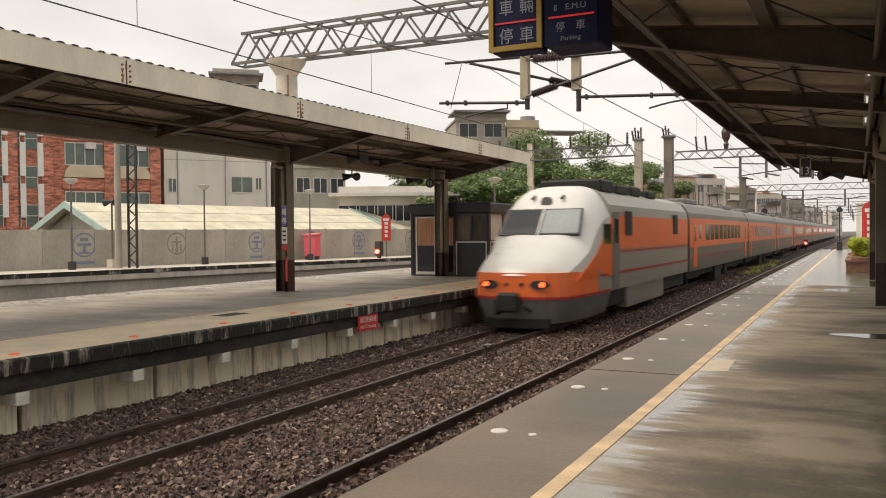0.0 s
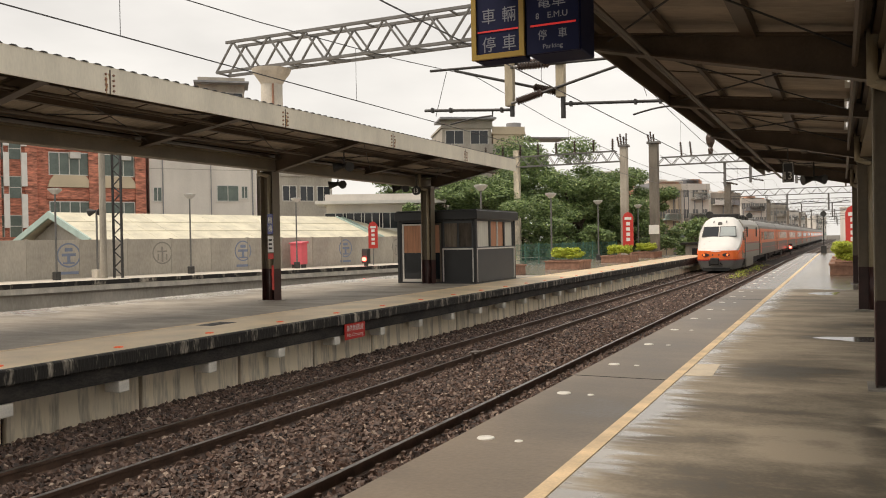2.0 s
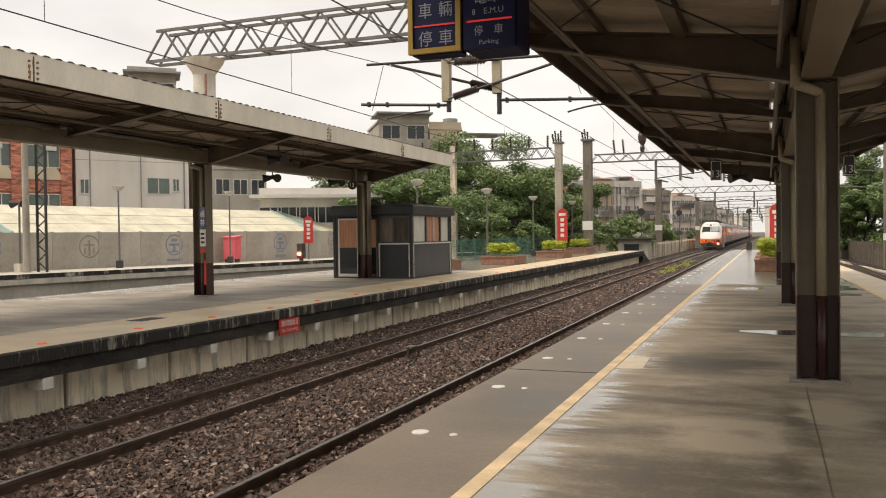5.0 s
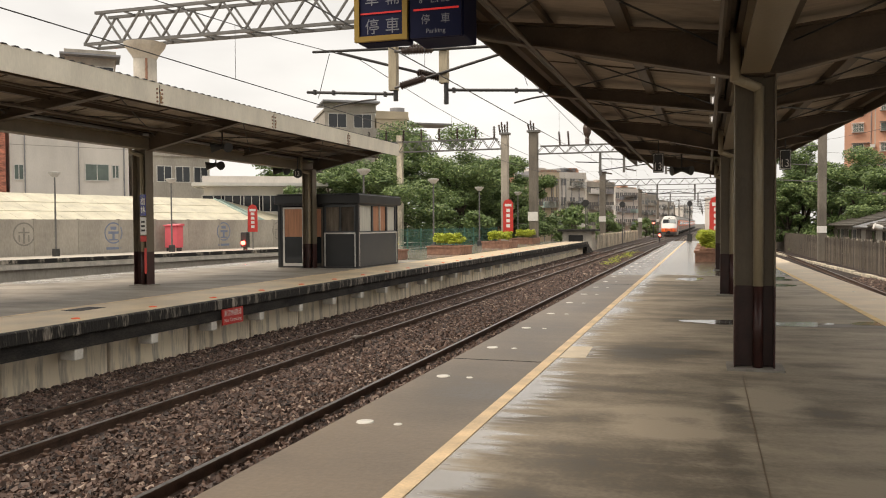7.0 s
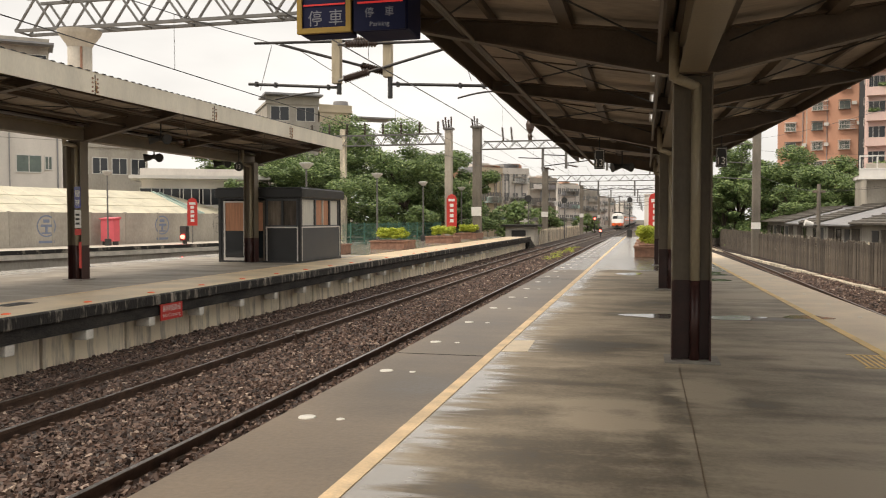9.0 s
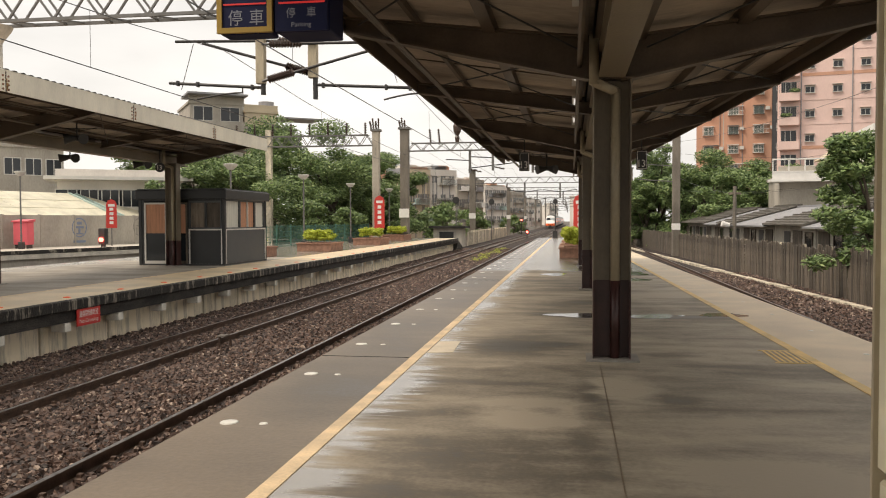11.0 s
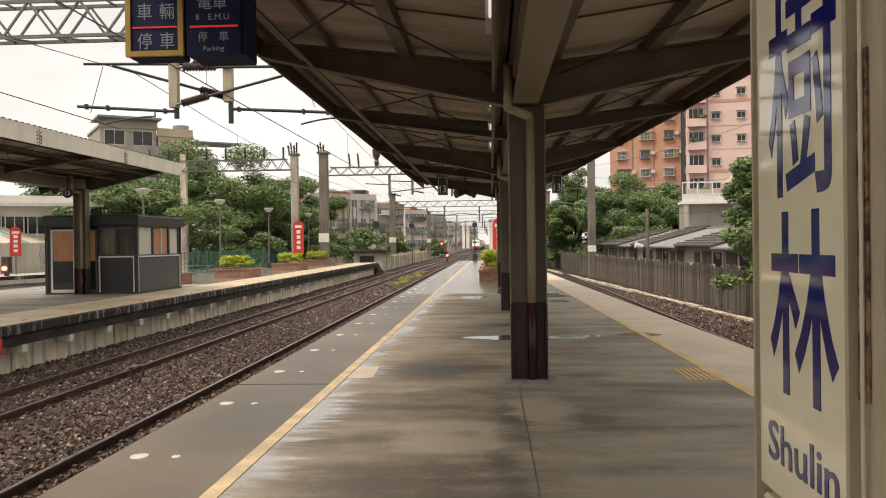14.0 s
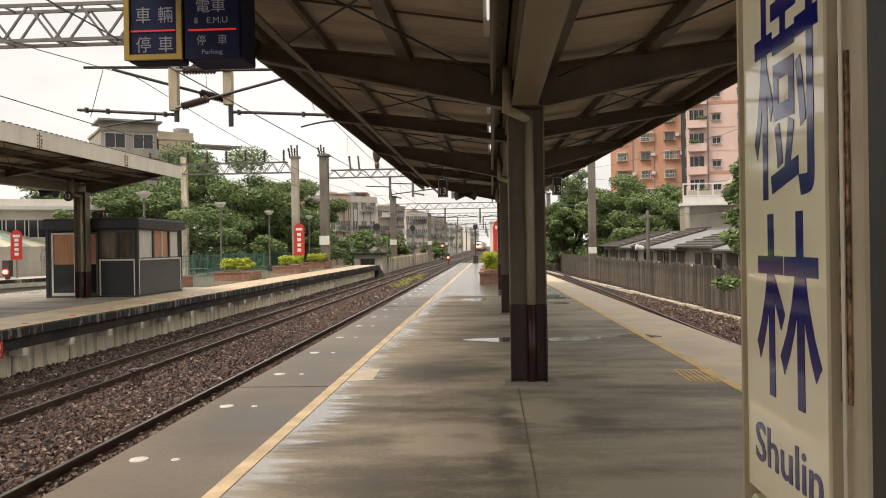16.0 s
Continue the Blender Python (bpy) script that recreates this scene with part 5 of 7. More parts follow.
def brick_extras(b, w):
    """Two bays of wide windows over cream aprons; white fins stand before the windows of the far wing."""
    u = lambda az: along(az, 58.0, 45.3, w)
    for a in (53.95, 52.0, 48.4, 45.6, 55.9):
        part("pier", B(u(a) - 0.42, u(a) + 0.42, -0.35, 0, -1.1, 11.8), M_REDBRICK, b, "red tiled pier")
    for x0, x1 in ((u(51.0), u(48.65)), (u(47.98), u(45.93))):
        for k in range(3):
            z = 2.4 + 3.9 * k
            n = 4 if x1 - x0 > 2.8 else 3
            wd = part("window", boxes((x0, x1, -0.1, 0.02, z + 0.95, z + 1.03), (x0, x1, -0.1, 0.02, z + 2.72, z + 2.8), *[(x0 + (x1 - x0 - 0.07) * j / n, x0 + (x1 - x0 - 0.07) * j / n + 0.07, -0.1, 0.02, z + 1.03, z + 2.72) for j in range(n + 1)]), M_ALU, b, "wide aluminium window")
            part("pane", B(x0, x1, -0.04, -0.005, z + 1.03, z + 2.72), M_GREEN_GLASS, wd)
            part("apron", prism(bmesh.new(), [(x0 - 0.1, z), (x1 + 0.1, z), (x1 - 0.05, z + 0.55), (x1 - 0.35, z + 0.95), (x0 + 0.35, z + 0.95), (x0 + 0.05, z + 0.55)], "y", -0.32, -0.02), M_BEIGE, b, "cream apron under the window")
            part("spandrel", B(x0 - 0.2, x1 + 0.2, -0.16, 0, z - 0.95, z - 0.05), M_REDBRICK, b)
        part("air_conditioner", B(x0 + 1.5, x0 + 2.3, -0.5, -0.1, 8.6, 9.1), M_ALU, b)
    for k in range(3):
        z = 2.4 + 3.0 * k
        for a in (53.8, 52.85, 54.75):
            x = u(a) - 0.45
            wd = part("window", boxes((x, x + 0.06, -0.06, 0.02, z, z + 1.7), (x + 0.84, x + 0.9, -0.06, 0.02, z, z + 1.7), (x, x + 0.9, -0.05, 0.02, z + 1.64, z + 1.7), (x, x + 0.9, -0.05, 0.02, z + 0.8, z + 0.86)), M_ALU, b)
            part("pane", B(x + 0.06, x + 0.84, -0.03, -0.005, z, z + 1.64), M_GREEN_GLASS, wd)
    for a in (52.37, 53.34, 54.29, 55.2):
        for z in (3.1, 6.3, 9.4):
            part("white_fin", B(u(a) - 0.2, u(a) + 0.2, -0.45, 0, z, z + 2.6), M_WHITE, b, "white rendered fin")


def white_extras(b, w):
    u = lambda az: along(az, 45.0, 38.2, w)
    for x0, x1, z0, z1 in ((u(40.8), u(39.45), 5.35, 6.65), (u(39.2), u(38.85), 5.6, 6.6), (u(44.75), u(44.3), 5.3, 6.4)):
        wd = part("window", boxes((x0 - 0.07, x0, -0.06, 0.02, z0, z1), (x1, x1 + 0.07, -0.06, 0.02, z0, z1), (x0 - 0.07, x1 + 0.07, -0.07, 0.02, z1, z1 + 0.07), (x0 - 0.07, x1 + 0.07, -0.1, 0.02, z0 - 0.08, z0), ((x0 + x1) / 2 - 0.03, (x0 + x1) / 2 + 0.03, -0.05, 0.02, z0, z1)), M_ALU, b)
        part("pane", B(x0, x1, -0.03, -0.005, z0, z1), M_GREEN_GLASS, wd)
    for az, r in ((44.2, 0.05), (41.2, 0.04), (38.5, 0.06)):
        part("drainpipe", rod(bmesh.new(), (u(az), -0.07, -1), (u(az), -0.07, 9.4), r, 6), M_TIN, b)
    part("wall_seam", boxes((0, w, -0.012, -0.004, 8.0, 8.05), (0, w, -0.012, -0.004, 3.9, 3.95)), M_RENDER_D, b)


block("brick_building", "red tiled apartment house with cream aprons and white fins", "building", 58.0, 45.3, 72, 74, 10, 12.0, M_REDBRICK, 0, 0, 3.2, 2.6, 1.6, 3.1, extras=(brick_extras,))
block("white_building", "plain pale grey rendered building with few windows", "building", 45.0, 38.2, 74, 76, 9, 9.4, M_RENDER, 0, 0, 3, 1.9, 1.5, 5.2, extras=(white_extras,))
block("grey_building", "dark grey old building with small windows", "building", 37.8, 33.2, 76, 78, 9, 7.6, M_RENDER_D, 2, 4, 2.8, 1.2, 1.3, 2.6)
block("tin_roof_house", "low house with a long dark sheet-metal roof", "house", 33.6, 26.2, 66, 66, 8, 4.4, M_RENDER, 1, 6, 3, 1.6, 1.2, 2.6, extras=(lambda b, w: part("sheet_roof", B(-0.8, w + 0.8, -1.2, 5, 4.5, 4.75), M_ALU, b, "pale sheet roof edge"),))
block("hill_house", "beige rendered house with balconies and a water tank on its roof", "house", 25.6, 22.2, 97, 98, 9, 14.6, M_RENDER_D, 3, 2, 3.2, 2.0, 1.5, 6.4,
      extras=(lambda b, w: part("balcony", boxes((-0.2, w + 0.2, -1.4, 0, 11.6, 11.75), (-0.2, w + 0.2, -1.4, -1.28, 11.75, 12.6)), M_RENDER_D, b), lambda b, w: part("roof_slab", B(-0.4, w + 0.3, -1.5, 4, 15.5, 15.7), M_TIN, b)))
block("beige_house", "cream rendered house with a roof terrace", "house", 22.1, 20.0, 98, 99, 9, 13.9, M_BEIGE, 2, 2, 3.2, 1.5, 1.3, 7.8,
      extras=(lambda b, w: part("water_tank", rod(bmesh.new(), (w * 0.9, 3, 14.1), (w * 0.9, 3, 15.6), 0.9, 14), M_TIN, b), lambda b, w: part("terrace_roof", boxes((w, w + 6, 1, 5, 13.6, 13.75), (w, w + 0.1, 1, 1.1, 11, 13.6), (w + 5.9, w + 6, 1, 1.1, 11, 13.6)), M_TIN, b)))
block("roof_room", "small rooftop room with a red and white awning", "house", 41.8, 38.9, 95, 95, 6, 19.0, M_RENDER_D, 1, 2, 3, 2.0, 1.4, 16.8,
      extras=(lambda b, w: part("awning", B(-0.5, w + 0.5, -1.5, 3, 19.1, 19.3), M_TIN, b),))
block("brick_house", "orange-red brick house with a white upper storey among the trees", "house", 15.8, 12.75, 100, 100, 7, 6.6, M_TERRA, 2, 2, 2.9, 1.2, 1.2, 2.2,
      extras=(lambda b, w: part("upper_storey", B(w * 0.3, w - 0.1, 0.8, 6, 6.7, 9.4), M_RENDER, b, "white upper storey"), lambda b, w: part("corner_pier", B(w - 0.7, w + 0.1, 0.5, 1.5, 6.7, 9.6), M_TERRA, b)))

for k, (x, y, h, sp) in enumerate(((-27.5, 74, 12.6, 7.6), (-21.0, 71, 11.8, 6.6), (-18.6, 82, 9.8, 5.0), (-34.0, 72, 11.0, 6.6), (-24.5, 62, 8.0, 4.4), (-17.6, 74, 6.2, 3.2), (-22, 88, 9.0, 4.6), (-29, 60, 7.0, 4.0), (-18.8, 62, 5.0, 2.6))):
    tree(x, y, -1.16, h, sp, 30 + k, 40000 if k < 4 else 18000, 0.135, low=0.1)
net = thing("green_fence", (-16.6, 45, -1.1), "green mesh fence behind the platform", "fence")
for k in range(16):
    y = 31 + 2.4 * k
    part("post", B(-16.63, -16.57, y - 0.03, y + 0.03, -1.1, 1.3), M_GREEN_NET, net)
    if k < 15:
        bm = bmesh.new()
        for j in range(12):
            beam(bm, (-16.6, y + 0.2 * j, -0.9), (-16.6, y + 0.2 * j, 1.25), 0.02, 0.02)
        for j in range(8):
            beam(bm, (-16.6, y, -0.8 + 0.28 * j), (-16.6, y + 2.4, -0.8 + 0.28 * j), 0.02, 0.02)
        part("mesh_panel", bm, M_GREEN_NET, net)


# ---- beyond the near platform: kerb, fence, houses, towers ----
def kerb_x(y):
    return 9.55 - 0.0575 * y


def fence_x(y):
    return 9.9 - 0.04 * y


kerb = thing("cable_trough", (7, 30, -1.1), "pale concrete cable trough beside the ballast", "kerb", kind="structure")
for k in range(46):
    y = 2 + 2.0 * k
    bm = bmesh.new()
    dz = random.Random(k).uniform(-0.02, 0.03)
    prism(bm, [(kerb_x(y), y), (kerb_x(y) + 0.24, y), (kerb_x(y + 1.96) + 0.24, y + 1.96), (kerb_x(y + 1.96), y + 1.96)], "z", -1.15, -0.98 + dz)
    part("trough_block", bm, M_CONC, kerb)

fence = thing("board_fence", (7.5, 40, -1.1), "weathered grey-brown upright board fence", "fence")
rng = random.Random(5)
board_mes = []
for k in range(4):
    w, h = 0.155, 1.58 + 0.05 * k
    board_mes.append(piece_mesh("board", prism(bmesh.new(), [(-w / 2, 0), (w / 2, 0), (w / 2, h - 0.03 * (k % 2)), (0.02, h), (-w / 2, h - 0.04)], "x", -0.014, 0.014), M_WOOD))
for k in range(296):
    y = 17.0 + 0.172 * k
    ob = shared("board", board_mes[rng.randrange(4)], (fence_x(y) + rng.uniform(-0.015, 0.015), y, -1.1 + rng.uniform(-0.04, 0.02)), fence, radians(2.3))
    ob.rotation_euler.x = radians(rng.gauss(0, 1.2))
bm = bmesh.new()
for k in range(150):
    y = 68.0 + 0.3 * k
    box(bm, fence_x(y) - 0.014, fence_x(y) + 0.014, y, y + 0.27, -1.1, 0.58 + rng.uniform(-0.05, 0.05))
tagged(part("far_board", bm, M_WOOD, fence), kind="stuff")
for y in range(18, 68, 3):
    part("fence_post", B(fence_x(y) + 0.03, fence_x(y) + 0.13, y, y + 0.1, -1.15, 0.58), M_CONC, fence)
for z in (-0.7, 0.25):
    part("fence_rail", beam(bmesh.new(), (fence_x(17) + 0.04, 17, z), (fence_x(68) + 0.04, 68, z), 0.05, 0.08), M_WOOD, fence)

# row of low houses along the fence
for k, (y0, y1, roof, lab) in enumerate(((31.5, 37.5, M_TIN, "grey tin roof"), (37.5, 45.0, M_TILE, "dark tiled roof"), (45.0, 53.5, M_TIN, "grey tin roof"), (53.5, 59.0, M_TILE, "dark tiled roof"), (59.0, 64.5, M_TIN, "grey tin roof"), (64.5, 78.0, M_TILE, "dark tiled roof"))):
    h = thing("row_house", (12, (y0 + y1) / 2, -1.1), "old low wooden house with a " + lab, "house", "row of low houses")
    x0, dz = 10.3, 0.12 * (k % 2)
    part("wall", B(x0, x0 + 6.6, y0 + 0.05, y1 - 0.05, -1.1, 1.25), M_RENDER_D, h)
    n = max(4, int((y1 - y0) / 0.9))
    for j in range(n):
        a, b = y0 - 0.1 + (y1 - y0 + 0.2) * j / n, y0 - 0.1 + (y1 - y0 + 0.2) * (j + 1) / n - 0.02
        part("roof_strip", prism(bmesh.new(), [(x0 - 0.6, 1.12 + dz), (x0 + 3.4, 2.2 + dz), (x0 + 3.4, 2.27 + dz), (x0 - 0.6, 1.2 + dz)], "y", a, b), roof, h)
    part("back_roof", prism(bmesh.new(), [(x0 + 3.4, 2.2 + dz), (x0 + 7.2, 1.12 + dz), (x0 + 7.2, 1.2 + dz), (x0 + 3.4, 2.27 + dz)], "y", y0 - 0.1, y1 + 0.1), roof, h)
    part("ridge", beam(bmesh.new(), (x0 + 3.4, y0 - 0.1, 2.29 + dz), (x0 + 3.4, y1 + 0.1, 2.29 + dz), 0.3, 0.1), roof, h)
    if roof == M_TILE:
        for j in range(9):
            u = (j + 0.5) / 9
            part("tile_course", beam(bmesh.new(), (x0 - 0.6 + 4 * u, y0 - 0.1, 1.22 + dz + 1.08 * u), (x0 - 0.6 + 4 * u, y1 + 0.1, 1.22 + dz + 1.08 * u), 0.06, 0.05), M_TILE, h)
    for j in range(int((y1 - y0) / 1.9)):
        a = y0 + 0.5 + 1.9 * j
        kind = (j + k) % 3
        if kind == 0:
            # dark panel on the wall stands in for the shade inside a doorway
            part("door_opening", B(x0 - 0.03, x0 - 0.005, a, a + 1.1, -0.9, 0.95), M_DARK, h)
        elif kind == 1:
            wd = part("window", boxes((x0 - 0.06, x0, a, a + 0.06, 0.0, 0.95), (x0 - 0.06, x0, a + 1.1, a + 1.16, 0.0, 0.95), (x0 - 0.06, x0, a + 0.06, a + 1.1, 0.89, 0.95), (x0 - 0.06, x0, a + 0.06, a + 1.1, 0.0, 0.06)), M_WOOD, h)
            part("pane", B(x0 - 0.03, x0 - 0.01, a + 0.06, a + 1.1, 0.06, 0.89), M_GLASS_D, wd)
        else:
            part("board_wall", B(x0 - 0.05, x0 - 0.005, a - 0.2, a + 1.3, -0.9, 1.0), M_WOOD, h)
pole = thing("utility_pole", (8.6, 46.5, -1.1), "weathered wooden utility pole with small insulators", "pole")
part("shaft", rod(bmesh.new(), (8.6, 46.5, -1.1), (8.6, 46.5, 3.3), 0.12, 10, 0.09), M_MASTD, pole)
part("crossarm", B(8.3, 8.9, 46.42, 46.58, 2.85, 2.97), M_WOOD, pole)
part("lamp_arm", rod(bmesh.new(), (8.6, 46.45, 1.15), (8.15, 46.3, 1.22), 0.025, 6), M_GALV, pole)
part("street_lamp_head", rod(bmesh.new(), (8.3, 46.3, 1.2), (7.9, 46.25, 1.3), 0.12, 10, 0.16), M_WHITE, pole, "small white lamp head")

# concrete catenary mast beside the fence
rm = thing("concrete_mast", (7.3, 61.0, -1.1), "square concrete catenary mast with a white band", "mast", "concrete masts")
part("shaft", B(7.04, 7.56, 60.74, 61.26, -1.1, 9.6, 0.03), M_MASTD, rm)
part("white_band", B(7.025, 7.575, 60.725, 61.275, 0.8, 1.25), M_WHITE, rm)
for z in (4.2, 5.3, 6.6):
    part("bracket", beam(bmesh.new(), (7.3, 60.9, z), (4.6, 60.9, z + 0.2), 0.06, 0.06), M_GALV, rm)

for k, (x, y, h, sp) in enumerate(((8.2, 84, 9.8, 4.4), (12.6, 80, 9.6, 4.6), (17.5, 84, 8.8, 4.2), (15.5, 92, 10.0, 4.6), (21.5, 86, 8.4, 4.0), (9.5, 92, 9.0, 4.0), (10.4, 79, 7.6, 4.2), (14.8, 78, 7.2, 4.2), (18.6, 79, 7.0, 3.8), (6.9, 82, 6.4, 3.0))):
    tree(x, y, -1.16, h, sp, 60 + k, 24000, 0.13, low=0.02)
tree(9.3, 28.3, -1.1, 5.7, 2.2, 80, 12000, 0.1, "leafy young tree overhanging the fence", low=0.0)


def tower_extras(b, w):
    for i in range(9):
        for j in range(3):
            x, z = w * (j + 0.5) / 3 - 0.75, 3.0 + 3.0 * i
            bw = 2.3 if (i + j) % 3 == 0 else 1.6
            bm = boxes((x - 0.1, x + bw, -0.55, -0.5, z - 0.12, z - 0.07), (x - 0.1, x + bw, -0.55, -0.5, z + 1.2, z + 1.25), (x - 0.1, x + bw, -0.5, 0, z - 0.14, z - 0.07), (x - 0.1, x + bw, -0.5, 0, z + 1.25, z + 1.3), (x - 0.1, x + bw, -0.55, -0.5, z + 0.5, z + 0.55))
            for k in range(int(bw / 0.22) + 1):
                box(bm, x - 0.1 + 0.22 * k, x - 0.07 + 0.22 * k, -0.54, -0.51, z - 0.07, z + 1.2)
            part("window_grille", bm, M_ALU if (i * 2 + j) % 3 else M_GALV, b)
            if (i + 2 * j) % 3 != 1:
                part("air_conditioner", B(x + bw + 0.1, x + bw + 0.75, -0.45, 0, z + 0.5, z + 1.0), M_ALU, b)
    part("wing_joint", B(w * 0.36, w * 0.36 + 0.15, -0.02, 0.05, -1, 38), M_RENDER_D, b)
    for x in (w * 0.32, w * 0.62):
        part("drainpipe", rod(bmesh.new(), (x, -0.1, -1), (x, -0.1, 38), 0.06, 6), M_TIN, b)


def balcony_extras(b, w):
    for i in range(11):
        z = 1.15 + 3.1 * i
        bal = part("balcony", boxes((-0.2, 2.2, -1.4, 0, z, z + 0.14), (-0.2, 2.2, -1.4, -1.28, z + 0.14, z + 1.05), (-0.2, -0.08, -1.28, 0, z + 0.14, z + 1.05), (2.08, 2.2, -1.28, 0, z + 0.14, z + 1.05)), M_PINK, b)
        part("balcony_opening", B(0.1, 1.9, -0.03, -0.004, z + 0.14, z + 2.5), M_GLASS_D, b)
        for x in (0.55, 1.2):
            part("door_frame", B(x, x + 0.07, -0.05, -0.03, z + 0.14, z + 2.5), M_ALU, bal)
        part("band", B(2.6, w, -0.05, -0.004, z + 0.1, z + 0.5), M_TERRA if i % 3 == 0 else M_PINK, b)
        for x in (3.0, 6.2, 9.4, 12.6, 15.8):
            if x + 1.2 > w:
                continue
            wd = part("window", boxes((x - 0.1, x + 1.1, -0.3, 0, z + 1.0, z + 1.08), (x - 0.06, x, -0.06, 0.02, z + 1.08, z + 1.9), (x + 1.0, x + 1.06, -0.06, 0.02, z + 1.08, z + 1.9), (x, x + 1.0, -0.06, 0.02, z + 1.82, z + 1.9), (x + 0.48, x + 0.53, -0.05, 0.02, z + 1.08, z + 1.82)), M_ALU, b)
            part("pane", B(x, x + 1.0, -0.03, -0.005, z + 1.08, z + 1.82), M_GLASS_D, wd)
            part("hood", B(x - 0.12, x + 1.12, -0.4, 0, z + 1.98, z + 2.04), M_RENDER_D, wd)
        rng2 = random.Random(i)
        if i in (4, 5, 6, 8):
            bm = bmesh.new()
            for k in range(11):
                box(bm, -0.2 + 0.22 * k, -0.17 + 0.22 * k, -1.45, -1.42, z + 1.05, z + 2.3)
            box(bm, -0.2, 2.2, -1.46, -1.42, z + 2.3, z + 2.35)
            part("balcony_grille", bm, M_GALV, b)
            v, f = leaf_cloud([(rng2.uniform(0.2, 2.0), -1.2, z + 1.3) for _ in range(6)], [0.4] * 6, 500, 0.13, 90 + i)
            mesh_from("balcony_greenery", v, f, M_LEAF, b)
    for x in (2.45, 8.4):
        part("drainpipe", rod(bmesh.new(), (x, -0.1, -1), (x, -0.1, 36), 0.07, 6), M_TIN, b)


block("orange_tower", "terracotta apartment tower with caged windows", "building", -8.1, -12.7, 140, 139, 14, 38, M_TERRA, 9, 3, 3.0, 1.4, 1.1, 3.0, M_GREEN_GLASS, extras=(tower_extras,), group="apartment towers")
# dark block added to fill the gap between the towers
block("tower_gap_block", "dark block added in the gap between two towers", "building", -12.72, -13.6, 136, 136, 10, 36, M_CHAR2, 9, 1, 3.0, 0.8, 1.0, 3.0, group="apartment towers")
block("pink_tower", "pale pink apartment tower with balconies and small hooded windows", "building", -13.2, -24.5, 117, 120, 14, 36, M_PINK, 0, 0, 3.0, 1.1, 1.0, 2.6, extras=(balcony_extras,), group="apartment towers")
block("grey_house", "grey house with a glazed white balcony", "house", -13.2, -22.0, 68, 70, 8, 4.6, M_RENDER_D, 1, 3, 3, 1.0, 1.2, 1.0,
      extras=(lambda b, w: part("balcony_slab", B(-0.8, w * 0.62, -1.6, 0.4, 4.3, 4.5), M_WHITE, b),
              lambda b, w: [part("balcony_window", boxes((x, x + 0.08, -1.55, -1.47, 4.5, 6.0), (x + 0.08, x + 1.1, -1.55, -1.47, 5.9, 6.0), (x + 0.08, x + 1.1, -1.55, -1.47, 5.0, 5.08), (x + 0.08, x + 1.1, -1.53, -1.5, 4.5, 5.0)), M_WHITE, b) for x in [-0.7 + 1.1 * k for k in range(6)]],
              lambda b, w: part("upper_room", B(w * 0.6, w, 0.6, 7, 4.9, 8.6), M_WHITE, b, "white upper room"),
              lambda b, w: part("lean_roof", prism(bmesh.new(), [(w * 0.28, 6.1), (w * 0.46, 7.5), (w * 0.46, 6.1)], "y", 0.2, 5), M_BEIGE, b, "cream lean-to gable")))

def clutter(b, w, z1, seed):
    """Balconies, cages, tanks and roof sheds, as such blocks gather them."""
    r = random.Random(200 + seed)
    for k in range(14):
        x, z, bw = r.uniform(0.2, w - 2.2), r.choice((0.9, 3.8, 6.7)) + r.uniform(-0.1, 0.1), r.uniform(1.2, 2.6)
        if z + 1.0 > z1:
            continue
        part("balcony_cage", boxes((x, x + bw, -0.8, 0, z, z + 0.12), (x, x + bw, -0.8, -0.74, z + 0.12, z + r.uniform(0.7, 1.0))), r.choice((M_TIN, M_RENDER_D, M_WHITE, M_TEAL, M_GALV)), b)
    for k in range(5):
        x, h = r.uniform(0, w - 2), r.uniform(0.8, 1.7)
        part("roof_shed", B(x, x + r.uniform(1.2, 3.5), 0.5, 4, z1 + 0.25, z1 + h), r.choice((M_TIN, M_RENDER_D, M_RENDER, M_TERRA)), b)
    for k in range(3):
        x = r.uniform(0.5, w - 1)
        part("water_tank", rod(bmesh.new(), (x, 2, z1 + 0.25), (x, 2, z1 + 1.4), 0.5, 12), M_ALU, b)
    for k in range(4):
        x = r.uniform(0.3, w - 0.3)
        part("drainpipe", rod(bmesh.new(), (x, -0.08, -1), (x, -0.08, z1), 0.06, 6), M_TIN, b)


# ---- distance: town blocks on both sides of the line ----
# pale renders and panes carry the haze of distance in their colours
for k, (a0, a1, r, z1, m, rows, cols) in enumerate(((12.7, 11.1, 128, 7.6, M_GLASS_F, 3, 5), (11.05, 9.7, 118, 7.9, M_BEIGE, 3, 4), (9.65, 7.9, 121, 8.0, M_RENDER, 3, 3), (7.8, 6.0, 150, 8.0, M_RENDER_D, 3, 6), (5.9, 4.3, 185, 8.2, M_RENDER, 3, 6), (4.2, 3.2, 250, 9.0, M_RENDER_D, 3, 5),
                                                   (3.1, 2.1, 320, 8.5, M_RENDER, 3, 5), (-1.2, -3.0, 260, 9.0, M_RENDER, 3, 5), (-3.1, -5.0, 190, 8.0, M_RENDER_D, 3, 5), (1.5, 0.9, 440, 9, M_RENDER, 3, 5))):
    block("town_block", "weathered concrete apartment block with many small windows", "building", a0, a1, r, r * 1.02, 12, z1, m, rows, cols, 2.9, 0.85, 1.2, 1.2, M_GLASS_F, group="far apartment blocks", frame_m=m, extras=(lambda b, w, k=k, z1=z1: clutter(b, w, z1, k),))
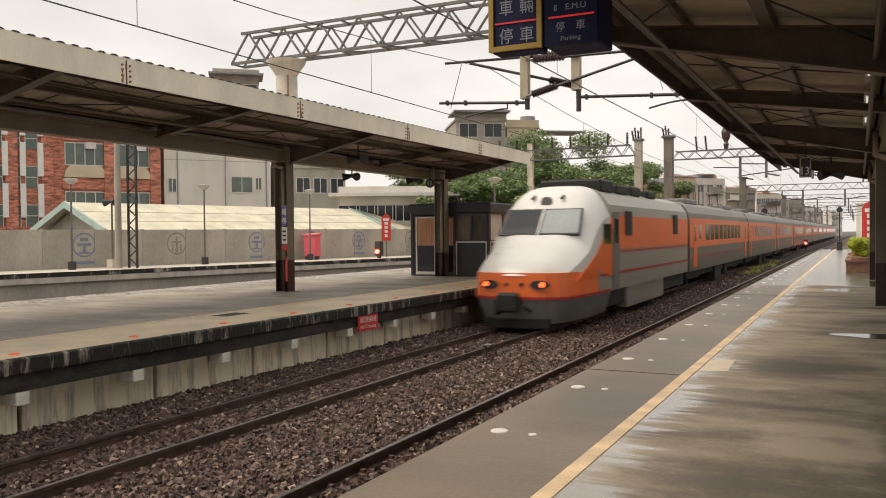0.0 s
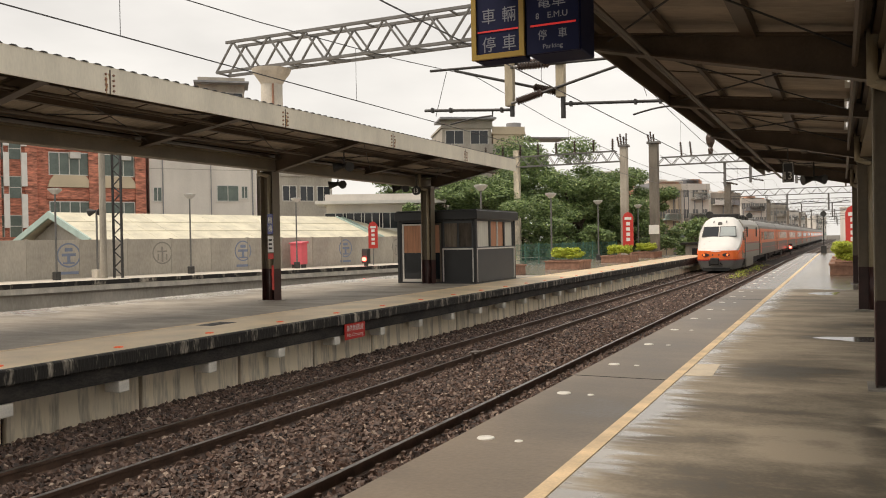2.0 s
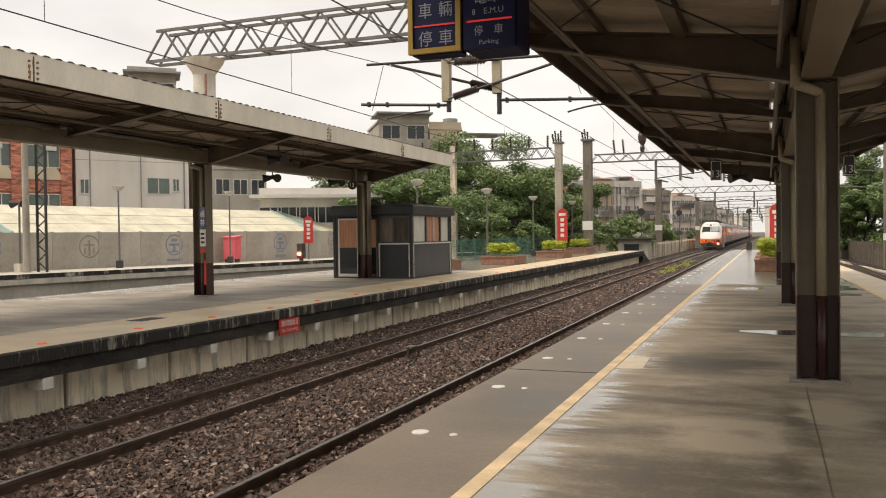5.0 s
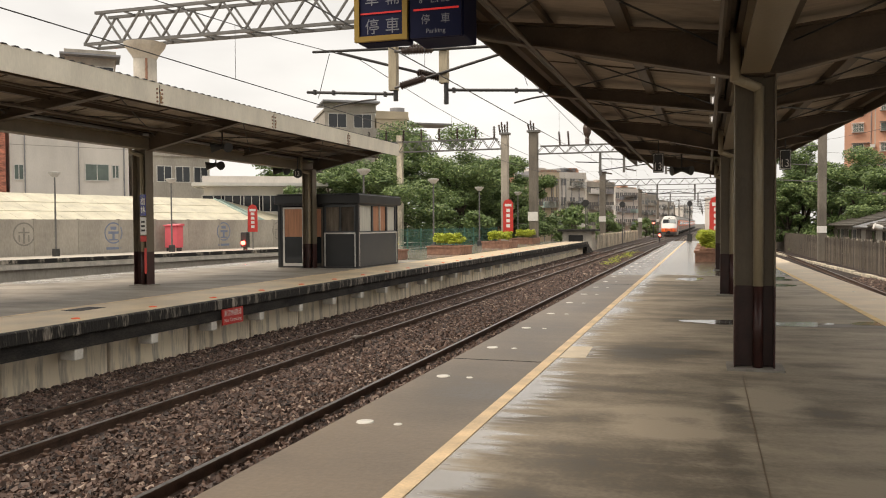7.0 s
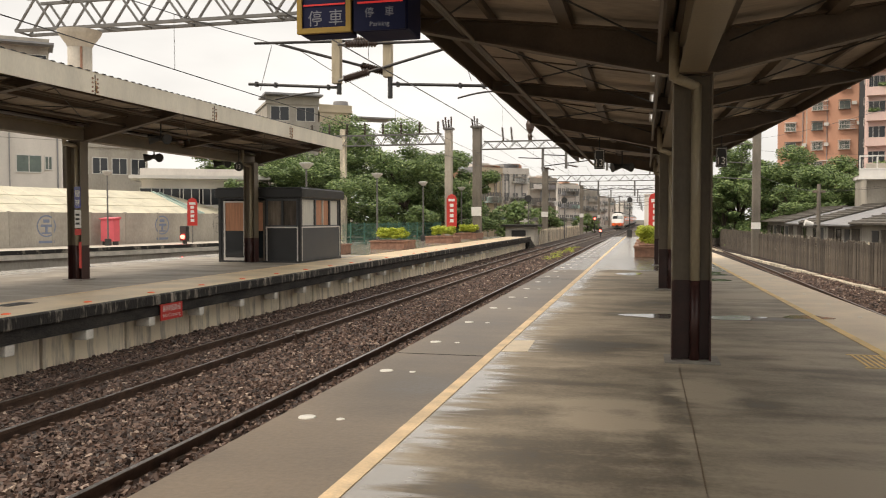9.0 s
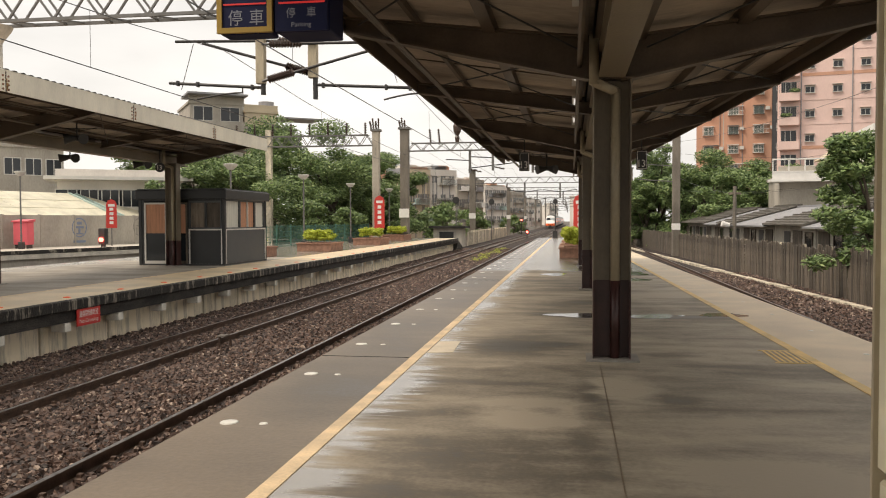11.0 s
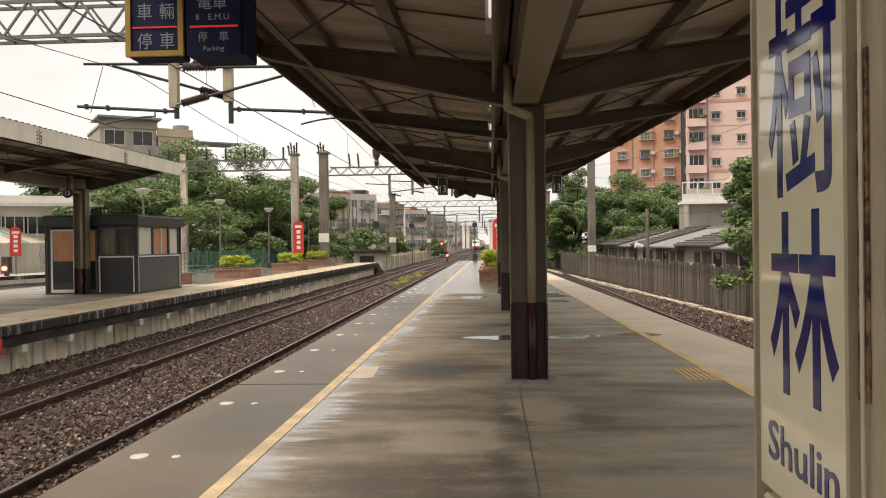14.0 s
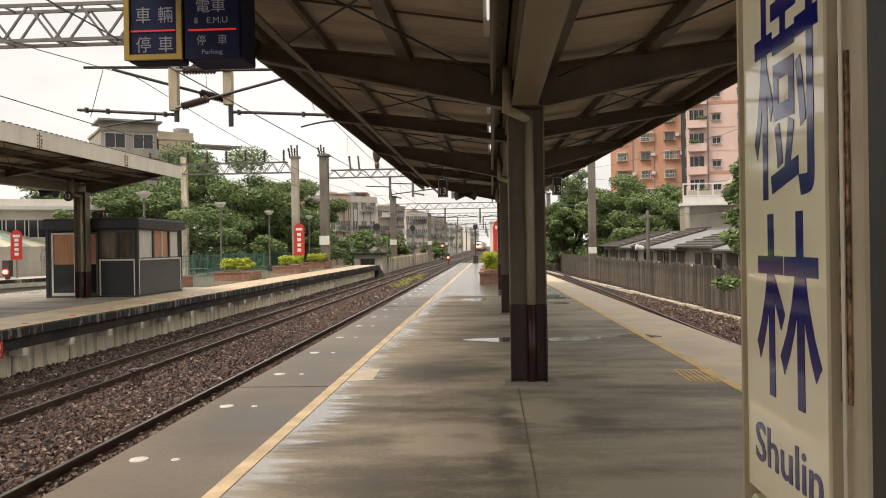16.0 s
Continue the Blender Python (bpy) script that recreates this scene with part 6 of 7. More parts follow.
for k, (x, y, h, sp) in enumerate(((-14.2, 92, 4.2, 2.6), (-13.5, 118, 4.5, 3.0), (-15.8, 104, 5.0, 3.0), (9.5, 150, 6, 4), (12, 190, 7, 5), (-11, 160, 3.5, 2.5))):
    tree(x, y, -1.16, h, sp, 120 + k, 2200, 0.22, "low tree or shrub beside the tracks", low=0.0)
rh = thing("relay_hut", (-12.0, 82, -1.16), "small flat-roofed concrete hut beside the line", "hut")
part("body", B(-13.4, -10.6, 80.5, 83.5, -1.16, 0.75), M_PALE, rh)
part("roof", B(-13.8, -10.2, 80.1, 83.9, 0.75, 0.95), M_CONC_D, rh)
# flat dark panel painted in for the hut's shaded interior
part("opening", B(-12.8, -11.4, 80.47, 80.495, -0.6, 0.4), M_DARK, rh)
pf = thing("concrete_fence", (-10.6, 95, -1.16), "grey precast concrete fence", "fence")
for k in range(34):
    y = 84 + 1.5 * k
    part("panel", B(-10.55, -10.47, y, y + 1.42, -1.16, 0.3), M_CONC, pf)
    part("post", B(-10.6, -10.42, y + 1.42, y + 1.5, -1.16, 0.45), M_CONC, pf)


# ---- overhead line ----
def insulator(bm, p, q, r, n):
    """A string of ribbed sheds from p to q."""
    p, q = Vector(p), Vector(q)
    rod(bm, p, q, r * 0.45, 8)
    for k in range(n):
        c = p.lerp(q, (k + 0.7) / (n + 0.4))
        d = (q - p).normalized() * 0.018
        rod(bm, c - d, c + d, r, 10, r * 0.6)
    return bm


GY = 17.95


def tube_arm(name, pts, r, parent, m):
    bm = bmesh.new()
    for a, b in zip(pts, pts[1:]):
        rod(bm, (a[0], GY, a[1]), (b[0], GY, b[1]), r, 8)
    return part(name, bm, m, parent)


# each arm is hinged on the drop tube of the other track, so that the two cross between the tubes
for x, z_t, z_b, far, sgn, h_up, h_st, h_sd in ((-6.91, 4.58, 4.34, -5.66, -1, 5.53, 4.78, 4.50), (-5.70, 4.68, 4.21, -6.84, 1, 5.44, 4.62, 4.53)):
    d = thing("dropper_bracket", (x, GY, 6.2), "cream drop tube with hinged steel arms and ribbed brown insulators", "bracket", "catenary brackets")
    part("drop_tube", B(x - 0.095, x + 0.095, GY - 0.09, GY + 0.09, z_t, 6.2, 0.006), M_BOARD_POST, d)
    part("inner_tube", rod(bmesh.new(), (x + 0.05, GY, z_b), (x + 0.05, GY, z_t + 0.01), 0.055, 10), M_DARK, d)
    tip = -9.0 if sgn < 0 else -3.4
    yy = GY - 0.12 * sgn
    for nm, z0, z1, xe in (("upper", h_up, 5.62 if sgn < 0 else 5.38, tip), ("stay", h_st, 5.56 if sgn < 0 else 5.3, tip - sgn * 0.65)):
        p0 = Vector((far, yy, z0))
        q0 = Vector((xe, yy, z1))
        i1 = p0.lerp(q0, 0.27)
        part("insulator", insulator(bmesh.new(), p0.lerp(q0, 0.05), i1, 0.095, 11), M_INSUL, d, "ribbed brown insulator")
        part("hinge", rod(bmesh.new(), p0, p0.lerp(q0, 0.06), 0.03, 8), M_GALV, d)
        part(nm + "_arm", rod(bmesh.new(), i1, q0, 0.032, 8), M_DARK, d)
    tube_arm("steady_arm", [(x, h_sd), (tip - 0.1 if sgn < 0 else tip, 4.66 if sgn < 0 else 4.40)], 0.034, d, M_DARK)
    xa, xb, za, zb = (-8.43, -7.35, 4.28, 4.40) if sgn < 0 else (-4.1, -3.3, 4.16, 4.28)
    arc = [(xa + (xb - xa) * k / 6, za + (zb - za) * math.sin(math.pi / 2 * k / 6)) for k in range(7)]
    tube_arm("registration_arm", arc, 0.02, d, M_DARK)
    tube_arm("arm_link", [(xb, zb - 0.02), (xb, h_sd + (4.66 - h_sd if sgn < 0 else 4.40 - h_sd) * abs(xb - x) / abs(tip - x))], 0.016, d, M_DARK)
    for k in (0.1, 0.72, 0.95):
        xx = x + sgn * (abs(tip - x)) * k
        zc = h_sd + (4.66 - h_sd if sgn < 0 else 4.40 - h_sd) * k
        part("clamp", B(xx - 0.025, xx + 0.025, GY - 0.05, GY + 0.05, zc - 0.06, zc + 0.05), M_DARK, d)
    part("hanger_wire", wire(bmesh.new(), (x + sgn * 1.6, GY, h_up), (x + sgn * 1.9, GY, h_sd), 0.0, 0.006, 2), M_WIRE, d)

# contact and messenger wires, span by span, in one run each
ys = [-14, 17.95, 62, 108, 152, 200, 250, 300, 400]
for x in (TRACK_L, TRACK_R):
    w = thing("overhead_wire", (x, 20, 4.2), "contact wire and messenger wire hung over the track", "wire", "overhead wires")
    part("contact_wire", wire(bmesh.new(), (x, -14, 4.02), (x, 400, 4.02), 0, 0.0065, 3), M_WIRE, w)
    bm, hb = bmesh.new(), bmesh.new()
    for a, b in zip(ys, ys[1:]):
        wire(bm, (x, a, 5.35), (x, b, 5.35), 0.75, 0.006, 8)
        for k in range(1, 6):
            u = k / 6
            zz = 5.35 - 0.75 * 4 * u * (1 - u)
            beam(hb, (x, a + (b - a) * u, 4.02), (x, a + (b - a) * u, zz), 0.006, 0.006)
    part("messenger_wire", bm, M_WIRE, w)
    tagged(part("hanger_wire", hb, M_WIRE, w), kind="stuff")
for k, (p, q, sag, r) in enumerate((((-12.2, 62, 7.6), (-11, 250, 7.6), 1.5, 0.015), ((-8.6, 62, 7.7), (-8, 250, 7.6), 1.5, 0.015), ((-2.6, 62, 7.7), (-2, 250, 7.6), 1.5, 0.015), ((7.3, 61, 7.0), (12, 16, 6.4), 0.6, 0.012), ((7.3, 61, 5.2), (14, 22, 4.6), 0.5, 0.01),
                                    ((7.3, 61, 6.2), (30, 66, 7.5), 0.8, 0.012), ((8.6, 46.5, 2.9), (7.3, 61, 4.6), 0.2, 0.012), ((8.6, 46.5, 2.9), (16, 24, 4.4), 0.5, 0.012), ((7.3, 61, 3.6), (20, 68, 4.4), 0.4, 0.012))):
    solid("feeder_wire", wire(bmesh.new(), p, q, sag, r * 0.55, 10), M_WIRE, "single black overhead cable", "wire", group="feeder wires")


def concrete_mast(x, y, z0, h, w, insul=4, band=True, dark=False):
    c = thing("concrete_mast", (x, y, z0), "square concrete catenary mast with insulators on top", "mast", "concrete masts")
    part("shaft", B(x - w / 2, x + w / 2, y - w / 2, y + w / 2, z0, z0 + h, 0.03), M_MASTD if dark else M_MASTL, c)
    part("cap", B(x - w * 0.7, x + w * 0.7, y - w * 0.7, y + w * 0.7, z0 + h, z0 + h + 0.15), M_GALV, c)
    if band:
        part("white_plate", B(x - w * 0.6, x + w * 0.6, y - w / 2 - 0.03, y - w / 2 - 0.005, 1.75, 2.45), M_WHITE, c)
    for k in range(insul):
        a = x - 0.34 + 0.17 * k
        part("insulator", insulator(bmesh.new(), (a, y, z0 + h + 0.1), (a - 0.12 + 0.05 * k, y - 0.1 * (k % 2), z0 + h + 0.75 + 0.2 * (k % 2)), 0.11, 7), M_INSUL, c)
    return c


concrete_mast(-14.0, 59.0, 0, 7.95, 0.5, 4, False)
concrete_mast(-13.1, 65.0, 0, 8.7, 0.66, 3, True, True)
concrete_mast(-13.0, 110.0, -1.1, 9.2, 0.75, 2, True, True)
concrete_mast(-11.2, 150.0, -1.1, 8.4, 0.6, 2, True, True)
concrete_mast(-10.8, 198.0, -1.1, 8.2, 0.5, 2, True, True)
concrete_mast(7.5, 110.0, -1.1, 9.2, 0.5, 2, True, True)
concrete_mast(7.0, 150.0, -1.1, 9.0, 0.5, 2, True, True)
for k, y in enumerate((245, 290, 340)):
    concrete_mast(-10.4, y, -1.1, 8.6, 0.5, 2, False, True)
    concrete_mast(6.0, y, -1.1, 8.6, 0.5, 2, False, True)
g = gantry(59.0, -27.0, -14.2, 6.95, 0.75, 0.5, (), 13)
for k in range(9):
    x = -26.0 + 1.4 * k
    part("insulator", insulator(bmesh.new(), (x, 59, 7.7), (x, 59, 8.6), 0.13, 7), M_INSUL, g)
part("post", B(-22.3, -21.9, 58.8, 59.2, -1.1, 8.2), M_CONC, g)
g = gantry(65.0, -12.9, 6.8, 7.0, 0.6, 0.5, (), 17)
for x, z in ((-7.9, 5.2), (-6.1, 5.4), (-3.0, 5.2)):
    part("dropper", B(x - 0.09, x + 0.09, 64.9, 65.1, z, 7.0), M_GALV, g)
    part("arm", rod(bmesh.new(), (x, 65, z + 0.4), (x + 1.8, 65, z + 0.6), 0.04, 6), M_DARK, g)
    part("arm", rod(bmesh.new(), (x, 65, z + 1.0), (x - 1.9, 65, z + 1.1), 0.04, 6), M_DARK, g)
    part("insulator", insulator(bmesh.new(), (x, 65, z + 0.3), (x + 0.9, 65, z + 0.1), 0.09, 8), M_INSUL, g)
for x in (-11.0, -10.3):
    part("insulator", insulator(bmesh.new(), (x, 65, 7.6), (x - 0.1, 65, 8.7), 0.13, 7), M_INSUL, g)
part("surge_arrester", lathe(bmesh.new(), -8.9, 65, [(0.14, 7.65), (0.2, 8.0), (0.13, 8.15), (0.3, 8.5), (0.34, 8.9), (0.2, 9.3), (0.1, 9.5)], 12), M_INSUL, g, "stout brown arrester on the truss")
for y, xa, xb, z in ((110, -13, 7.5, 6.4), (150, -11.2, 7.0, 6.6), (198, -10.8, 6.6, 6.8), (245, -10.4, 6, 6.9), (290, -10.4, 6, 7.0), (340, -10.4, 6, 7.0)):
    g = gantry(y, xa, xb, z, 0.75, 0.5, (), 15)
    for x in (-6.1, -1.5):
        part("dropper", B(x - 0.1, x + 0.1, y - 0.1, y + 0.1, 4.4, z), M_GALV, g)
        part("arm", rod(bmesh.new(), (x, y, 5.2), (x - 2.2, y, 5.5), 0.05, 6), M_DARK, g)
        part("arm", rod(bmesh.new(), (x, y, 5.2), (x + 2.2, y, 5.5), 0.05, 6), M_DARK, g)


# ---- hanging sign under the near canopy ----
def sign_face(parent, x0, x1, y, z0, rows, frame_m, label):
    z1 = 3.62
    part("face", B(x0, x1, y, y + 0.02, z0, z1), M_SCREEN, parent, label)
    if frame_m:
        for a in ((x0 - 0.02, x0 + 0.02, z0 - 0.02, z1), (x1 - 0.02, x1 + 0.02, z0 - 0.02, z1), (x0 + 0.02, x1 - 0.02, z0 - 0.02, z0 + 0.02)):
            part("frame", B(a[0], a[1], y - 0.015, y + 0.02, a[2], a[3]), frame_m, parent, "yellow frame")
    for body, xa, za, w, h in rows:
        if body == "-":
            part("red_line", B(xa, xa + w, y - 0.006, y - 0.002, za, za + h), M_LED_RED, parent)
        else:
            part("lettering", moved(text_bm(body, w, h), pose(xa, y - 0.004, za)), M_LETTER, parent, "pale lettering")


led = thing("hanging_stop_sign", (-2.2, 6.2, 3.3), "navy stopping-point sign in two boxes hung from the canopy", "sign")
part("yellow_box", B(-2.70, -2.30, 6.12, 6.32, 2.94, 3.62, 0.01), M_SCREEN, led)
part("blue_box", B(-2.26, -1.83, 6.12, 6.50, 2.945, 3.62, 0.01), M_SCREEN, led)
sign_face(led, -2.69, -2.29, 6.095, 2.965, [("停", -2.62, 3.0, 0.11, 0.12), ("車", -2.45, 3.0, 0.11, 0.12), ("-", -2.66, 3.155, 0.34, 0.012), ("車", -2.62, 3.22, 0.11, 0.12), ("輛", -2.45, 3.22, 0.11, 0.12)], M_GOLD, "navy sign face with pale characters")
sign_face(led, -2.25, -1.84, 6.095, 2.945, [("Parking", -2.12, 2.965, 0.155, 0.045), ("停", -2.16, 3.045, 0.07, 0.075), ("車", -2.0, 3.045, 0.07, 0.075), ("-", -2.22, 3.15, 0.36, 0.014), ("8", -2.175, 3.205, 0.025, 0.045), ("E.M.U", -2.08, 3.205, 0.155, 0.045), ("電車", -2.16, 3.285, 0.22, 0.1)], None, "navy sign face with pale characters")
for x in (-2.5, -2.0):
    part("hanger", rod(bmesh.new(), (x, 6.3, 3.6), (x, 6.3, 3.98), 0.018, 6), M_DARK, led)

# ---- station name board beside the camera ----
board = thing("name_board", (0.5, 0.92, 0), "cream station name board with dark blue characters on a steel post", "sign")
part("panel", B(0.33, 0.40, 0.802, 1.064, 1.215, 2.6, 0.004), M_CREAM, board, "glossy cream enamel panel")
part("lower_panel", B(0.332, 0.40, 0.802, 1.062, 0.25, 1.205, 0.004), M_CREAM, board)
part("edge_trim", B(0.326, 0.41, 1.0655, 1.073, 0.25, 2.6), M_BOARD_POST, board)
part("edge_trim", B(0.326, 0.41, 0.792, 0.8005, 0.25, 2.6), M_BOARD_POST, board)
part("back_post", B(0.336, 0.44, 0.738, 0.79, 0.0, 3.05, 0.004), M_BOARD_POST, board, "weathered cream steel post")
# dark block added to paint in the shaded side face of the post
part("post_side_shade", B(0.3375, 0.62, 0.66, 0.736, 0.0, 3.05), M_DARK, board, "dark block standing for the shaded side of the post")
part("paint_scar", B(0.3335, 0.3355, 0.768, 0.7895, 1.37, 1.69), M_FLAKE, board, "strip of flaking paint")
part("cable", rod(bmesh.new(), (0.331, 0.7745, 0.4), (0.331, 0.7745, 2.6), 0.0022, 6), M_FASCIA, board)
# characters read along -y, facing the tracks
for body, y_l, w, z0, h, bold in (("Shulin", 1.03, 0.205, 1.257, 0.047, 0.012), ("林", 1.018, 0.195, 1.343, 0.207, 0.011), ("樹", 1.018, 0.195, 1.566, 0.245, 0.006)):
    part("lettering", moved(text_bm(body, w, h, bold), pose(0.3296, y_l, z0, 0, 0, -90)), M_NAVY, board, "dark blue lettering")
canopy_column(0.62, -0.15, 3.03, "columns of the near canopy")

# number plates hung under the canopies
for x in (-1.14, 1.58):
    n = thing("number_plate", (x, 19.9, 2.9), "small black hanging plate with a white number", "sign", "hanging number plates")
    part("plate", B(x - 0.12, x + 0.12, 19.88, 19.94, 2.68, 3.13, 0.008), M_DARK, n)
    part("border", boxes((x - 0.105, x + 0.105, 19.874, 19.879, 2.7, 2.71), (x - 0.105, x + 0.105, 19.874, 19.879, 3.1, 3.11), (x - 0.105, x - 0.095, 19.874, 19.879, 2.71, 3.1), (x + 0.095, x + 0.105, 19.874, 19.879, 2.71, 3.1)), M_WHITE, n)
    part("number", moved(text_bm("13", 0.15, 0.17), pose(x - 0.075, 19.876, 2.74)), M_WHITE, n)
    part("hanger", rod(bmesh.new(), (x, 19.91, 3.12), (x, 19.91, 3.75), 0.012, 6), M_DARK, n)
n = thing("number_plate", (-13.5, 26.0, 3.1), "round dark plate with a white number on the canopy column", "sign", "hanging number plates")
part("plate", rod(bmesh.new(), (-13.55, 25.98, 3.3), (-13.55, 26.03, 3.3), 0.16, 20), M_DARK, n)
part("number", moved(text_bm("13", 0.15, 0.15), pose(-13.625, 25.975, 3.225)), M_WHITE, n)
part("hanger", rod(bmesh.new(), (-13.55, 26.0, 3.45), (-13.55, 26.0, 3.9), 0.015, 6), M_DARK, n)


def speaker(x, y, z, top):
    s = thing("loudspeaker", (x, y, z), "pair of dark horn loudspeakers hung from the canopy", "loudspeaker", "loudspeakers")
    part("hanger", rod(bmesh.new(), (x, y, z + 0.05), (x, y, top), 0.02, 6), M_DARK, s)
    for k in (-1, 1):
        part("horn", rod(bmesh.new(), (x + k * 0.04, y, z), (x + k * 0.27, y - 0.14, z - 0.04), 0.06, 14, 0.135), M_DARK, s)
        part("driver", rod(bmesh.new(), (x + k * 0.04, y, z), (x - k * 0.06, y + 0.06, z + 0.02), 0.065, 12), M_DARK, s)


speaker(-0.75, 24.6, 3.02, 3.75)
speaker(-12.4, 19.5, 3.62, 4.2)
speaker(-14.6, 22.6, 3.4, 4.05)
speaker(-14.1, 25.9, 3.42, 4.0)
# no lamps here: these glowing strips stand in for gaps to the sky
tube = thing("sky_gap", (-0.02, 9.0, 3.3), "thin glowing strips standing in for sky gaps along the gutter", "lamp")
for y in (6.2, 10.6, 13.0, 15.4, 20.2):
    part("gap_backing", B(-0.03, 0.05, y, y + 1.25, 3.38, 3.42), M_ALU, tube)
    part("tube", rod(bmesh.new(), (0.01, y + 0.04, 3.365), (0.01, y + 0.62, 3.365), 0.011, 8), M_SLIT, tube, "white strip glowing in place of a sky gap")
# labels on the far columns
for y in (18.1, 8.8):
    s = thing("column_label", (-13.74, y - 0.17, 1.9), "narrow name plates and a poster strip on the column", "sign", "column labels")
    part("name_plate", B(-13.83, -13.66, y - 0.172, y - 0.154, 1.78, 2.32), M_NAVY, s, "navy plate with white characters")
    for body, z in (("樹", 2.06), ("林", 1.84)):
        part("lettering", moved(text_bm(body, 0.14, 0.18, 0.01), pose(-13.815, y - 0.1735, z)), M_WHITE, s)
    part("number_plate", B(-13.83, -13.66, y - 0.172, y - 0.154, 1.30, 1.74), M_WHITE, s)
    for k in range(3):
        part("writing_bar", B(-13.80, -13.69, y - 0.176, y - 0.1725, 1.38 + 0.11 * k, 1.43 + 0.11 * k), M_DARK, s)
    part("red_strip", B(-13.83, -13.66, y - 0.172, y - 0.154, 1.12, 1.27), M_RED, s)
    part("poster", B(-13.72, -13.66, y - 0.176, y - 0.15, 0.3, 0.95), M_RED, s, "torn red poster strip")

# ---- small things on the near platform ----
stud = piece_mesh("stud", lathe(bmesh.new(), 0, 0, [(0.07, 0.0), (0.066, 0.008), (0.03, 0.012)], 14), M_DISC)
stud_s = piece_mesh("stud", lathe(bmesh.new(), 0, 0, [(0.034, 0.0), (0.03, 0.006)], 12), M_DISC)
for k in range(30):
    y = 3.9 + 2.0 * k
    shared("stud", stud, (-2.57, y, 0.001), platform)
    shared("stud", stud_s, (-2.3, y, 0.001), platform)
    shared("stud", stud_s, (right_edge(y) - 0.4, y, 0.001), platform)
bm = bmesh.new()
prism(bm, [(-1.66, 9.35), (-1.37, 9.42), (-1.40, 10.3), (-1.66, 10.25)], "z", -0.01, 0.004)
part("floor_patch", bm, M_PATCH, platform, "pale repaired patch beside the line")
for y in (9.0, 21.0, 33.0):
    part("expansion_joint", B(EDGE + 0.005, -1.80, y - 0.012, y + 0.012, -0.01, 0.0035), M_CONC_D, platform)
M_PUDDLE = material("standing_water", (0.10, 0.10, 0.095), 0.10, 0.95, 1.05, 1, 10, 0, rough_var=0.02)
def puddle(cx, cy, rx, ry, seed):
    r2 = random.Random(seed)
    bm = bmesh.new()
    ph = [r2.uniform(0, 6.28) for _ in range(3)]
    poly = []
    for k in range(40):
        a = 2 * math.pi * k / 40
        r = 1 + 0.18 * math.sin(2 * a + ph[0]) + 0.14 * math.sin(3 * a + ph[1]) + 0.1 * math.sin(5 * a + ph[2])
        poly.append((cx + rx * r * math.cos(a), cy + ry * r * math.sin(a)))
    prism(bm, poly, "z", -0.005, 0.0025)
    part("puddle", bm, M_PUDDLE, platform, "shallow puddle")


for a in ((0.25, 13.4, 0.55, 0.36, 1), (1.25, 13.4, 0.42, 0.3, 2), (2.35, 13.7, 0.3, 0.32, 3), (1.2, 21.5, 0.6, 0.7, 4), (1.6, 24.2, 0.5, 0.8, 5), (-0.5, 23.4, 0.4, 0.5, 6)):
    puddle(*a)
hp = thing("floor_marking", (2.3, 9.6, 0), "worn yellow hatched marking on the platform", "marking")
for k in range(6):
    part("stripe", B(2.135 + 0.06 * k, 2.165 + 0.06 * k, 9.2, 10.0, 0.001, 0.006), M_YELLOW_D, hp)
part("outline", boxes((2.1, 2.5, 9.16, 9.2, 0.001, 0.006), (2.1, 2.5, 10.0, 10.04, 0.001, 0.006)), M_YELLOW_D, hp)

# planters and signal on the near platform
for k, y in enumerate((33.5, 38.0, 43.5)):
    planter(-0.5, y, 1.0, 2.6, 40 + k)
for k, y in enumerate((33.5, 38.0)):
    h = thing("hedge_tub", (-0.3, y, 0.4), "overgrown yellow-green shrub in a planter", "shrub")
    hedge(h, -0.32, 0.2, y + 0.4, y + 1.5, 0.92, 1.1, 70 + k, 5000, 0.05)
ps = thing("platform_signal", (-1.4, 72.0, 0), "black round signal head on a thin pole", "signal")
part("pole", rod(bmesh.new(), (-1.4, 71.8, 0), (-1.4, 71.8, 2.9), 0.045, 8), M_DARK, ps)
part("head", rod(bmesh.new(), (-1.4, 71.6, 3.1), (-1.4, 71.85, 3.1), 0.22, 16), M_DARK, ps)
part("box", B(-1.6, -1.2, 71.6, 71.95, 0, 0.6), M_DARK, ps)
for x, y, z, h in ((-5.9, 112.0, -1.08, 0.72), (-8.9, 150.0, -1.08, 2.3)):
    s = thing("track_signal", (x, y, z), "small black track signal showing red", "signal", "track signals")
    part("post", rod(bmesh.new(), (x, y, z), (x, y, z + h), 0.07, 8), M_DARK, s)
    part("housing", B(x - 0.2, x + 0.2, y - 0.02, y + 0.3, z + h - 0.05, z + h + 0.75, 0.02), M_DARK, s)
    part("lens", rod(bmesh.new(), (x, y - 0.08, z + h + 0.3), (x, y - 0.02, z + h + 0.3), 0.15, 14), M_RED_LAMP, s, "lit red lens")
for x, y, h in ((-11.9, 86, 3.4), (-9.9, 104, 3.6)):
    s = thing("platform_signal", (x, y, -1.1), "black round signal head on a thin pole", "signal")
    part("pole", rod(bmesh.new(), (x, y, -1.1), (x, y, h), 0.06, 8), M_GALV, s)
    part("head", rod(bmesh.new(), (x, y - 0.25, h + 0.2), (x, y, h + 0.2), 0.36, 16), M_DARK, s)
    part("ladder", beam(bmesh.new(), (x + 0.3, y, -1.1), (x + 0.12, y, h), 0.05, 0.05), M_GALV, s)
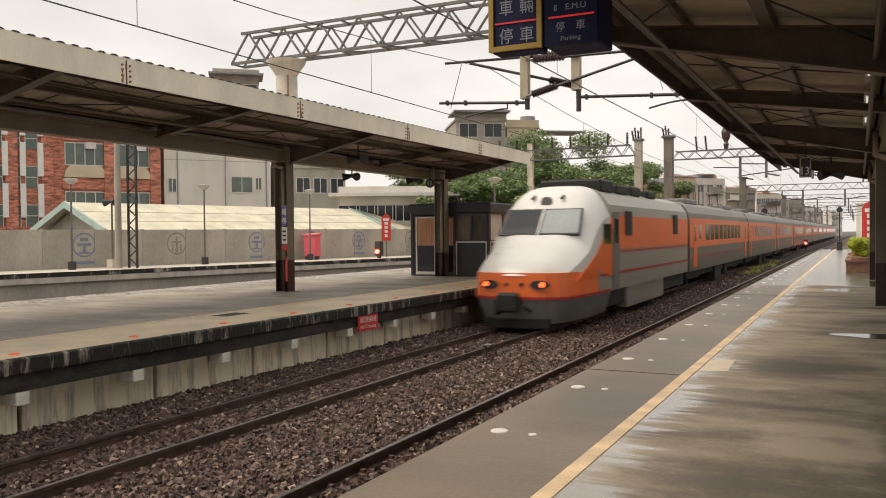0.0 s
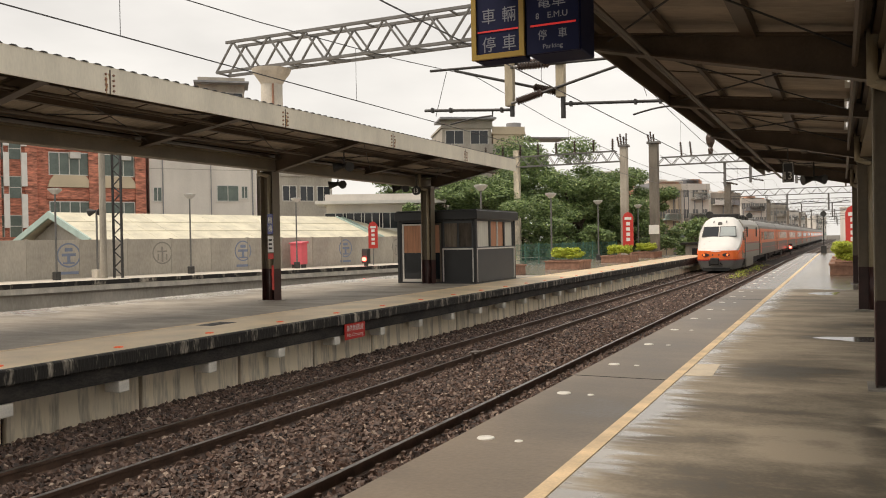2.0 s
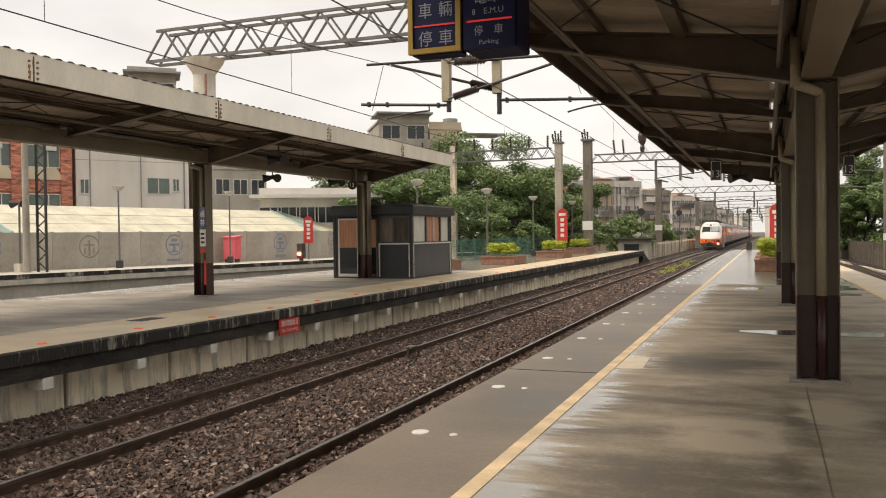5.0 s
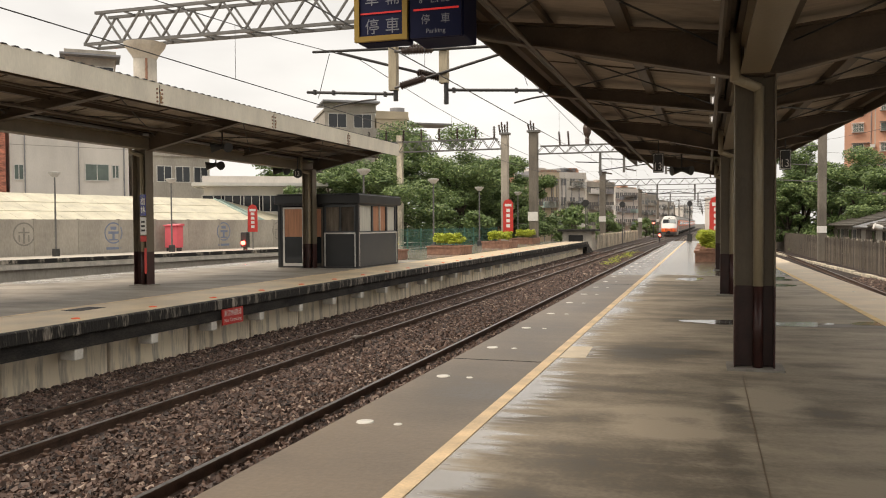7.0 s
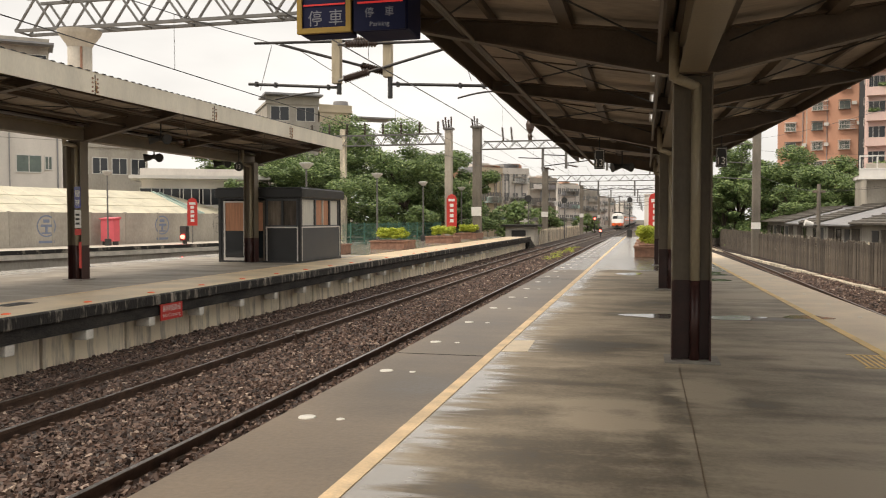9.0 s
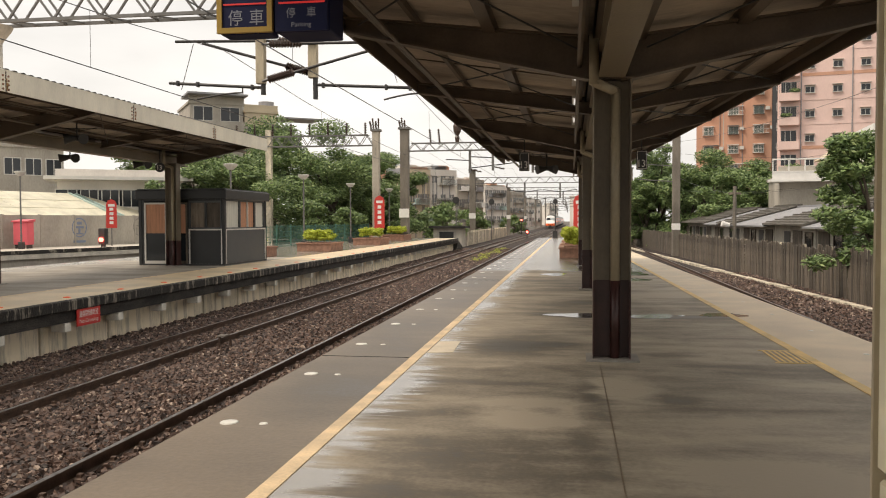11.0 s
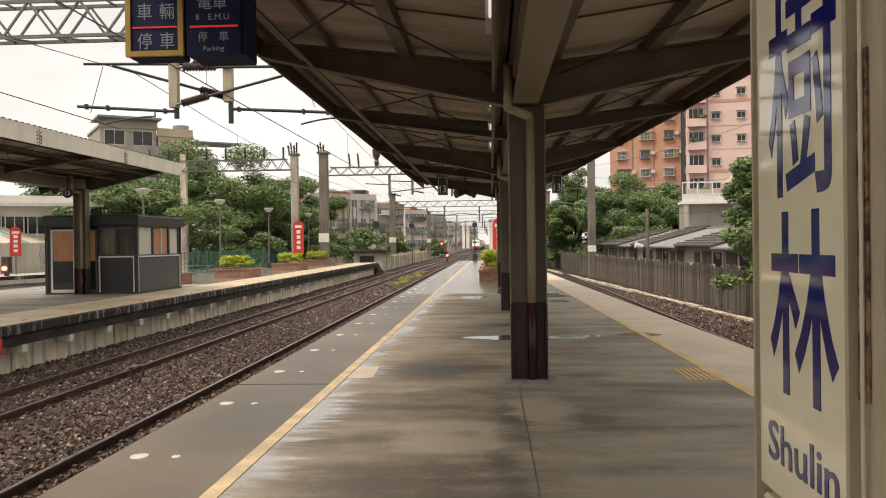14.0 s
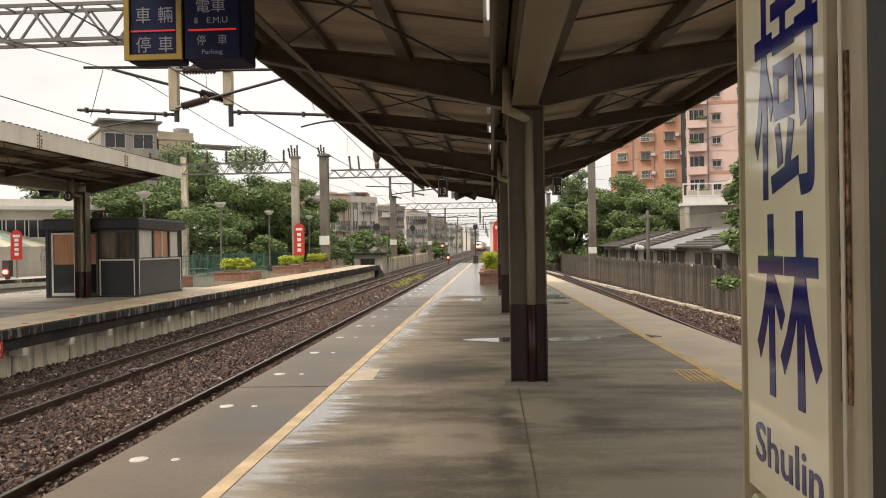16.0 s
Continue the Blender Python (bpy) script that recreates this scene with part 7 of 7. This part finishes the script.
tp = thing("track_marker", (-6.9, 15.8, -1.08), "small rusty track-side marker post", "post")
part("posts", boxes((-7.0, -6.96, 15.7, 15.74, -1.08, -0.8), (-6.84, -6.8, 15.86, 15.9, -1.08, -0.86)), M_RAIL, tp)
part("top", B(-7.02, -6.86, 15.68, 15.9, -0.8, -0.77), M_SLEEPER, tp)

# ---- sleepers, clips and ballast: the small pieces last ----
sl = piece_mesh("sleeper", B(-1.0, 1.0, -0.11, 0.11, -0.08, 0.08, 0.02), M_SLEEPER)
clip = piece_mesh("rail_clip", boxes((-0.05, 0.05, -0.06, 0.06, -0.02, 0.03, 0.01), (-0.025, 0.025, -0.03, 0.03, 0.03, 0.065)), M_RAIL)
tracks = [o for o in scene.objects if o.name.startswith("railway_track")]
for tr in tracks[:2]:
    c = tr.location.x
    for k in range(125):
        shared("sleeper", sl, (c, 1.5 + 0.6 * k, -1.135), tr)
    bm = bmesh.new()
    for k in range(300):
        box(bm, c - 1.0 + bend(76.5 + 0.6 * k), c + 1.0 + bend(76.5 + 0.6 * k), 76.5 + 0.6 * k, 76.72 + 0.6 * k, -1.2, -1.055)
    tagged(part("far_sleeper", bm, M_SLEEPER, tr), kind="stuff")
    for k in range(64):
        for s in ((-1,) if c > -5 else (-1, 1)):
            for d in (-0.105, 0.105):
                shared("rail_clip", clip, (c + s * 0.566 + d, 1.5 + 0.6 * k, -1.035), tr)
# rails lie on the sleepers; stones fill between them
def stones(seed, count, x0, x1, y0, y1, z, size, gap=()):
    rng = np.random.default_rng(seed)
    x, y = rng.uniform(x0, x1, count), y0 + (y1 - y0) * rng.random(count)
    keep = np.ones(count, bool)
    for r in gap:
        keep &= np.abs(x - r) > 0.085
    x, y = x[keep], y[keep]
    n = len(x)
    base = np.array([[-1, -1, -1], [1, -1, -1], [1, 1, -1], [-1, 1, -1], [-1, -1, 1], [1, -1, 1], [1, 1, 1], [-1, 1, 1]], float)
    s = size * (0.55 + 0.75 * rng.random((n, 1, 1)) ** 1.5) * np.array([1.05, 0.72, 0.5])
    v = base[None] * s * (0.55 + 0.6 * rng.random((n, 8, 3)))
    q = rng.normal(size=(n, 4))
    q /= np.linalg.norm(q, axis=1)[:, None]
    a, b, c, d = q.T
    R = np.stack([1 - 2 * (c * c + d * d), 2 * (b * c - a * d), 2 * (b * d + a * c), 2 * (b * c + a * d), 1 - 2 * (b * b + d * d), 2 * (c * d - a * b),
                  2 * (b * d - a * c), 2 * (c * d + a * b), 1 - 2 * (b * b + c * c)], 1).reshape(n, 3, 3)
    v = np.einsum("nij,nkj->nki", R, v) + np.stack([x, y, z + 0.05 * rng.random(n) - 0.02], 1)[:, None]
    quads = np.array([[3, 2, 1, 0], [4, 5, 6, 7], [0, 1, 5, 4], [1, 2, 6, 5], [2, 3, 7, 6], [3, 0, 4, 7]])
    f = (quads[None] + 8 * np.arange(n)[:, None, None]).reshape(-1, 4)
    me = bpy.data.meshes.new("ballast_stones")
    me.from_pydata(v.reshape(-1, 3).tolist(), [], f.tolist())
    me.materials.append(M_STONE)
    return tagged(new("ballast_stones", me), "loose dark brown crushed ballast stones", "ballast", kind="stuff")


G = (TRACK_L - 0.566, TRACK_L + 0.566, TRACK_R - 0.566, TRACK_R + 0.566)
stones(1, 52000, -9.95, -4.6, 4.0, 15.0, -1.055, 0.037, G)
stones(2, 46000, -9.95, -4.2, 15.0, 36.0, -1.055, 0.044, G)
stones(3, 14000, -9.95, -3.4, 36.0, 75.0, -1.06, 0.06, G)
stones(4, 16000, 5.6, 8.6, 12.0, 42.0, -1.07, 0.045, (4.58, 5.72))
v, f = leaf_cloud([(-6.0 + 0.25 * math.sin(k), 52 + 1.6 * k, -1.0) for k in range(14)], [0.4] * 14, 1100, 0.045, 5, 0.5)
me = bpy.data.meshes.new("weeds")
me.from_pydata(v.tolist(), [], f)
me.materials.append(M_HEDGE)
tagged(new("weeds", me), "sparse yellow-green weeds between the tracks", "weeds", kind="stuff")


# ---- what moves ----
def motions():
    """The train runs away along the far track and follows its slight bend."""
    rows = [(0.0, 19.3, TRACK_L), (0.5, 28.75, TRACK_L), (1.0, 38.6, TRACK_L), (1.5, 48.5, TRACK_L), (2.0, 58.4, TRACK_L), (2.5, 68.4, TRACK_L), (3.0, 78.4, TRACK_L), (3.5, 88.5, TRACK_L), (4.0, 98.6, TRACK_L + 0.2),
            (5.0, 118.5, TRACK_L + 0.5), (6.0, 138.2, TRACK_L + 0.8), (7.0, 158.0, TRACK_L + 1.07), (8.0, 178.0, TRACK_L + 1.13), (9.0, 198.5, TRACK_L + 1.19), (10.0, 219.0, TRACK_L + 1.45),
            (11.0, 241.0, TRACK_L + 1.75), (12.0, 261.0, TRACK_L + 2.03), (13.0, 281.0, TRACK_L + 2.2), (14.0, 301.0, TRACK_L + 2.3), (15.0, 321.0, TRACK_L + 2.4), (16.0, 341.0, TRACK_L + 2.5)]
    walk(train, [(t, pose(x, y, RAIL_Z + 0.9)) for t, y, x in rows])


motions()
